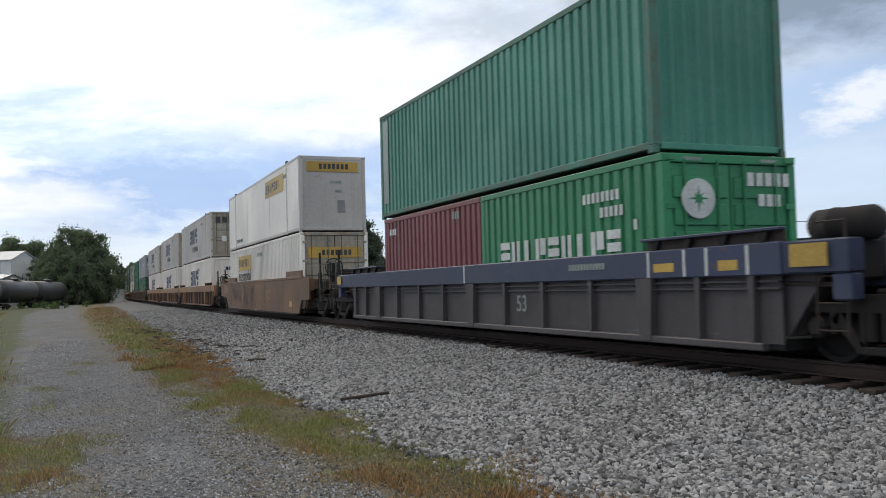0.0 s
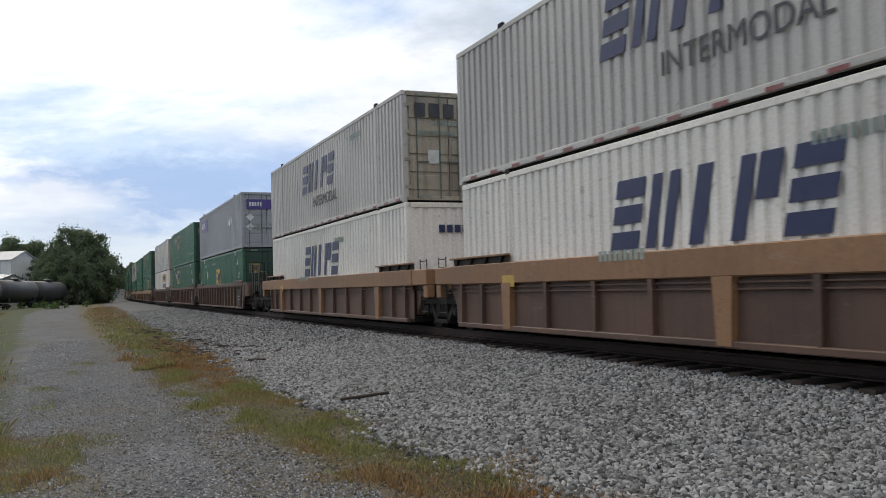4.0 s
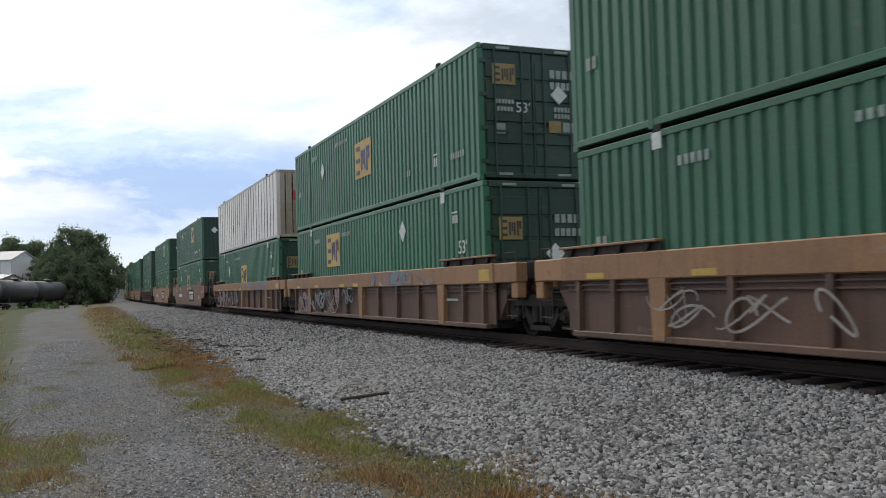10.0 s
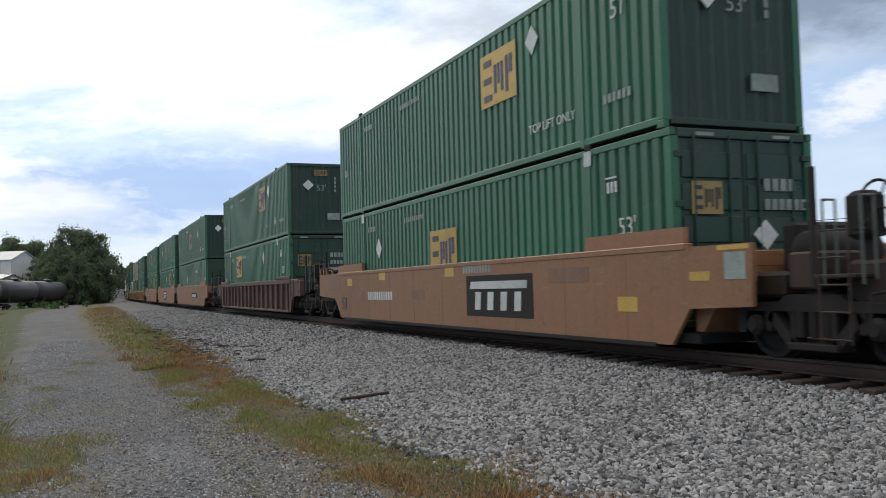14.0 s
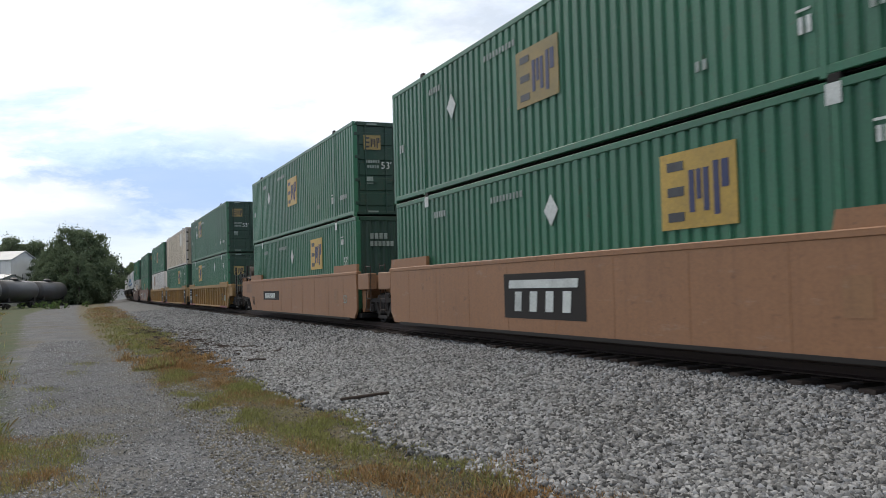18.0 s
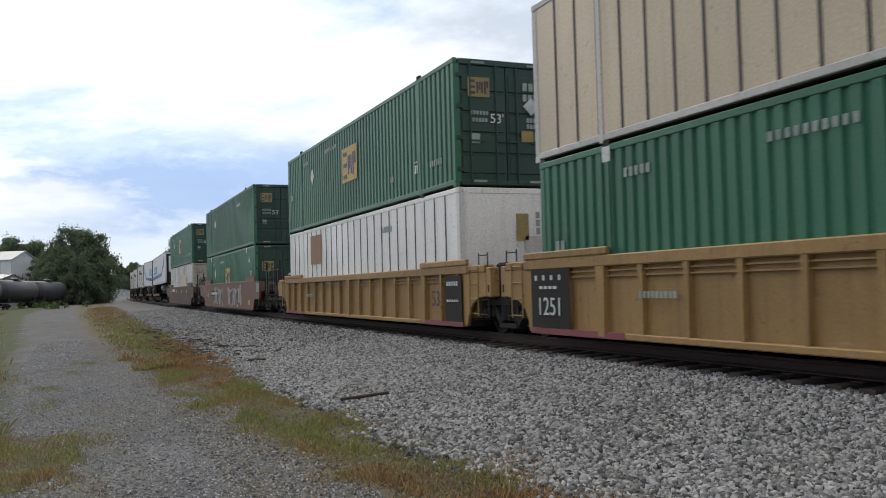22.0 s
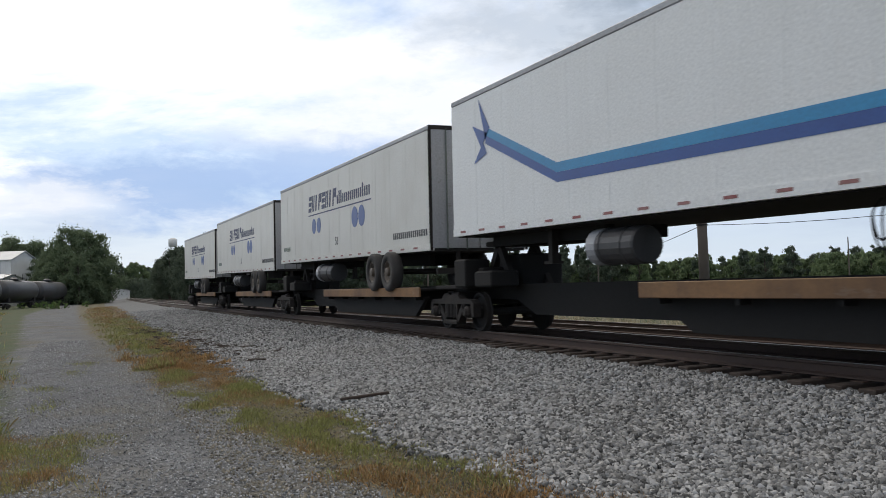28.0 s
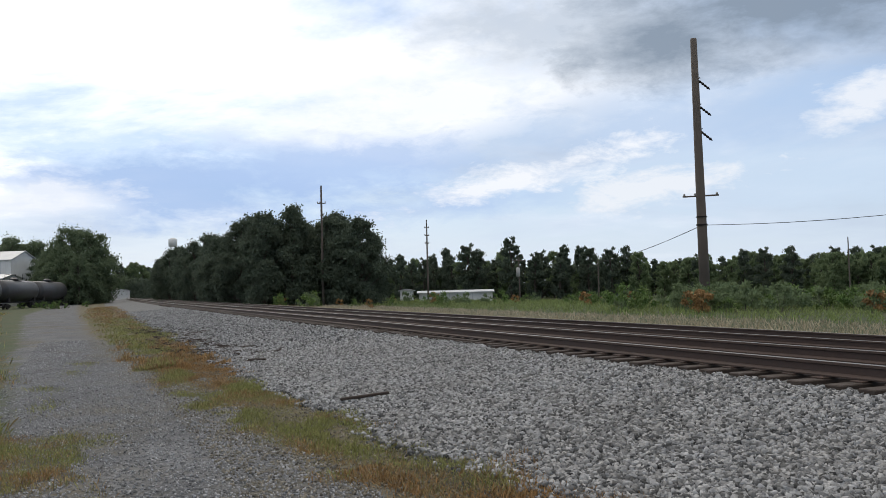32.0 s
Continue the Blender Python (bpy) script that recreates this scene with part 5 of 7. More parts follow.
# dark grey wells with navy top chords
well_car(3.2, "soiled navy-topped well car with no box in sight", "ribbed", m_bluegrey, m_blue, "joint", "joint", 14, deep=True)
well_car(-16.6, "soiled grey well car with a navy top chord", "ribbed", m_bluegrey, m_blue, "joint", "coupled", 14,
         marks=[side_panel(6.3, 6.75, 1.16, 1.28, m_gold, "reflector_patch", "yellow reflector patch"), side_panel(7.65, 8.0, 1.15, 1.28, m_gold, "reflector_patch", "yellow reflector patch"), *[side_panel(q, q + 0.05, 1.09, 1.45, m_mark, "stripe") for q in (-0.3, 6.15, 6.95, 7.4, 8.15)], number_bars(4.0, 1.24, 12, 0.06, 0.1, 0.03, True), words("53", 0.42, 2.3, 0.55, m_markdim), side_panel(8.86, 9.41, 1.16, 1.42, m_gold, "reflector_patch", "orange reflector patch"), side_panel(-10.08, -9.62, 1.18, 1.42, m_gold, "reflector_patch", "orange reflector patch"),
                lambda c, L, y: part("air_reservoir", Geo().lathe((8.85, -0.98, 1.62), (1, 0, 0), [(0, 0.05), (0.03, 0.15), (0.08, 0.19), (0.30, 0.19), (0.31, 0.2), (0.36, 0.2), (0.37, 0.19), (0.84, 0.19), (0.9, 0.15), (0.93, 0.05)], 20).mesh("air_reservoir", m_dark, True), c, "black steel air reservoir"),
                lambda c, L, y: part("reservoir_stand", Geo().box(9.1, 9.6, -1.15, -0.75, 1.0, 1.45, 0.03).mesh("reservoir_stand", m_dark), c)], deep=True)
container("maroon", 6.06, -19.25, 0.31, "maroon corrugated 20-foot container in the well", "plain", TALL=2.55, marks=[number_bars(-2.6, 2.1, 4), number_bars(1.6, 2.2, 3, dim=True)])
container("ever", 6.06, -13.15, 0.31, "bright green corrugated 20-foot container with white logo blocks", "doors", TALL=2.55,
          marks=[letter_blocks(-2.14, 1.0, 0.54, 9, m_mark, 0.0, 0.14), number_bars(0.9, 2.0, 8), number_bars(1.4, 1.75, 5), number_bars(2.3, 1.5, 1),
                 lambda c, L, y: part("logo_disc", cached("disc", lambda: Geo().lathe((L / 2 - 0.01, -0.62, 1.9), (1, 0, 0), [(0, 0.29), (0.03, 0.29), (0.03, 0.27)], 28).mesh("logo_disc", m_mark)), c, "round white logo disc"),
                 lambda c, L, y: part("logo_star", cached("star", lambda: Geo().loft([[(q, -0.62 + math.cos(a * math.pi / 8) * (0.19 if a % 4 == 0 else (0.12 if a % 2 == 0 else 0.05)), 1.9 + math.sin(a * math.pi / 8) * (0.19 if a % 4 == 0 else (0.12 if a % 2 == 0 else 0.05))) for a in range(16)] for q in (L / 2 + 0.015, L / 2 + 0.026)]).mesh("logo_star", m_evgreen)), c, "green star on the disc"),
                 end_bars([(0.3, 2.1, 5, 0.2), (0.5, 1.8, 3, 0.18)], False), end_bars([(-0.9, 0.3, 6, 0.09)], True)])
container("teal", 12.19, -16.26, 2.885, "weathered teal-green 40-foot container on top", "plain", TALL=2.8, marks=[side_panel(-5.85, -5.45, 0.4, 2.6, m_markdim, "label_panel", "worn white vertical label")])

hunt_panel = lambda x, z, w=3.2: [side_panel(x, x + w, z, z + 0.72, m_gold, "logo_panel", "yellow logo panel"), lambda c, L, y: letter_blocks(x + 0.25, z + 0.18, 0.36, 7, m_ink, 0.0, 0.4)(c, L, y - 0.006)]
hunt_end = [end_panel(-1.02, 1.02, 1.9, 2.3, m_gold, "logo_panel", "yellow logo panel"), lambda c, L, y: part("logo_block", cached(("he", L), lambda: front_blocks([(-0.5 + i * 0.17, -0.39 + i * 0.17, 2.0, 2.2) for i in range(7)], L / 2 + 0.004).mesh("logo_block", m_ink)), c)]
well_car(-40.07, "smooth brown well car with faded graffiti", "smooth", m_dusty, m_dusty, "coupled", "coupled", marks=[tile(6.6, -0.1), graffiti(-6.0, 3.0, 0.2, 1.3, 5, m_tansill, 6, 0.03), graffiti(-6.5, -1.0, 0.3, 1.3, 6, m_brown, 7, 0.09)])
stack(-40.07, ("hunt", "doors", "white corrugated container with yellow logo panels", [*hunt_panel(-5.5, 1.76, 3.5), words("Intermodal", 0.78, -3.8, 1.25, m_ink), number_bars(-0.4, 2.3, 9, dim=True), *hunt_end]),
      ("smooth", "plain", "smooth white container with a yellow logo band", [*hunt_panel(1.8, 1.85, 3.7), words("TOP LIFT ONLY", 0.24, -4.9, 0.32, m_ink), number_bars(5.2, 2.3, 6, dim=True), end_panel(-1.0, 1.0, 2.28, 2.66, m_gold, "logo_panel", "yellow logo panel"), lambda c, L, y: part("logo_block", cached(("he2", L), lambda: front_blocks([(-0.52 + i * 0.17, -0.41 + i * 0.17, 2.38, 2.58) for i in range(7)], L / 2 + 0.004).mesh("logo_block", m_ink)), c), end_panel(0.18, 0.46, 0.75, 1.2, m_louver, "hatch", "small grey hatch"), end_bars([(-0.1, 1.85, 6, 0.09), (0.1, 1.5, 3, 0.1)], True)]))

swift_low = ("white", "plain", "white corrugated container with a navy block logo", [letter_blocks(-2.6, 1.2, 1.05, 5, m_navy, 0.25, 0.14), number_bars(1.5, 2.2, 8, dim=True), lambda c, L, y: part("logo_block", cached("swe", lambda: front_blocks([(-0.4 + i * 0.22, -0.24 + i * 0.22, 2.1, 2.3) for i in range(5)], L / 2 - 0.02, 0.02).mesh("logo_block", m_navy)), c), end_bars([(0.7, 1.9 - 0.16 * i, 1, 0.12) for i in range(5)], True)])
swift_high = ("beige", "doors", "dusty off-white corrugated container with a dark block logo", [letter_blocks(-2.6, 1.3, 1.0, 5, m_navy, 0.25, 0.14), words("INTERMODAL", 0.5, 0.5, 0.72, m_ink), number_bars(3.6, 2.3, 8, dim=True), lambda c, L, y: [part("reflector_dash", cached("cons", lambda: blocks([(0.0, 0.3, 0.06, 0.12, 0)], y - 0.002).mesh("reflector_dash", m_dash)), c, "faded red reflector dash", pose(-7.6 + i * 0.95, 0, 0)) for i in range(17)],
              lambda c, L, y: part("logo_block", cached("swd", lambda: front_blocks([(-0.95 + i * 0.4, -0.66 + i * 0.4, 2.2, 2.56) for i in range(5)], L / 2 + 0.012).mesh("logo_block", m_ink)), c), end_bars([(-0.9, 1.75, 16, 0.1), (-0.4, 2.0, 9, 0.11)], True), end_panel(0.28, 0.52, 0.85, 1.1, m_gold), end_panel(-0.6, -0.3, 1.0, 1.35, m_mark), end_panel(0.68, 0.85, 0.9, 1.15, m_mark)])
for i, u in enumerate((-63.9, -83.8, -103.7)):
    well_car(u, "ribbed brown well car with a tan top chord", "ribbed", m_brown, m_tansill, "coupled" if i == 0 else "joint", "coupled" if i == 2 else "joint", 14, marks=[number_bars(-2.8, 1.36, 9, dim=True), tile(-6.2, 0.5)], deep=True)
    stack(u, swift_low, swift_high)

emp = emp_marks
high = lambda *a, **k: emp_marks(*a, high=True, **k)
fx_marks = [side_panel(-7.0, -4.3, 1.75, 2.5, m_purple, "logo_panel", "purple logo panel"), lambda c, L, y: letter_blocks(-6.8, 1.98, 0.34, 5, m_mark, 0.0, 0.15)(c, L, y - 0.006), diamond(4.4, 1.6), diamond(5.1, 1.65), end_panel(-1.02, 0.95, 2.0, 2.5, m_purple, "logo_panel", "purple logo panel"),
            lambda c, L, y: part("logo_block", cached("fxe", lambda: front_blocks([(-0.9 + i * 0.14, -0.8 + i * 0.14, 2.15, 2.36) for i in range(5)], L / 2 + 0.006).mesh("logo_block", m_mark)), c), end_diamond(-0.85, 1.6, 0.2), end_diamond(-0.85, 1.1, 0.2), end_panel(-0.5, -0.32, 0.95, 1.25, m_markdim), end_panel(0.45, 0.85, 0.8, 1.1, m_markdim)]
for i, u in enumerate((-127.55, -147.3, -167.2)):
    well_car(u, "closely ribbed brown well car", "ribbed", m_brown, m_brown, "coupled" if i == 0 else "joint", "coupled" if i == 2 else "joint", 22, marks=[number_bars(-6.4, 0.6, 4, dim=True), side_panel(7.25, 8.12, 0.3, 1.15, m_grime, "data_panel", "worn dark data panel"), lambda c, L, y: number_bars(7.4, 0.62, 3, 0.16, 0.05, 0.03, True)(c, L, y - 0.006), lambda c, L, y: number_bars(7.4, 0.78, 3, 0.16, 0.04, 0.03, True)(c, L, y - 0.006)])
stack(-127.55, ("green", "doors", G53, [*emp(-0.8, 1.0, -4.6), *LOW_DOORS]), ("grey", "doors", "grey corrugated container with purple logo panels", fx_marks))
stack(-147.3, ("green2", "doors", G53, [*emp(-3.66, 1.5, -4.5, 2.16), *LOW_DOORS]), ("green", "doors", G53, [*high(-3.55, 1.45, -4.25, 2.19, worn=True), *DOOR_MARKS]))
stack(-167.3, ("hunt", "plain", "white corrugated container with a yellow logo panel", [*hunt_panel(1.6, 1.85, 3.8), words("Intermodal", 0.78, 3.5, 1.28, m_ink), end_panel(-0.35, 0.6, 2.2, 2.5, m_goldw), *[end_panel(-0.9, 0.9, 0.5 + 0.4 * i, 0.72 + 0.4 * i, m_louver, "louvre") for i in range(4)]]),
      ("sheet", "doors", "soiled white sheet-sided container with dark seams", [side_panel(3.7, 5.04, 1.45, 2.5, m_tan, "patch", "tan patch over a logo"), side_panel(3.55, 3.68, 1.45, 2.5, m_ink, "label_panel")]))

for i, u in enumerate((-191.15, -211.2, -231.0)):
    well_car(u, "ribbed dark brown well car with tan top chord and chalk marks", "ribbed", m_brown, m_tansill, "coupled" if i == 0 else "joint", "coupled" if i == 2 else "joint", 14,
             marks=[*[side_panel(q, q + 0.5, 1.1, 1.19, m_gold, "reflector_patch", "orange reflector patch") for q in (-7.9, -5.3, -2.2, -0.75, 1.67, 4.82)], side_panel(8.08, 8.57, 1.13, 1.36, m_gold, "reflector_patch", "orange reflector patch"), *([graffiti(-7.6, -1.0, 0.25, 1.05, 10 + i, m_spray_b, 7, 0.035), graffiti(-7.4, -1.5, 0.3, 1.0, 30 + i, m_spray_p, 6, 0.04), graffiti(1.0, 5.6, 1.1, 1.42, 60 + i, m_spray_b, 5, 0.05), graffiti(1.4, 5.2, 1.12, 1.42, 70 + i, m_spray_p, 5, 0.06), graffiti(-6.9, -2.0, 0.3, 1.0, 40 + i, m_spray_w, 7, 0.012)] if i != 0 else [graffiti(1.6, 4.6, 0.3, 0.85, 10, m_spray_w, 12, 0.012), graffiti(-6.0, -1.6, 0.3, 0.95, 12, m_spray_w, 8, 0.012)]), side_panel(6.4, 7.0, 0.72, 0.77, m_markdim, "stencil_line")], deep=True)
stack(-191.15, ("green2", "plain", G53, [*emp(2.2, 1.4, 4.2, 2.16), logo_panel(-0.1, 0.4, 1.75, 2.3, m_goldw), end_diamond(-0.55, 1.35, 0.24)]), ("green2", "doors", G53, [*high(-4.07, 1.35, 3.2, 2.26), *DOOR_MARKS]))
stack(-211.2, ("green", "doors", G53, [*emp(-4.0, 1.45, 3.36, 2.14), *LOW_DOORS]), ("green", "doors", G53, [*high(-0.5, 1.05, -4.22), *DOOR_MARKS]))
stack(-231.0, ("green", "doors", G53, [*emp(-0.75, 0.95, -4.5), *LOW_DOORS]), ("sheet", "plain", "soiled white sheet-sided container with dark seams", [side_panel(-3.0, -2.7, 1.0, 1.3, m_sign, "label_panel", "small red sign"), end_panel(-0.65, -0.25, 1.6, 2.0, m_sign, "warning_sign", "red sign"), *[end_panel(-0.95 + 0.3 * q, -0.92 + 0.3 * q, 0.2, 2.7, m_dark, "seam") for q in range(7)]]))

for u, paint in ((-254.95, m_rustred), (-278.9, m_orange)):
    well_car(u, "smooth rust-brown single well car", "smooth", paint, paint, "coupled", "coupled", marks=[*ttx(1.35), road_no(-5.4), side_panel(-6.6, -5.7, 0.66, 1.0, m_faded, "patch", "faded repainted patch"), side_panel(-1.9, -1.1, 0.74, 0.98, m_faded, "patch", "faded repainted patch"), side_panel(4.8, 6.1, 1.06, 1.3, m_faded, "patch", "faded repainted patch"), tile(-7.4), tile(-4.4, 0.75), tile(0.2, 0.75), tile(6.9, 0.1), side_panel(8.6, 9.0, 1.03, 1.15, m_gold, "reflector_patch", "orange reflector patch"), side_panel(9.15, 9.72, 1.41, 1.47, m_gold, "reflector_patch", "orange reflector patch"), number_bars(1.2, 1.3, 10, dim=True), side_panel(9.28, 9.66, 1.04, 1.38, m_markdim, "data_panel", "small white data plate")])
stack(-254.95, ("green", "doors", G53, [*emp(-0.78, 0.95, -4.62), *LOW_DOORS]), ("green2", "plain", G53, [*high(2.47, 1.45, -3.23, 2.24, lift=True), *PLAIN_MARKS]))
stack(-278.9, ("green", "doors", G53, [*emp(-0.88, 0.95, -4.67), *LOW_DOORS]), ("green", "plain", G53, [*high(2.25, 1.4, 4.44, 2.26, lift=True), words("51'", 0.42, 7.2, 1.9), *PLAIN_MARKS]))

well_car(-302.85, "closely ribbed dark brown single well car", "ribbed", m_brown2, m_brown2, "coupled", "coupled", 22)
stack(-302.85, ("green", "doors", G53, [*emp(-4.1, 1.45, 3.07, 2.2), *LOW_DOORS]), ("green2", "plain", G53, [*high(2.3, 1.4, 4.49, 2.15, worn=True), *PLAIN_MARKS]))

for i, u in enumerate((-327.1, -347.0, -367.0)):
    well_car(u, "smooth orange-brown well car", "smooth", m_orange, m_orange, "coupled" if i == 0 else "joint", "coupled" if i == 2 else "joint",
             marks=[*([deck_brake] if i == 2 else []), *(ttx(-1.9) if i == 1 else [side_panel((-5.4 if i else 1.46), (-5.4 if i else 1.46) + 3.2, 0.66, 1.02, m_dark, "number_panel", "dark number panel"), lambda c, L, y, i=i: road_no(-5.0 if i else 1.9)(c, L, y - 0.006)]), words("53", 0.36, 7.3, 0.6, m_markdim), side_panel(6.1, 6.5, 0.6, 1.05, m_tansill, "patch")])
stack(-327.1, ("greenplate", "plain", "green sheet-sided container with vertical seams", [diamond(-2.33, 1.73), graffiti(2.1, 5.2, 1.22, 1.75, 51, m_markdim, 8, 0.009), number_bars(3.0, 2.1, 6), words("53'", 0.42, 7.75, 1.4), end_bars([(0.75, 2.2 - 0.2 * q, 1, 0.14) for q in range(8)], True), end_panel(-0.35, 0.1, 0.7, 1.3, m_markdim)]), ("green2", "plain", G53, [*high(-0.67, 1.05, 4.53, worn=True), *PLAIN_MARKS]))
stack(-347.0, ("green", "plain", G53, [*emp(2.94, 1.42, -0.19, 2.0), end_bars([(-0.85, 2.2, 4, 0.17), (-0.85, 1.98, 6, 0.15)], True)]), ("green", "doors", G53, [*high(-1.2, 1.1, -4.3, worn=True), *DOOR_MARKS]))
stack(-367.0, ("green", "plain", G53, [*emp(2.71, 1.42, -0.23, 2.0), end_bars([(-0.85, 2.2, 4, 0.17), (-0.85, 1.98, 6, 0.15)], True)]), ("green", "doors", G53, [*high(-0.7, 1.1, -4.34), *DOOR_MARKS]))

for i, u in enumerate((-391.3, -411.3, -431.3)):
    well_car(u, "ribbed mustard-yellow well car", "ribbed", m_yellow, m_yellow, "coupled" if i == 0 else "joint", "coupled" if i == 2 else "joint", 18,
             marks=[*([side_panel(7.55, 8.45, 0.28, 1.26, m_dark, "data_panel", "dark data panel with white writing")] if i else [side_panel(7.75, 8.1, 0.55, 0.85, m_markdim, "data_panel", "small white data plate")]), *([side_panel(-8.45, -7.15, 0.28, 1.3, m_dark, "data_panel", "dark data panel with white number"), lambda c, L, y: words("1251", 0.44, -7.8, 0.5)(c, L, y - 0.006), lambda c, L, y: number_bars(-8.3, 1.1, 4, 0.07, 0.09, 0.2)(c, L, y - 0.006), lambda c, L, y: number_bars(-8.15, 0.95, 4, 0.11, 0.05, 0.05)(c, L, y - 0.006)] if i < 2 else []), *([lambda c, L, y: number_bars(7.65, 1.05, 5, 0.08, 0.09, 0.05)(c, L, y - 0.006), lambda c, L, y: number_bars(7.65, 0.7, 5, 0.08, 0.05, 0.05)(c, L, y - 0.006)] if i else []), words("53", 0.5, 7.0, 0.6, m_ink), side_panel(6.0, 8.5, 0.17, 0.275, m_red, "stain", "maroon paint along the bottom"), side_panel(-8.5, -5.6, 0.17, 0.275, m_red, "stain", "maroon paint along the bottom"), number_bars(-5.2, 0.80, 9, 0.06, 0.10, 0.04, True)])
stack(-391.3, ("green", "doors", G53, [*emp(-4.33, 1.48, 3.22, 2.24), *LOW_DOORS, end_words("53'", 0.3, 0.1, 0.35)]), ("green2", "doors", G53, [*high(-4.0, 1.55, -4.9, worn=True), *DOOR_MARKS]))
stack(-411.3, ("green", "plain", G53, [*emp(1.9, 1.48, 4.2, 2.26), logo_panel(-0.2, 0.4, 2.0, 2.4, m_goldw), end_diamond(-0.55, 1.55, 0.26)]), ("tan", "doors", "yellowed sheet-sided container with dark seams", [side_panel(3.79, 5.2, 1.6, 2.6, m_beige, "patch", "worn patch of a removed logo"), words("53'", 0.36, 7.4, 0.55, m_ink), end_panel(-0.95, -0.45, 2.2, 2.5, m_louver)]))
stack(-431.3, ("sheetpale", "plain", "white sheet-sided container with a brown patch", [side_panel(-4.94, -3.45, 1.6, 2.6, m_tansill, "patch", "brown patch over a logo"), number_bars(3.0, 2.2, 6, dim=True), end_bars([(0.6, 2.2 - 0.18 * q, 1, 0.14) for q in range(5)], True), end_panel(0.1, 0.4, 1.7, 2.3, m_goldw), end_panel(0.3, 0.72, 1.2, 1.8, m_beige)]), ("green", "doors", G53, [*high(-0.6, 1.1, -4.37), *DOOR_MARKS]))

well_car(-455.1, "smooth rust-brown well car covered in white graffiti", "smooth", m_rustred, m_rustred, "coupled", "coupled", marks=[sprayed_letters(-4.9, -0.9, 0.24, 1.36, 21, 5), side_panel(-5.65, -2.75, 0.80, 1.12, m_dark, "number_panel", "dark number panel"), lambda c, L, y: number_bars(-5.4, 0.87, 11, 0.13, 0.18, 0.10)(c, L, y - 0.012), sprayed_letters(0.8, 5.1, 0.24, 1.36, 22, 5), graffiti(-8.6, -6.2, 0.4, 1.3, 23, m_spray_w, 8, 0.012), tile(6.9, -0.1), tile(-7.2, 0.25), side_panel(9.1, 9.7, 1.0, 1.4, m_markdim, "data_panel")])
stack(-455.1, ("green", "doors", G53, [*emp(-0.69, 0.95, -4.6), *LOW_DOORS]), ("green2", "doors", G53, [diamond(-4.24, 1.88), number_bars(3.5, 2.2, 8, dim=True), *DOOR_MARKS]))
well_car(-479.4, "smooth dark brown well car", "smooth", m_brown2, m_brown2, "coupled", "coupled", marks=[tile(-2.2, 0.55), tile(1.6, 0.55), tile(5.2, 0.55), tile(-7.0, 0.55), words("53", 0.6, 5.2, 0.5, m_markdim), road_no(-5.4, 1.15)])
stack(-479.4, ("sheet", "doors", "white sheet-sided container with yellowed panels", [side_panel(0.06, 4.06, 0.2, 2.14, m_tan, "patch", "yellowed repair panels"), diamond(-0.25, 1.26), end_words("H", 0.3, -0.75, 2.1, m_sign), end_bars([(0.5, 2.2, 4, 0.17), (0.5, 1.98, 6, 0.15)], False)]), ("green", "doors", G53, [*high(-0.57, 1.05, -4.15), *DOOR_MARKS]))

# ---- trailers on spine cars ----
TZ = 2.0  # underside of the trailer floor


def dual_wheel(t, x, y, r=0.51):
    s = 1 if y > 0 else -1
    w = part("tyre", cached(("tyre", s), lambda: Geo().lathe((0, 0, 0), (0, s, 0), [(0, r - 0.2), (0.0, r - 0.05), (0.04, r), (0.26, r), (0.30, r - 0.05), (0.30, r - 0.2), (0.22, r - 0.22), (0.08, r - 0.22)], 24).mesh("tyre", m_tyre, True)), t, "worn black tyre", pose(x, y, 0.51 - 0.98))
    part("rim", cached(("rim", s), lambda: Geo().lathe((0, s * 0.1, 0), (0, s, 0), [(0, 0.30), (0.16, 0.30), (0.17, 0.26), (0.08, 0.2), (0.1, 0.12), (0.2, 0.11), (0.22, 0.05)], 18).mesh("rim", m_rim)), w, "dusty steel rim")


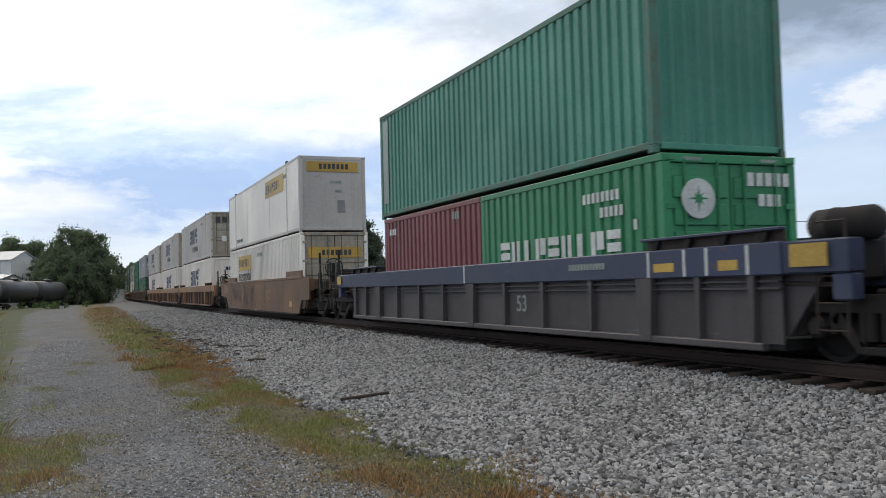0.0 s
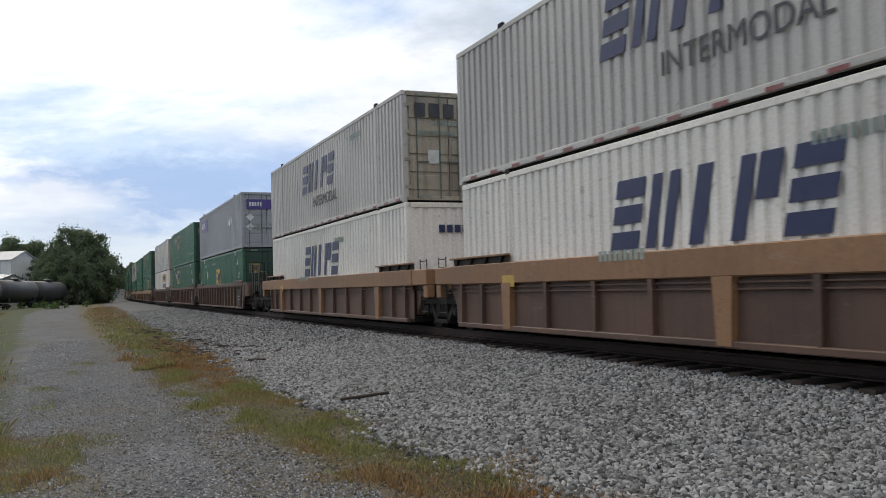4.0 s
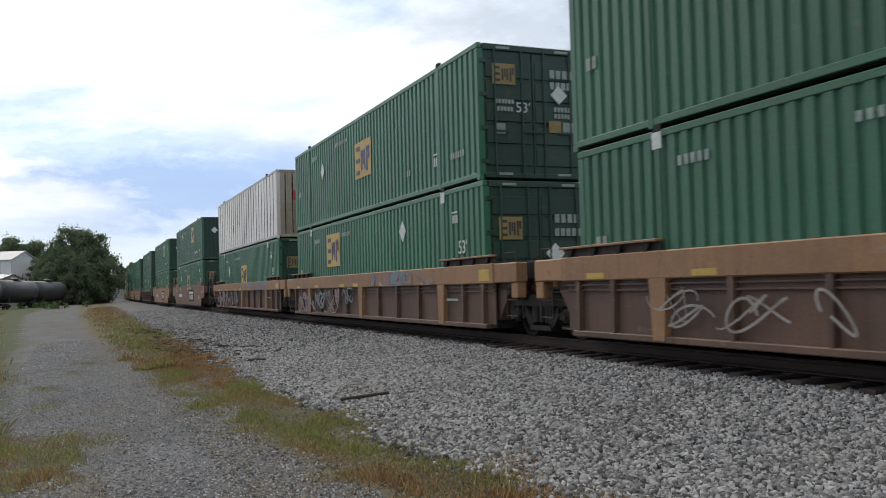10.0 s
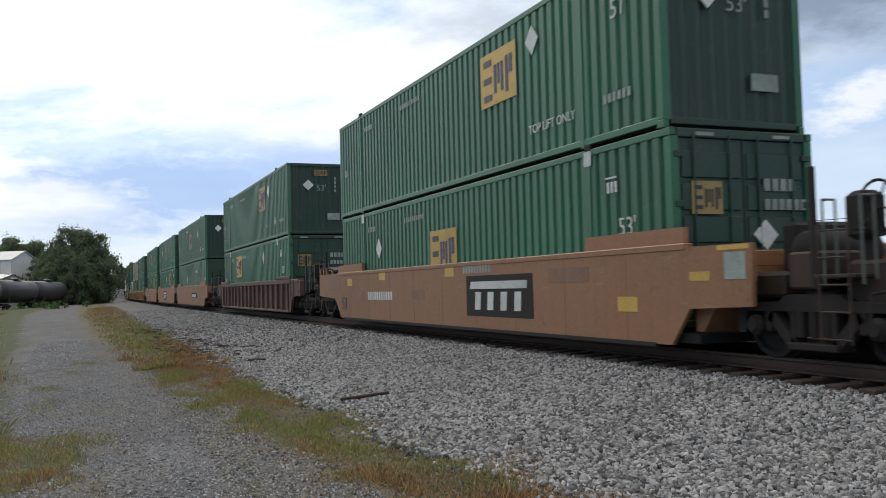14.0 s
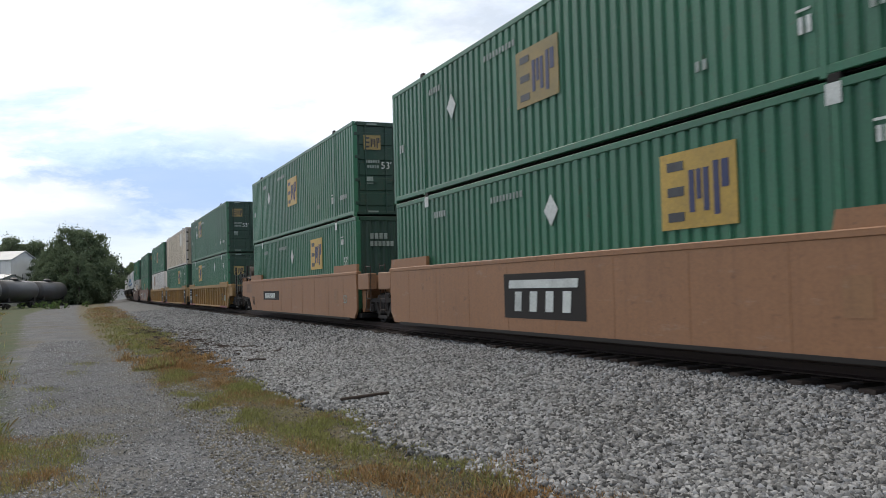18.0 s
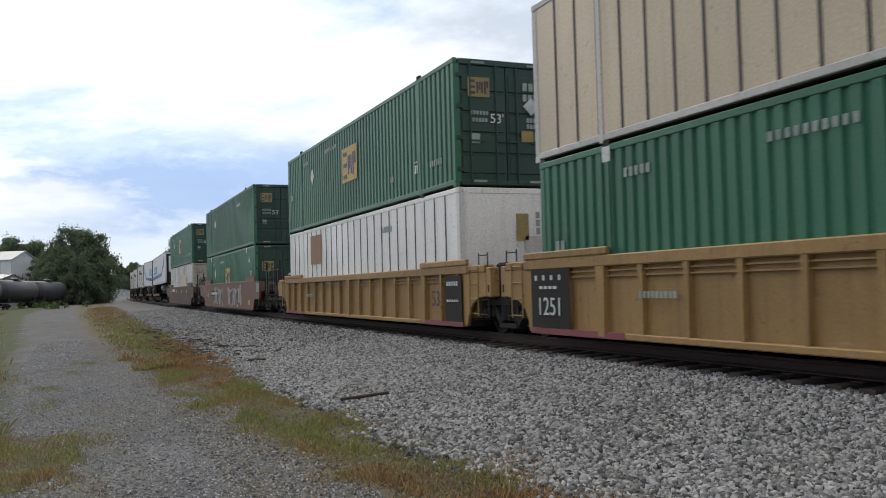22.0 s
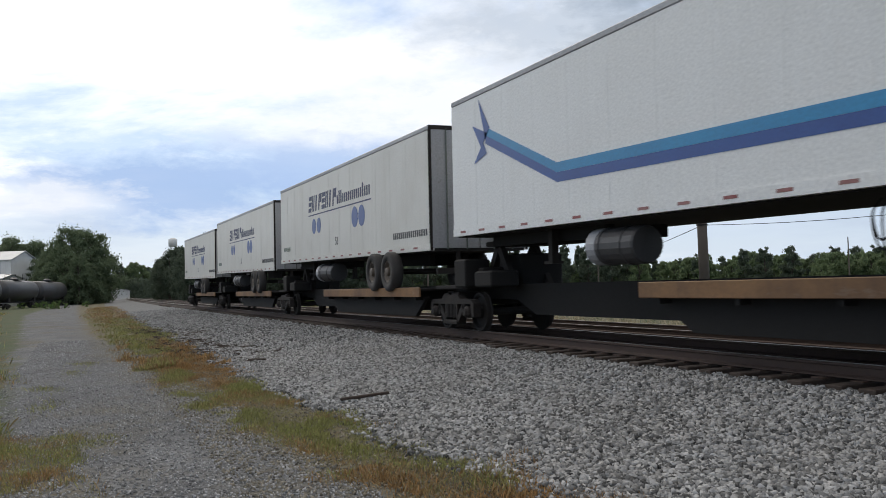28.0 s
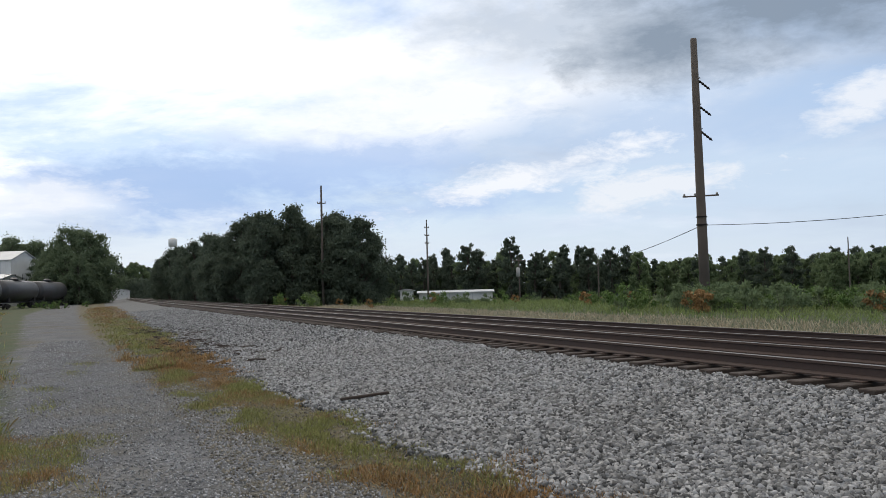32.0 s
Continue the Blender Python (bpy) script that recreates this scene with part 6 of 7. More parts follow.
def trailer(u, label, body_m, doors_first, marks, reefer=False, L=16.2, axles=(2.5, 3.78), drum=1.36):
    t = thing("semi_trailer", label, "trailer", group="trailers on spine cars")
    H, hw = 2.95, 1.28
    for s in (-1, 1):
        y0, y1 = sorted((s * hw, s * (hw - 0.05)))
        part("side_wall", cached(("tw", s, body_m.name), lambda: Geo().box(-L / 2, L / 2, y0, y1, 0.16, H - 0.12).mesh("side_wall", body_m)), t)
        part("top_rail", cached(("ttr", s), lambda: Geo().box(-L / 2, L / 2, *sorted((s * (hw + 0.012), s * (hw - 0.08))), H - 0.12, H, 0.02).mesh("top_rail", m_grey)), t)
        part("bottom_rail", cached(("tbr", s, body_m.name), lambda: Geo().box(-L / 2, L / 2, *sorted((s * (hw + 0.014), s * (hw - 0.1))), 0.0, 0.16).mesh("bottom_rail", body_m)), t)
        part("reflector_strip", cached(("tcs", s), lambda: (lambda g: [g.box(-L / 2 + 0.4 + i * 0.92, -L / 2 + 0.66 + i * 0.92, *sorted((s * (hw + 0.018), s * (hw + 0.01))), 0.06, 0.105) for i in range(17)] and g)(Geo()).mesh("reflector_strip", m_dash)), t, "faded red dashed reflector strip")
        part("rivet_seam", cached(("tse", s, body_m.name), lambda: (lambda g: [g.box(-L / 2 + i * 1.22 - 0.008, -L / 2 + i * 1.22 + 0.008, *sorted((s * (hw + 0.003), s * (hw - 0.02))), 0.16, H - 0.12) for i in range(1, 13)] and g)(Geo()).mesh("rivet_seam", body_m)), t)
    part("roof", cached("troof", lambda: Geo().box(-L / 2, L / 2, -hw + 0.08, hw - 0.08, H - 0.05, H - 0.005).mesh("roof", m_trailer)), t)
    part("floor", cached("tfloor", lambda: Geo().box(-L / 2, L / 2, -hw + 0.1, hw - 0.1, -0.02, 0.1).mesh("floor", m_black)), t)
    for e in (-1, 1):
        doors = (e > 0) == doors_first
        x0, x1 = sorted((e * (L / 2), e * (L / 2 - 0.05)))
        if doors:
            for s in (-1, 1):
                d = part("door_leaf", cached(("tdoor", e, s, body_m.name), lambda: Geo().box(x0 - 0.01 * (e < 0), x1 + 0.01 * (e > 0), *sorted((s * 0.01, s * (hw - 0.06))), 0.05, H - 0.1, 0.01).mesh("door_leaf", m_grey if not reefer else body_m)), t)
                for yy in (0.35, 0.85):
                    part("lock_rod", cached(("tlr", e, s, yy), lambda: Geo().rod((e * (L / 2 + 0.035), s * yy, 0.02), (e * (L / 2 + 0.035), s * yy, H - 0.08), 0.018, n=6).mesh("lock_rod", m_rod)), d)
            part("door_frame", cached(("tdf", e), lambda: Geo().box(x0, x1 + 0.012, -hw, -hw + 0.06, 0, H).box(x0, x1 + 0.012, hw - 0.06, hw, 0, H).box(x0, x1 + 0.012, -hw + 0.06, hw - 0.06, H - 0.1, H).mesh("door_frame", m_dark)), t)
            part("bumper", cached(("tbump", e), lambda: Geo().box(*sorted((e * (L / 2 - 0.12), e * (L / 2 - 0.02))), -1.1, 1.1, -0.55, -0.42).box(*sorted((e * (L / 2 - 0.1), e * (L / 2 - 0.04))), -0.6, -0.5, -0.45, 0.0).box(*sorted((e * (L / 2 - 0.1), e * (L / 2 - 0.04))), 0.5, 0.6, -0.45, 0.0).mesh("bumper", m_dark)), t)
        else:
            part("nose_wall", cached(("tnose", e, body_m.name), lambda: Geo().box(x0, x1, -hw + 0.05, hw - 0.05, 0.0, H - 0.1).mesh("nose_wall", body_m)), t)
    e = 1 if doors_first else -1
    for x in axles:
        for y in (-1.22, 0.92):
            dual_wheel(t, e * (L / 2 - x), y if y < 0 else y)
        part("axle", cached(("tax", e, x), lambda: Geo().rod((e * (L / 2 - x), -1.1, -0.47), (e * (L / 2 - x), 1.1, -0.47), 0.07, n=8).mesh("axle", m_dark)), t)
    part("bogie_frame", cached(("tbf", e), lambda: Geo().box(*sorted((e * (L / 2 - 1.9), e * (L / 2 - 5.0))), -0.55, -0.4, -0.32, -0.02).box(*sorted((e * (L / 2 - 1.9), e * (L / 2 - 5.0))), 0.4, 0.55, -0.32, -0.02).mesh("bogie_frame", m_black)), t)
    def legs():
        g = Geo()
        for y in (-0.75, 0.75):
            g.box(e * -(L / 2 - 3.4) - 0.07, e * -(L / 2 - 3.4) + 0.07, y - 0.07, y + 0.07, -0.62, -0.02)
            g.box(e * -(L / 2 - 3.4) - 0.15, e * -(L / 2 - 3.4) + 0.15, y - 0.12, y + 0.12, -0.66, -0.61)
        g.rod((e * -(L / 2 - 3.4), -0.75, -0.25), (e * -(L / 2 - 3.4), 0.75, -0.25), 0.03)
        return g.mesh("landing_leg", m_dark)
    part("landing_gear", cached(("tlg", e), legs), t)
    def barrel():
        prof = [(0, 0.06), (0.02, 0.28), (0.06, 0.30)]
        for q in (0.26, 0.70):
            prof += [(drum * q, 0.30), (drum * q + 0.01, 0.315), (drum * q + 0.07, 0.315), (drum * q + 0.08, 0.30)]
        return Geo().lathe((e * -(L / 2 - 5.2), -0.92, -0.42), (e, 0, 0), prof + [(drum - 0.06, 0.30), (drum - 0.02, 0.28), (drum, 0.06)], 20).mesh("fuel_tank", m_tank)
    part("fuel_tank", cached(("tft", e, drum), barrel), t, "scuffed dark cylinder tank")
    part("underframe_rail", cached(("tufr", e), lambda: Geo().box(*sorted((e * -(L / 2 - 0.6), e * -(L / 2 - 5.0))), -0.62, -0.48, -0.24, -0.02).box(*sorted((e * -(L / 2 - 0.6), e * -(L / 2 - 5.0))), 0.48, 0.62, -0.24, -0.02).mesh("underframe_rail", m_black)), t)
    part("tank_band", cached(("tbn", e), lambda: Geo().lathe((e * -(L / 2 - 5.2), -0.92, -0.42), (e, 0, 0), [(0.03, 0.29), (0.05, 0.306), (0.30, 0.306), (0.32, 0.29)], 20).mesh("tank_band", m_grey)), t, "pale grey end of the tank")
    part("tank_cap", cached(("ttc", e), lambda: Geo().lathe((e * -(L / 2 - 5.2), -0.92, -0.42), (-e, 0, 0), [(0.0, 0.26), (0.02, 0.26), (0.03, 0.2), (0.05, 0.08)], 18).mesh("tank_cap", m_grey)), t, "pale grey tank end")
    def hose():
        g = Geo()
        for o, w, h in ((0.0, 0.16, 0.24), (0.22, 0.20, 0.30), (0.45, 0.10, 0.36)):
            pts = [Vector((e * 2.3 + o + w * math.sin(a), -0.5 - o, -0.04 - h + h * math.cos(a) + 0.03 * math.sin(3 * a))) for a in np.linspace(0.25, 6.0, 19)]
            for p, q in zip(pts, pts[1:]):
                g.rod(p, q, 0.014, n=5)
        return g.mesh("air_hose", m_black)
    part("air_hose", cached(("those", e), hose), t, "loose dangling black air hoses")
    if reefer:
        part("cooling_unit", cached("reef", lambda: Geo().box(L / 2, L / 2 + 0.42, -0.95, 0.95, 1.0, 2.55, 0.06).mesh("cooling_unit", m_trailer)), t, "white cooling unit with a black grille")
        part("grille", cached("reefg", lambda: Geo().box(L / 2 + 0.41, L / 2 + 0.44, -0.75, 0.75, 1.75, 2.45, 0.012).mesh("grille", m_black)), t)
        part("nose_frame", cached("reefn", lambda: Geo().box(L / 2, L / 2 + 0.05, -1.15, 1.15, 0.05, 2.75).mesh("nose_frame", m_dark)), t)
    for mk in marks:
        mk(t, L, -hw)
    return ride(t, u, TZ, 0.8 if doors_first else -0.5)


def stripe(flip):
    """A blue band that runs along the side and kinks up to a bird emblem at one end."""
    def put(t, L, y):
        f = -1 if flip else 1
        def band(lo, hi, m):
            g = Geo()
            line = [(f * 8.0, 0.72), (f * -3.6, 0.88), (f * -6.4, 1.95)]
            for (a, b), (c, d) in zip(line, line[1:]):
                q = [(a, b + lo), (c, d + lo), (c, d + hi), (a, b + hi)]
                g.loft([[(p, y - 0.006, z) for p, z in q], [(p, y, z) for p, z in q]])
            return g.mesh("stripe", m)
        part("stripe", cached(("st1", flip), lambda: band(0.02, 0.19, m_stripe)), t, "blue stripe")
        part("stripe", cached(("st2", flip), lambda: band(-0.15, 0.018, m_stripe2)), t, "dark blue stripe")
        def bird():
            g = Geo()
            for q in ([(-6.3, 2.0), (-7.0, 2.25), (-6.6, 1.75)], [(-6.4, 1.9), (-6.7, 2.75), (-6.2, 2.1)], [(-6.5, 1.85), (-6.95, 1.45), (-6.35, 1.6)]):
                g.loft([[(f * p, y - 0.012, z) for p, z in q], [(f * p, y - 0.0062, z) for p, z in q]])
            return g.mesh("bird_emblem", m_stripe2)
        part("bird_emblem", cached(("bird", flip), bird), t, "dark bird-shaped emblem")
    return put


def discs(t, L, y):
    for x, r in ((-2.76, 0.26), (-2.1, 0.26), (2.1, 0.31), (2.78, 0.31)):
        part("logo_disc", cached(("ad", x), lambda: Geo().lathe((x, y, 1.2), (0, -1, 0), [(0, r), (0.007, r), (0.007, r * 0.9)], 26).mesh("logo_disc", m_stripe2)), t, "round navy logo disc")


ship = [letter_blocks(-3.5, 1.72, 0.55, 8, m_navy, 0.2, 0.1), number_bars(-0.8, 1.75, 11, 0.2, 0.42, 0.08), discs, side_panel(-3.5, 3.7, 1.58, 1.62, m_navy, "underline"), words("53", 0.36, 0.1, 0.45, m_ink), number_bars(4.2, 0.42, 16, 0.1, 0.22, 0.07, True), number_bars(-7.6, 0.45, 9, 0.08, 0.16, 0.05, True)]
ship[1] = lambda t, L, y: part("lettering", cached("shipn", lambda: blocks([(0.2 + i * 0.205, 0.32 + i * 0.205, 1.74, 2.02 + (0.12 if i in (1, 2, 13) else 0), 0) for i in range(17)], y).mesh("lettering", m_navy)), t)
ship[5] = lambda t, L, y: part("lettering", cached("shipw", lambda: blocks([(5.5 + i * 0.145, 5.59 + i * 0.145, 0.36, 0.52, 0) for i in range(17)], y).mesh("lettering", m_ink)), t)
mart = [stripe(False), letter_blocks(3.4, 1.2, 0.78, 6, m_stripe, 0.22, 0.07), words("INTERMODAL", 0.42, 5.0, 0.63, m_ink)]
mart2 = [stripe(True), letter_blocks(-6.2, 1.15, 0.78, 6, m_stripe, 0.22, 0.07)]
trailer(-501.2, "white refrigerated trailer with a blue stripe, nose first", m_trailer, False, mart2 + [lambda t, L, y: part("logo_block", cached("mnose", lambda: front_blocks([(-0.6 + i * 0.2, -0.47 + i * 0.2, 1.25, 1.5) for i in range(6)], L / 2 + 0.425, 0.008).mesh("logo_block", m_ink)), t)], True)
trailer(-519.1, "white trailer with a blue stripe and block logo, doors first", m_trailer, True, mart + [lambda t, L, y: part("logo_block", cached("mdoor", lambda: front_blocks([(-0.8 + i * 0.26, -0.62 + i * 0.26, 1.35, 1.75) for i in range(6)], L / 2 + 0.04).mesh("logo_block", m_stripe2)), t), lambda t, L, y: part("stripe", cached("mdst", lambda: front_blocks([(-1.2, 1.2, 0.95, 1.2)], L / 2 + 0.012).mesh("stripe", m_stripe)), t)])
for u in (-536.7, -554.3, -571.5):
    trailer(u, "aged white trailer with navy discs and block logo, doors first", m_trailer2, True, ship, axles=(3.3, 4.5) if u < -570 else (2.5, 3.78), drum=2.0)


def spine_car(u, half, label, front_truck, rear_truck, hitch, scrawl=0):
    """A thin centre beam with wheel decks and a hitch stand."""
    c = thing("spine_car", label, "rail car", group="spine cars of the train")
    part("centre_beam", cached(("beam", half), lambda: Geo().prism([(-half, 1.05), (-half, 0.75), (-half + 1.8, 0.72), (-half + 2.6, 0.42), (half - 2.6, 0.42), (half - 1.8, 0.72), (half, 0.75), (half, 1.05)], -0.34, 0.34).mesh("centre_beam", m_black)), c)
    e = hitch
    deck0, deck1 = sorted((-e * 7.5, e * 1.3))
    for s in (-1, 1):
        part("wheel_deck", cached(("deck", half, s, e), lambda: Geo().box(deck0, deck1, *sorted((s * 0.45, s * 1.34)), 0.95, 1.0).mesh("wheel_deck", m_dark)), c)
        part("deck_edge", cached(("dedge", half, s, e), lambda: Geo().box(deck0, deck1, *sorted((s * 1.34, s * 1.39)), 0.80, 1.03, 0.01).mesh("deck_edge", m_deck)), c, "rust-stained tan deck edge")
        bx = deck0 + 0.4
        while bx < deck1:
            part("brace", cached(("brace", s), lambda: Geo().box(-0.04, 0.04, *sorted((s * 0.3, s * 1.34)), 0.72, 0.95).mesh("brace", m_black)), c, "", pose(bx, 0, 0))
            bx += 1.6
    # Black sheet added for the dark void below the wheel deck.
    part("side_skirt", cached(("skirt", half, e), lambda: Geo().prism([(deck0 + 0.9, 0.32), (deck1 - 0.9, 0.32), (deck1 - 0.1, 0.8), (deck0 + 0.1, 0.8)], -1.15, -1.05).mesh("side_skirt", m_black)), c)
    hx = e * (half - 1.2)
    def stand():
        g = Geo()
        for y in (-0.42, 0.42):
            g.loft([[(hx - 0.75, y - 0.06, 1.0), (hx - 0.55, y - 0.06, 1.0), (hx - 0.55, y + 0.06, 1.0), (hx - 0.75, y + 0.06, 1.0)], [(hx - 0.1, y - 0.06, 1.9), (hx + 0.1, y - 0.06, 1.9), (hx + 0.1, y + 0.06, 1.9), (hx - 0.1, y + 0.06, 1.9)]])
            g.loft([[(hx + 0.55, y - 0.06, 1.0), (hx + 0.75, y - 0.06, 1.0), (hx + 0.75, y + 0.06, 1.0), (hx + 0.55, y + 0.06, 1.0)], [(hx - 0.1, y - 0.06, 1.9), (hx + 0.1, y - 0.06, 1.9), (hx + 0.1, y + 0.06, 1.9), (hx - 0.1, y + 0.06, 1.9)]])
        g.box(hx - 0.45, hx + 0.45, -0.55, 0.55, 1.88, 1.99, 0.02)
        g.box(hx - 0.12, hx + 0.12, -0.9, 0.9, 1.3, 1.42, 0.02)
        return g.mesh("hitch_stand", m_dark)
    part("hitch_stand", cached(("hitch", half, e), stand), c, "dark steel hitch stand")
    for a, b, y0, y1, z0, z1 in ((-1.0, -0.2, -1.15, -0.5, 1.0, 1.34), (0.15, 0.75, -1.2, -0.6, 1.0, 1.62), (-0.55, 0.5, -0.2, 0.8, 1.0, 1.7)):
        part("hitch_gear", cached(("hgear", half, e, a), lambda: Geo().box(*sorted((hx + e * a, hx + e * b)), y0, y1, z0, z1, 0.04).mesh("hitch_gear", m_black)), c, "black hitch gear beside the stand")
    if scrawl:
        graffiti(-half + 2.9, -1.9, 0.48, 0.84, scrawl, m_spray_w, 9, 0.011)(c, 2 * half, -0.345)
    for x in (front_truck, rear_truck):
        if x:
            bogie(c, x)
            part("truck_platform", cached(("tplat", x), lambda: Geo().box(x - 0.9, x + 0.9, -1.1, 1.1, 0.98, 1.06, 0.01).mesh("truck_platform", m_dark)), c)
    return ride(c, u)


spine_car(-501.0, 9.2, "dark spine car with a tan wheel deck", 8.9, -9.2, 1)
for u, h in ((-519.1, 8.9), (-536.75, 8.75), (-554.2, 8.75), (-570.6, 7.9)):
    spine_car(u, h, "dark spine car with a rust-stained tan wheel deck", None, -h + (0.4 if u < -570 else 0.0), -1, 91 if u == -554.2 else 0)

# ---- trees and weeds ----
LEAF_V = [(-0.5, 0, 0), (0.0, -0.28, 0.08), (0.5, 0, 0), (0.0, 0.28, 0.08)]
LEAF_F = [(0, 1, 2, 3)]


def crown_mesh(seed, lobes, leaves, size, material, height, width, low=0.04):
    """Leaf clumps on the ends of limbs; each clump is a loose cloud with a few stray sprays."""
    r = np.random.default_rng(seed)
    cs = []
    for i in range(lobes):
        f = ((i + r.uniform(0, 1)) / lobes) ** 0.9
        a = r.uniform(0, 6.28)
        rad = width * (0.72 * math.sin(math.pi * min(0.90, 0.25 + 0.63 * f)) * r.uniform(0.1, 1.0) ** 0.6)
        cs.append((math.cos(a) * rad, math.sin(a) * rad, height * (low + (0.95 - low) * f), width * r.uniform(0.11, 0.26) * (1.12 - 0.38 * f)))
    cs = np.array(cs)
    share = cs[:, 3] ** 2
    k = r.choice(lobes, leaves, p=share / share.sum())
    d = r.normal(size=(leaves, 3))
    stray = np.where(r.uniform(0, 1, leaves) < 0.04, 1.3, 1.0)
    p = cs[k, :3] + d * (cs[k, 3] * 0.52 * stray)[:, None] * np.array([1, 1, 0.8])
    p[:, 2] = np.maximum(p[:, 2], 0.05)
    return scatter_mesh("crown", LEAF_V, LEAF_F, p, r.uniform(size * 0.5, size * 1.3, leaves), r.uniform(0, 6.3, (leaves, 3)), material), cs


def tree_proto(seed, height, width, leaves, size, material, label, name="tree", lobes=30):
    t = thing(name, label, "tree", group="trees beyond the tracks")
    me, cs = crown_mesh(seed, lobes, leaves, size, material, height, width)
    g = Geo()
    tip = height * 0.8
    r0 = height * 0.018
    zs = np.linspace(-0.5, tip, 7)
    rnd = random.Random(seed)
    ring = lambda z, r, ox, oy: [(ox + math.cos(a) * r, oy + math.sin(a) * r, z) for a in np.linspace(0, 2 * math.pi, 8, endpoint=False)]
    g.loft([ring(z, r0 * (1.15 - 0.85 * i / 6), 0.05 * i * math.sin(seed + i), 0.05 * i * math.cos(seed + i)) for i, z in enumerate(zs)])
    part("trunk", g.mesh("trunk", m_bark), t)
    g = Geo()
    for c in cs[::2]:
        g.rod((0, 0, max(0.5, c[2] - height * 0.2)), c[:3], r0 * 0.4, r0 * 0.12, 5)
    part("limb", g.mesh("limb", m_bark), t)
    part("crown", me, t)
    return t


def away(px_dir, dist):
    """A spot at a distance on the bearing given by (x, y)."""
    v = Vector((px_dir[0], px_dir[1], 0)).normalized() * dist
    return v.x, v.y


def bearing(px, py=520.0):
    """The direction on the ground of a column of the view."""
    d = VIEW.to_3x3() @ Vector(((px - 784) / 1548.0, -(py - 441) / 1548.0, -1.0))
    return d.x, d.y


def stand(proto, px, dist, scale=1.0, turn=None, sink=0.0):
    x, y = away(bearing(px), dist)
    t = copy_thing(proto, pose(x, y, ground_height(x, y) - sink, 0, 0, random.uniform(0, 360) if turn is None else turn))
    t.scale = (scale, scale, scale * random.uniform(0.92, 1.08))
    return t


P_A = tree_proto(3, 11.2, 4.2, 15000, 0.34, m_leafd, "tall dark leafy tree at the edge of the wood", lobes=60)
P_B = tree_proto(8, 10.3, 4.8, 15000, 0.34, m_leafd, "broad dark leafy tree at the edge of the wood", lobes=56)
P_C = tree_proto(15, 9.8, 3.4, 7000, 0.46, m_leaf, "leafy green tree in the far wood line", lobes=40)
P_D = tree_proto(21, 10.8, 3.0, 7000, 0.46, m_leafd, "dark green tree in the far wood line", lobes=44)
P_E = tree_proto(33, 10.5, 4.4, 13000, 0.32, m_leafl, "tall leafy green tree beyond the siding", lobes=52)
P_F = tree_proto(41, 10.0, 4.8, 10000, 0.32, m_leafl, "broad leafy tree with open branches beyond the siding", lobes=36)
for proto, px, d in ((P_E, 128, 183), (P_F, 160, 192), (P_A, 470, 105), (P_B, 560, 108), (P_C, 900, 200), (P_D, 1000, 205)):
    x, y = away(bearing(px), d)
    proto.matrix_world = pose(x, y, ground_height(x, y), 0, 0, px)

# dense clump beside the line
for px, d, s, p in ((345, 150, 0.95, P_B), (372, 140, 1.0, P_A), (400, 122, 1.0, P_B), (425, 112, 1.02, P_A), (450, 110, 1.08, P_A), (495, 108, 1.0, P_B), (520, 106, 1.08, P_A), (545, 112, 1.0, P_A), (590, 106, 1.1, P_A), (615, 105, 1.05, P_B), (640, 104, 1.0, P_A), (652, 109, 0.95, P_B), (430, 120, 1.05, P_B), (480, 118, 1.0, P_A), (540, 118, 1.1, P_B), (600, 116, 1.08, P_A), (318, 190, 1.0, P_A), (300, 200, 1.05, P_B), (335, 175, 1.0, P_B), (285, 215, 0.9, P_A), (355, 160, 0.95, P_A), (385, 130, 0.9, P_B)):
    stand(p, px, d, s * 0.95)
# far wood line
for i in range(74):
    px = 660 + i * 13.2 + random.uniform(-6, 6)
    dist = 215 - (px - 660) * 0.045 + random.uniform(-12, 14)
    big = 1.16 if 790 < px < 850 or 880 < px < 930 else (0.98 if px < 1150 else 0.80)
    stand((P_C, P_C, P_D)[i % 3] if px > 1120 else (P_C, P_D, P_D)[i % 3], px, dist, big * random.uniform(0.85, 1.1))
for i in range(14):
    stand(P_C, 1455 + i * 11, 150 + random.uniform(-10, 10), random.uniform(0.58, 0.76))
# beyond the curve
for i in range(12):
    stand((P_C, P_D)[i % 2], 205 + i * 8, 330 + random.uniform(-20, 30), random.uniform(1.0, 1.25))
# wood on the other side of the road
for px, d, s, p in ((68, 200, 0.95, P_F), (88, 195, 1.05, P_E), (106, 188, 1.2, P_E), (126, 182, 1.36, P_E), (145, 180, 1.42, P_E), (160, 184, 1.34, P_F), (176, 188, 1.30, P_F), (118, 176, 0.95, P_E), (140, 172, 0.85, P_E), (158, 174, 0.8, P_E), (98, 178, 0.8, P_E), (78, 190, 0.8, P_E)):
    stand(p, px, d, s)
for i in range(12):
    stand((P_E, P_F, P_F)[i % 3], -60 + i * 12.5, 260 + random.uniform(-15, 15), random.uniform(1.45, 1.68))


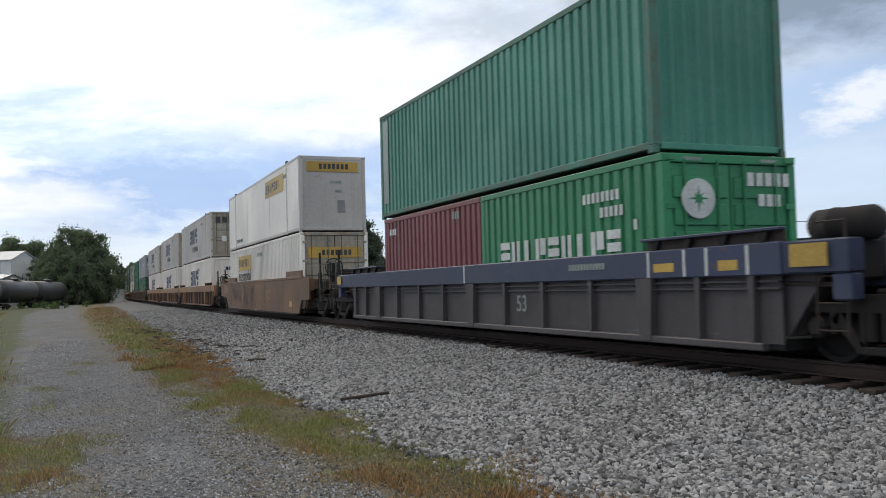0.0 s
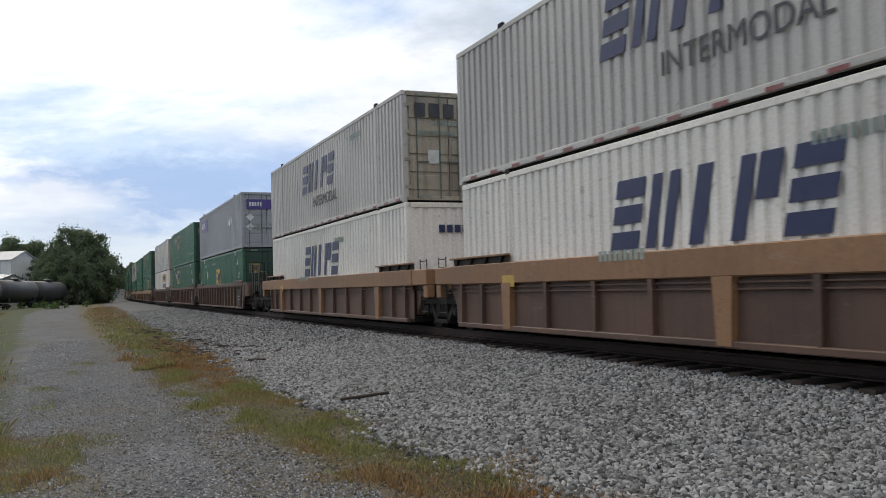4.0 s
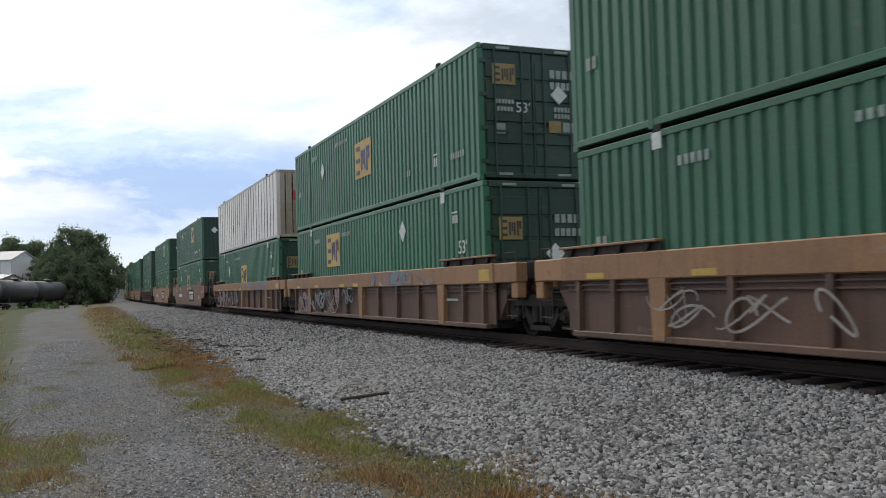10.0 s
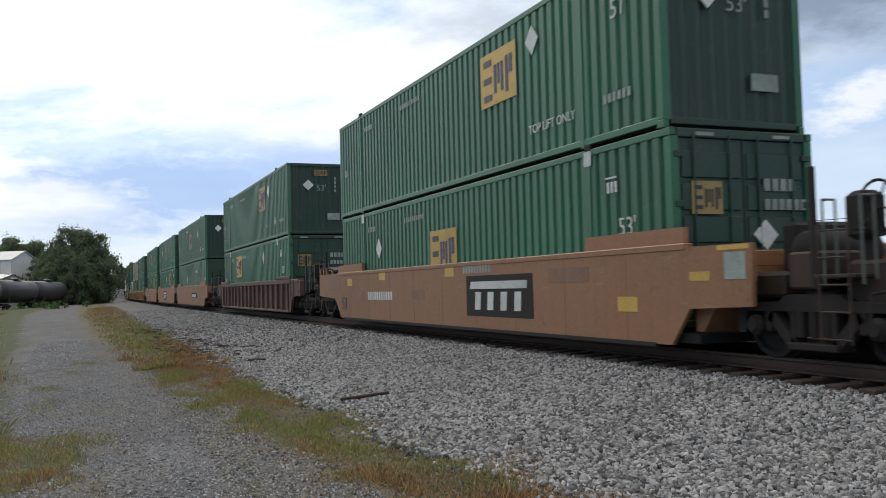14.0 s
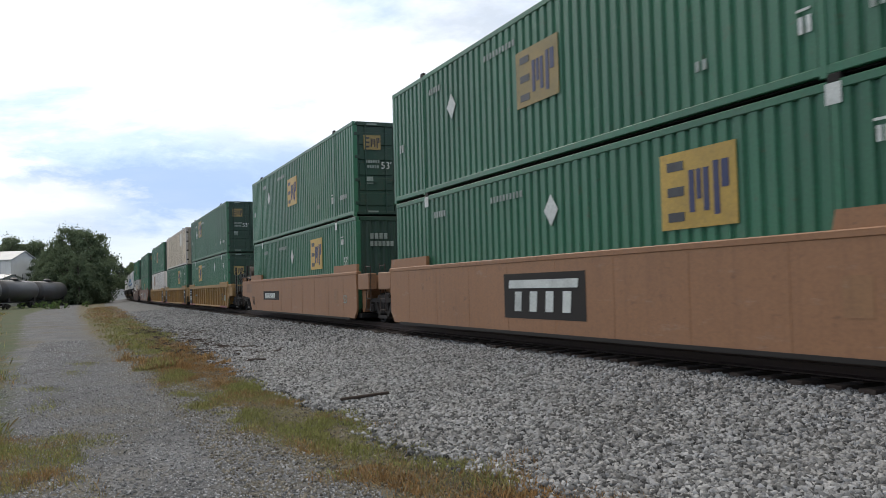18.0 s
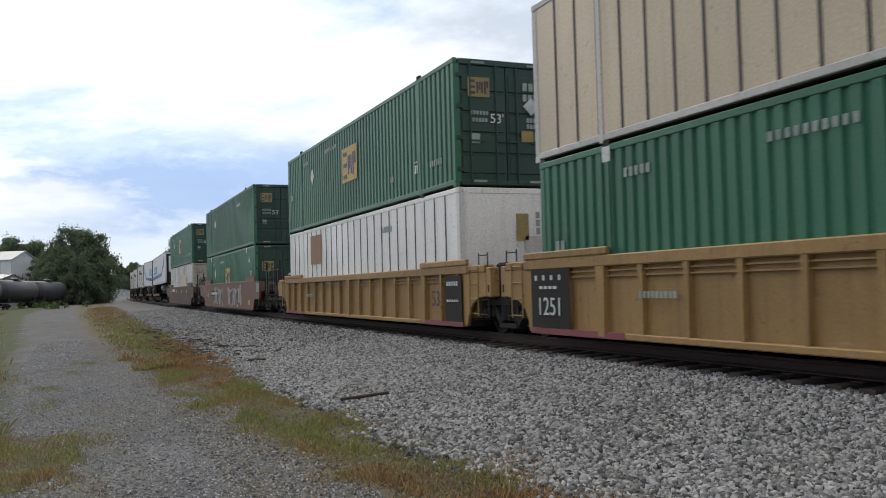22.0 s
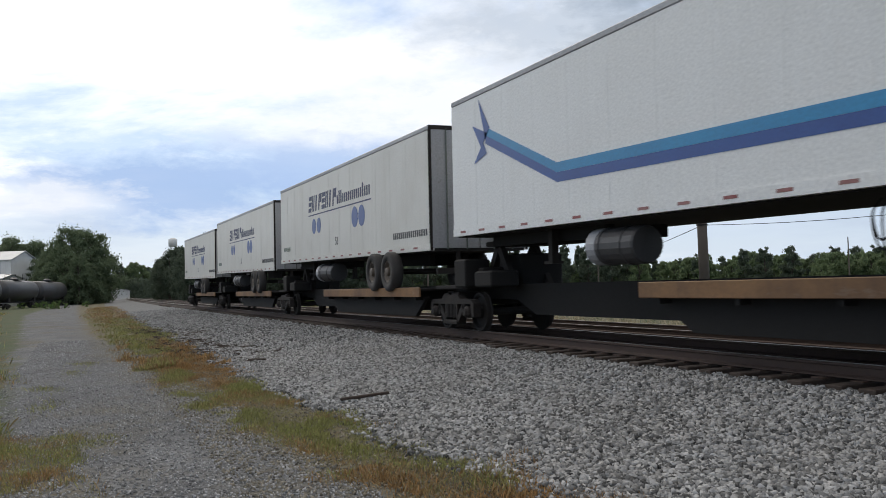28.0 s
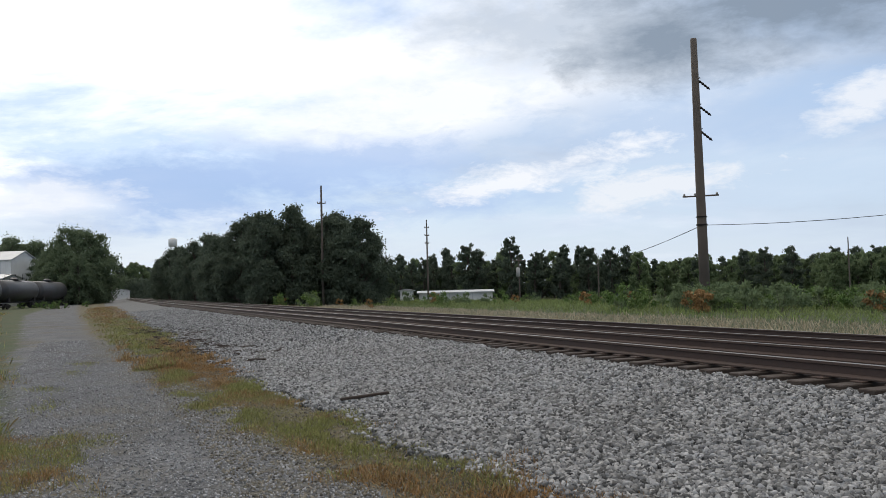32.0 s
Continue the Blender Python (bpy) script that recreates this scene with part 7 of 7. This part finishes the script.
def wood_belt(px0, px1, d0, d1, top, n, material, label, size=0.8):
    """A dense far wood: leaf clumps filling a band, with an uneven upper edge."""
    px = rng.uniform(px0, px1, n)
    dist = np.interp(px, (px0, px1), (d0, d1)) + rng.uniform(-6, 6, n)
    xy = np.array([away(bearing(a), b) for a, b in zip(px, dist)])
    crest = np.array([top * (0.8 + 0.35 * noise.noise((a * 0.035, 1.0, 0.0)) + 0.2 * noise.noise((a * 0.12, 4.0, 0.0))) for a in px])
    z = heights(xy) + crest * rng.uniform(0, 1, n) ** 0.75
    me = scatter_mesh("far_wood", LEAF_V, LEAF_F, np.column_stack([xy, z]), rng.uniform(size * 0.5, size * 1.4, n), rng.uniform(0, 6.3, (n, 3)), material)
    return tagged(new("far_wood", me), label, "wood", kind="stuff")


wood_belt(1120, 1620, 210, 190, 8.6, 32000, m_leaf, "dense green wood beyond the field", 0.62)
wood_belt(640, 1130, 232, 210, 9.4, 32000, m_leafd, "dense dark green wood beyond the field", 0.62)
wood_belt(190, 400, 345, 190, 8.0, 14000, m_leafd, "dense dark green wood beyond the curve")
wood_belt(390, 655, 120, 118, 5.5, 14000, m_leafd, "dense undergrowth behind the trees", 0.5)
wood_belt(-80, 195, 210, 196, 6.5, 12000, m_leafd, "dense dark wood behind the sheds", 0.7)


def shrub_proto(seed, material, label, h=1.6, w=1.8, leaves=700, size=0.22):
    me, cs = crown_mesh(seed, 7, leaves, size, material, h, w)
    t = thing("bush", label, "bush", group="bushes by the field")
    part("foliage", me, t)
    g = Geo()
    for c in cs:
        g.rod((0, 0, -0.1), c[:3], 0.02, 0.008, 4)
    part("stem", g.mesh("stem", m_bark), t)
    return t


S_A = shrub_proto(5, m_weed, "bright green weedy bush by the field")
S_B = shrub_proto(6, m_leaf, "dark green leafy bush by the field")
S_C = shrub_proto(7, m_brush, "reddish brown dead bush in weeds", 1.5, 1.2, 500)
for k, (proto, px, d) in enumerate(((S_A, 555, 95), (S_B, 1280, 60), (S_C, 1235, 58))):
    x, y = away(bearing(px), d)
    proto.matrix_world = pose(x, y, ground_height(x, y), 0, 0, px)
for i in range(70):
    px = random.uniform(1090, 1600)
    stand(random.choice((S_A, S_B, S_B)), px, random.uniform(56, 80), random.uniform(0.5, 1.15))
for i in range(40):
    stand(random.choice((S_A, S_A, S_B, S_C)), random.uniform(440, 1120), random.uniform(85, 120), random.uniform(0.5, 1.0))
for px in (1225, 1242, 1550):
    stand(S_C, px, 57, 0.9)
for i in range(12):
    stand(S_A, random.uniform(30, 160), random.uniform(118, 150), random.uniform(0.3, 0.65))

BLADE_V = [(-0.035, 0, 0), (0.035, 0, 0), (0.02, 0.14, 0.6), (0.0, 0.4, 0.95)]
BLADE_F = [(0, 1, 2), (0, 2, 3)]


def tufts(name, p, lo, hi, material, label, lean=0.5):
    n = len(p)
    turn = np.column_stack([rng.uniform(-lean, lean, n), rng.uniform(-lean, lean, n), rng.uniform(0, 6.3, n)])
    lush = np.array([0.85 + 0.9 * noise.noise((a * 0.9, b * 1.4, 21.0)) for a, b in p])
    me = scatter_mesh(name, BLADE_V, BLADE_F, np.column_stack([p, heights(p)]), rng.uniform(lo, hi, n) * np.clip(lush, 0.35, 1.7), turn, material)
    return tagged(new(name, me), label, "grass", kind="stuff")


def strip(n, lo_at, hi_at, x0, x1, power=1.0):
    x = x0 + (x1 - x0) * rng.uniform(0, 1, n) ** power
    a, b = np.interp(-x, *lo_at), np.interp(-x, *hi_at)
    q = rng.uniform(0, 1, n)
    ja = np.array([noise.noise((v * 0.45, 11.0, 0.0)) + 0.6 * noise.noise((v * 1.7, 13.0, 0.0)) for v in x]) * 0.40
    jb = np.array([noise.noise((v * 0.5, 31.0, 0.0)) + 0.6 * noise.noise((v * 1.9, 33.0, 0.0)) for v in x]) * 0.34
    y = (a + ja) + (b + jb - a - ja) * q + rng.normal(0, 0.11, n)
    edge = np.minimum(q, 1 - q) * 4.0
    keep = np.array([noise.noise((u * 0.8, v * 1.3, 2.0)) + 0.7 * noise.noise((u * 2.6, v * 3.4, 8.0)) for u, v in zip(x, y)]) + rng.normal(0, 0.12, n) > np.interp(edge, (0.0, 1.0), (0.12, -0.42))
    return np.column_stack([x, y])[keep]


LOW = ((5, 7.4, 10.8, 16, 28, 76, 120), (2.6, 2.2, 1.85, 1.25, 1.05, 0.3, 1.2))
HIGH = ((5, 7, 9, 11, 16, 33, 70, 120), (4.0, 3.75, 3.25, 3.1, 3.0, 3.3, 3.7, 4.6))


def patchwork(p, lo, hi, label, drifts=True):
    """Green, straw and reddish grass in drifts."""
    drift = np.interp(-p[:, 0], (5, 8, 9.5, 12, 14.5, 17, 24, 28, 40, 55, 70, 110), (-0.32, -0.3, 0.1, 0.32, 0.15, -0.35, -0.38, 0.1, 0.35, 0.15, -0.25, -0.3)) if drifts else 0.0
    v = drift + np.array([noise.noise((a * 0.33, b * 0.9, 7.0)) + 0.5 * noise.noise((a * 1.3, b * 2.2, 3.0)) for a, b in p]) + rng.normal(0, 0.17, len(p))
    tufts("verge_grass", p[v > 0.05], lo, hi, m_grass, "green grass " + label)
    tufts("dry_grass", p[(v <= 0.05) & (v > -0.2)], lo, hi, m_straw, "pale dry grass " + label, 0.7)
    tufts("dead_weeds", p[v <= -0.2], lo, hi * 1.1, m_brush, "reddish dead weeds " + label, 0.7)


patchwork(strip(70000, LOW, HIGH, -5.0, -20.0, 0.9), 0.025, 0.075, "in the strip beside the road")
patchwork(strip(40000, LOW, HIGH, -20.0, -125.0, 1.8), 0.05, 0.16, "in the strip along the road")
LL = ((5, 8, 11, 16, 25, 84), (-1.4, -1.4, -1.6, -4.0, -6.0, -14.0))
LH = ((5, 7.8, 8.5, 11, 11.6, 12.2, 14, 20, 31, 88), (-0.1, 0.05, 0.08, 0.15, -0.3, -0.7, -1.25, -1.15, -2.4, -6.6))
patchwork(strip(32000, LL, LH, -6.0, -12.0), 0.025, 0.08, "in a patch at the road edge", False)
patchwork(strip(38000, LL, LH, -12.0, -95.0, 1.15), 0.05, 0.17, "on the far side of the road", False)
patchwork(strip(26000, LL, LH, -24.0, -100.0), 0.10, 0.30, "in rough ground beyond the road", False)
clump = np.concatenate([np.column_stack([rng.normal(cx, 0.6, 200), rng.normal(cy, 0.16, 200)]) for cx, cy in ((-20.5, -0.1), (-17.2, -0.55), (-23.0, 0.1), (-14.5, -0.5))])
tufts("verge_grass", clump, 0.03, 0.09, m_grass, "small tufts growing in the road")
fx = -rng.uniform(12, 130, 30000)
fy = rng.uniform(18.6, 29, 30000) + np.maximum(0, -fx - 60) ** 2 * 1.1e-4
tufts("dry_grass", np.column_stack([fx, fy]), 0.10, 0.30, m_hay, "pale dry grass beyond the tracks")
fx, fy = -rng.uniform(20, 150, 44000), rng.uniform(29, 72, 44000)
tufts("field_grass", np.column_stack([fx, fy]), 0.2, 0.5, m_field, "green grass in the field")


# ---- poles ----
def utility_pole(px, dist, height, label, r=0.16, arms=(), insulators=(), lean=0.0):
    x, y = away(bearing(px), dist)
    z0 = ground_height(x, y)
    p = thing("utility_pole", label, "pole", pose(x, y, z0, 0, lean, 0), "utility poles")
    g = Geo()
    n = 12
    g.loft([[(math.cos(a) * rr, math.sin(a) * rr, z) for a in np.linspace(0, 2 * math.pi, n, endpoint=False)] for z, rr in ((-0.5, r * 1.05), (height * 0.3, r * 0.93), (height * 0.7, r * 0.76), (height - 0.05, r * 0.62), (height, r * 0.55))])
    part("shaft", g.mesh("shaft", m_pole, True), p)
    d = Vector((bearing(px)[0], bearing(px)[1], 0)).normalized()
    side = Vector((d.y, -d.x, 0))
    for z, w in arms:
        g = Geo().rod(side * -w + Vector((0, 0, z)), side * w + Vector((0, 0, z)), 0.06, n=6)
        a = part("crossarm", g.mesh("crossarm", m_pole), p)
        for e in (-0.9, -0.3, 0.9):
            part("insulator", Geo().lathe(side * w * e + Vector((0, 0, z + 0.05)), (0, 0, 1), [(0, 0.05), (0.08, 0.09), (0.16, 0.05)], 8).mesh("insulator", m_concrete), a)
    for z in insulators:
        b = Vector((0, 0, z))
        part("insulator_string", Geo().lathe(b + side * 0.12, side * 1.0 + Vector((0, 0, -0.95)), [(0.0, 0.03)] + [(0.15 + 0.12 * i, 0.10 if i % 2 else 0.05) for i in range(8)] + [(1.2, 0.02)], 8).mesh("insulator_string", m_dark), p, "dark slanting insulator string")
        part("bracket", Geo().rod(b, b + side * 0.35 + Vector((0, 0, 0.1)), 0.04, n=6).mesh("bracket", m_dark), p)
    return p, x, y, z0


main_pole, mx, my, mz = utility_pole(1248, 65.2, 19.6, "tall weathered wooden power pole with slanting insulators", 0.37, [(8.15, 1.25)], [16.6, 14.7, 12.9], -0.6)
part("collar", Geo().lathe((0, 0, 6.0), (0, 0, 1), [(0, 0.40), (0.12, 0.40)], 12).mesh("collar", m_dark), main_pole)
part("collar", Geo().lathe((0, 0, 6.6), (0, 0, 1), [(0, 0.40), (0.08, 0.40)], 12).mesh("collar", m_dark), main_pole)
utility_pole(572, 104, 14.2, "tall wooden pole in front of the trees", 0.17, [(12.1, 0.5)], [])
utility_pole(758, 135, 12.6, "thin wooden pole beside the low white building", 0.15, [(11.4, 0.35), (10.2, 0.35), (9.0, 0.3)], [])
tp, tx, ty, tz = utility_pole(920, 130, 6.6, "short pole with crossarm and grey transformer", 0.12, [(6.1, 1.0)], [])
part("transformer", Geo().lathe((0.2, -0.3, 3.7), (0, 0, 1), [(0, 0.1), (0.03, 0.28), (1.3, 0.28), (1.38, 0.1)], 12).mesh("transformer", m_concrete, True), tp, "pale grey transformer can")
utility_pole(1060, 150, 7.0, "thin wooden pole before the wood", 0.12)
utility_pole(1505, 140, 9.0, "thin pole rising above the trees", 0.12)


def wire(points, r, label):
    g = Geo()
    pts = []
    for a, b in zip(points, points[1:]):
        for i in range(13):
            f = i / 12
            p = Vector(a).lerp(Vector(b), f)
            p.z -= 4 * f * (1 - f) * 0.5
            pts.append(p)
    for a, b in zip(pts, pts[1:]):
        if (a - b).length > 1e-4:
            g.rod(a, b, r, n=4)
    return one("overhead_wire", g, m_dark, label, "wire", "overhead wires")


ax, ay = away(bearing(1060), 150)
bx, by = away(bearing(1900), 70)
wire([(ax, ay, ground_height(ax, ay) + 6.6), (mx, my, mz + 6.05), (bx, by, 6.2)], 0.028, "dark overhead wire held by the tall pole")

# ---- distance ----
def shed(px, dist, w, d, h, ridge, turn, label, name="shed"):
    x, y = away(bearing(px), dist)
    s = thing(name, label, "building", pose(x, y, ground_height(x, y) - 0.1, 0, 0, turn))
    t = 0.15
    part("wall", Geo().box(-w / 2, w / 2, -d / 2, -d / 2 + t, 0, h).box(-w / 2, w / 2, d / 2 - t, d / 2, 0, h).mesh("wall", m_wall), s)
    part("gable_wall", Geo().loft([[(-w / 2 + q, -d / 2 + t, 0), (-w / 2 + q, d / 2 - t, 0), (-w / 2 + q, d / 2 - t, h), (-w / 2 + q, 0, h + ridge), (-w / 2 + q, -d / 2 + t, h)] for q in (0, t)]).mesh("gable_wall", m_wall), s)
    part("gable_wall", Geo().loft([[(w / 2 - q, -d / 2 + t, 0), (w / 2 - q, d / 2 - t, 0), (w / 2 - q, d / 2 - t, h), (w / 2 - q, 0, h + ridge), (w / 2 - q, -d / 2 + t, h)] for q in (t, 0)]).mesh("gable_wall", m_wall), s)
    for e in (-1, 1):
        part("roof_slope", Geo().loft([[(-w / 2 - 0.3, e * (d / 2 + 0.3), h - 0.1), (w / 2 + 0.3, e * (d / 2 + 0.3), h - 0.1), (w / 2 + 0.3, 0, h + ridge), (-w / 2 - 0.3, 0, h + ridge)], [(-w / 2 - 0.3, e * (d / 2 + 0.3), h + 0.05), (w / 2 + 0.3, e * (d / 2 + 0.3), h + 0.05), (w / 2 + 0.3, 0, h + ridge + 0.15), (-w / 2 - 0.3, 0, h + ridge + 0.15)]]).mesh("roof_slope", m_roof), s)
    g = Geo()
    n = int(w / 1.2)
    for i in range(n):
        g.box(-w / 2 + i * 1.2, -w / 2 + i * 1.2 + 0.06, -d / 2 - 0.03, -d / 2, 0, h)
    part("wall_ribs", g.mesh("wall_ribs", m_roof), s)
    return s


shed(-47, 207, 24, 8, 9.4, 1.8, 56, "white metal shed with a shallow roof behind the tank cars")
shed(-26, 192, 12, 6, 5.4, 0.8, 56, "low white shed behind the tank cars")
shed(806, 140, 11.6, 4.0, 1.55, 0.2, 68, "long low white building in the field", "low_building")
shed(720, 138, 2.0, 2.0, 1.8, 0.15, -22, "small white hut beside the low building", "hut")
shed(203, 280, 12, 6, 2.6, 0.8, 10, "white building far along the line", "far_building")

wx, wy = away(bearing(307), 420)
tower = thing("water_tower", "white water tower above the far trees", "water tower", pose(wx, wy, 0))
part("tank", Geo().lathe((0, 0, 22.0), (0, 0, 1), [(0, 1.0), (0.4, 1.9), (3.6, 2.0), (4.2, 1.0), (4.4, 0.1)], 20).mesh("tank", m_wall, True), tower)
g = Geo()
for i in range(4):
    a = math.pi / 4 + i * math.pi / 2
    g.rod((math.cos(a) * 2.2, math.sin(a) * 2.2, -2), (math.cos(a) * 1.6, math.sin(a) * 1.6, 22.6), 0.16, n=6)
part("legs", g.mesh("legs", m_wall), tower)

sx_, sy_ = away(bearing(191), 230)
post = thing("marker_post", "white marker post beside the far track", "post", pose(sx_, sy_, ground_height(sx_, sy_) - 0.2))
part("post", Geo().box(-0.12, 0.12, -0.12, 0.12, 0, 2.0, 0.02).mesh("post", m_wall), post)
part("cap", Geo().box(-0.25, 0.25, -0.16, 0.16, 2.0, 2.4, 0.04).mesh("cap", m_wall), post)


# ---- tank cars on the siding ----
def tank_car(x, y, turn):
    c = thing("tank_car", "black tank car standing on the siding", "rail car", pose(x, y, -0.75, 0, 0, turn), "parked tank cars")
    R = 1.55
    part("tank", cached("tk", lambda: Geo().lathe((-8.2, 0, 2.75), (1, 0, 0), [(0, 0.05), (0.12, 0.75), (0.4, 1.25), (0.8, R), (15.6, R), (16.0, 1.25), (16.28, 0.75), (16.4, 0.05)], 26).mesh("tank", m_tank, True)), c)
    part("dome", cached("dm", lambda: Geo().lathe((0, 0, 4.2), (0, 0, 1), [(0, 0.6), (0.35, 0.6), (0.42, 0.45), (0.6, 0.2)], 14).mesh("dome", m_tank)), c)
    part("running_board", cached("rb", lambda: Geo().box(-1.8, 1.8, -0.8, 0.8, 4.32, 4.37).mesh("running_board", m_dark)), c)
    part("hand_rail", cached("hr", lambda: (lambda g: [g.rod((a, b, 4.35), (a, b, 5.2), 0.03, n=5) for a in (-1.7, 1.7) for b in (-0.75, 0.75)] and g.rod((-1.7, -0.75, 5.2), (1.7, -0.75, 5.2), 0.03, n=5))(Geo()).mesh("hand_rail", m_dark)), c)
    part("sill", cached("sl", lambda: Geo().box(-8.9, 8.9, -0.3, 0.3, 0.95, 1.3).mesh("sill", m_dark)), c)
    for e in (-1, 1):
        part("saddle", cached(("sd", e), lambda: Geo().box(e * 6.3 - 0.4, e * 6.3 + 0.4, -1.2, 1.2, 1.2, 1.9).mesh("saddle", m_dark)), c)
        bogie(c, e * 6.6)
        part("end_ladder", cached(("el", e), lambda: Geo().box(e * 8.3 - 0.03, e * 8.3 + 0.03, -1.3, -1.24, 0.6, 4.0).box(e * 8.3 - 0.03, e * 8.3 + 0.03, -0.9, -0.84, 0.6, 4.0).mesh("end_ladder", m_dark)), c)
    return c


for i in range(5):
    f = -0.4 + i
    tank_car(-162.0 + i * 17.6, -4.9 - i * 3.9, -12.5)

# ---- small things by the road ----
stick = one("plank", Geo().box(-0.36, 0.36, -0.028, 0.028, -0.015, 0.025, 0.008), m_wood, "old dark broken tie plank lying on the ballast", "plank")
stick.matrix_world = pose(-12.1, 3.78, ground_height(-12.1, 3.78) + 0.06, 0, -4, 86)
for px, py, l, a in ((455, 632, 0.42, 62), (398, 609, 0.5, 50), (345, 598, 0.5, 110), (418, 622, 0.3, 20)):
    d = VIEW.to_3x3() @ Vector(((px - 784) / 1548.0, -(py - 441) / 1548.0, -1.0))
    k = (-0.45 - EYE.z) / d.z
    s = one("scrap_wood", Geo().box(-l / 2, l / 2, -0.03, 0.03, -0.02, 0.03, 0.01), m_wood, "dark scrap of wood at the foot of the ballast", "wood scrap", "scraps by the ballast")
    x, y = d.x * k, d.y * k
    s.matrix_world = pose(x, y, ground_height(x, y) + 0.05, 0, 0, a)
n = 420
tx, ty = -rng.uniform(20, 44, n), rng.uniform(2.2, 4.3, n)
ty += 0.5 * np.sin(tx * 0.5)
TWIG_V = [(-0.5, -0.03, 0), (0.5, -0.02, 0), (0.5, 0.02, 0.03), (-0.5, 0.03, 0.03), (-0.5, 0.0, 0.06), (0.5, 0.0, 0.05)]
TWIG_F = [(0, 1, 2), (0, 2, 3), (3, 2, 5), (3, 5, 4), (4, 5, 1), (4, 1, 0)]
p = np.column_stack([tx, ty])
tagged(new("twigs", scatter_mesh("twigs", TWIG_V, TWIG_F, np.column_stack([p, heights(p) + 0.03]), rng.uniform(0.12, 0.55, n), np.column_stack([rng.uniform(-0.2, 0.2, (n, 2)), rng.uniform(0, 6.3, n)]), m_wood)), "dark dead twigs and bark at the foot of the bank", "twigs", kind="stuff")
stones("verge_gravel", 16000, lambda n: np.column_stack([-5.0 - rng.uniform(0, 1, n) ** 1.5 * 27, rng.uniform(1.2, 3.7, n)]), 0.012, 0.036, m_vergestone, "small soiled stones among the verge grass", 0.1)
stones("road_gravel", 36000, lambda n: np.column_stack([-5.0 - rng.uniform(0, 1, n) ** 2.2 * 30, rng.uniform(-1.3, 2.2, n)]), 0.010, 0.030, m_pebble, "loose pebbles on the gravel road", 0.1)

motions()
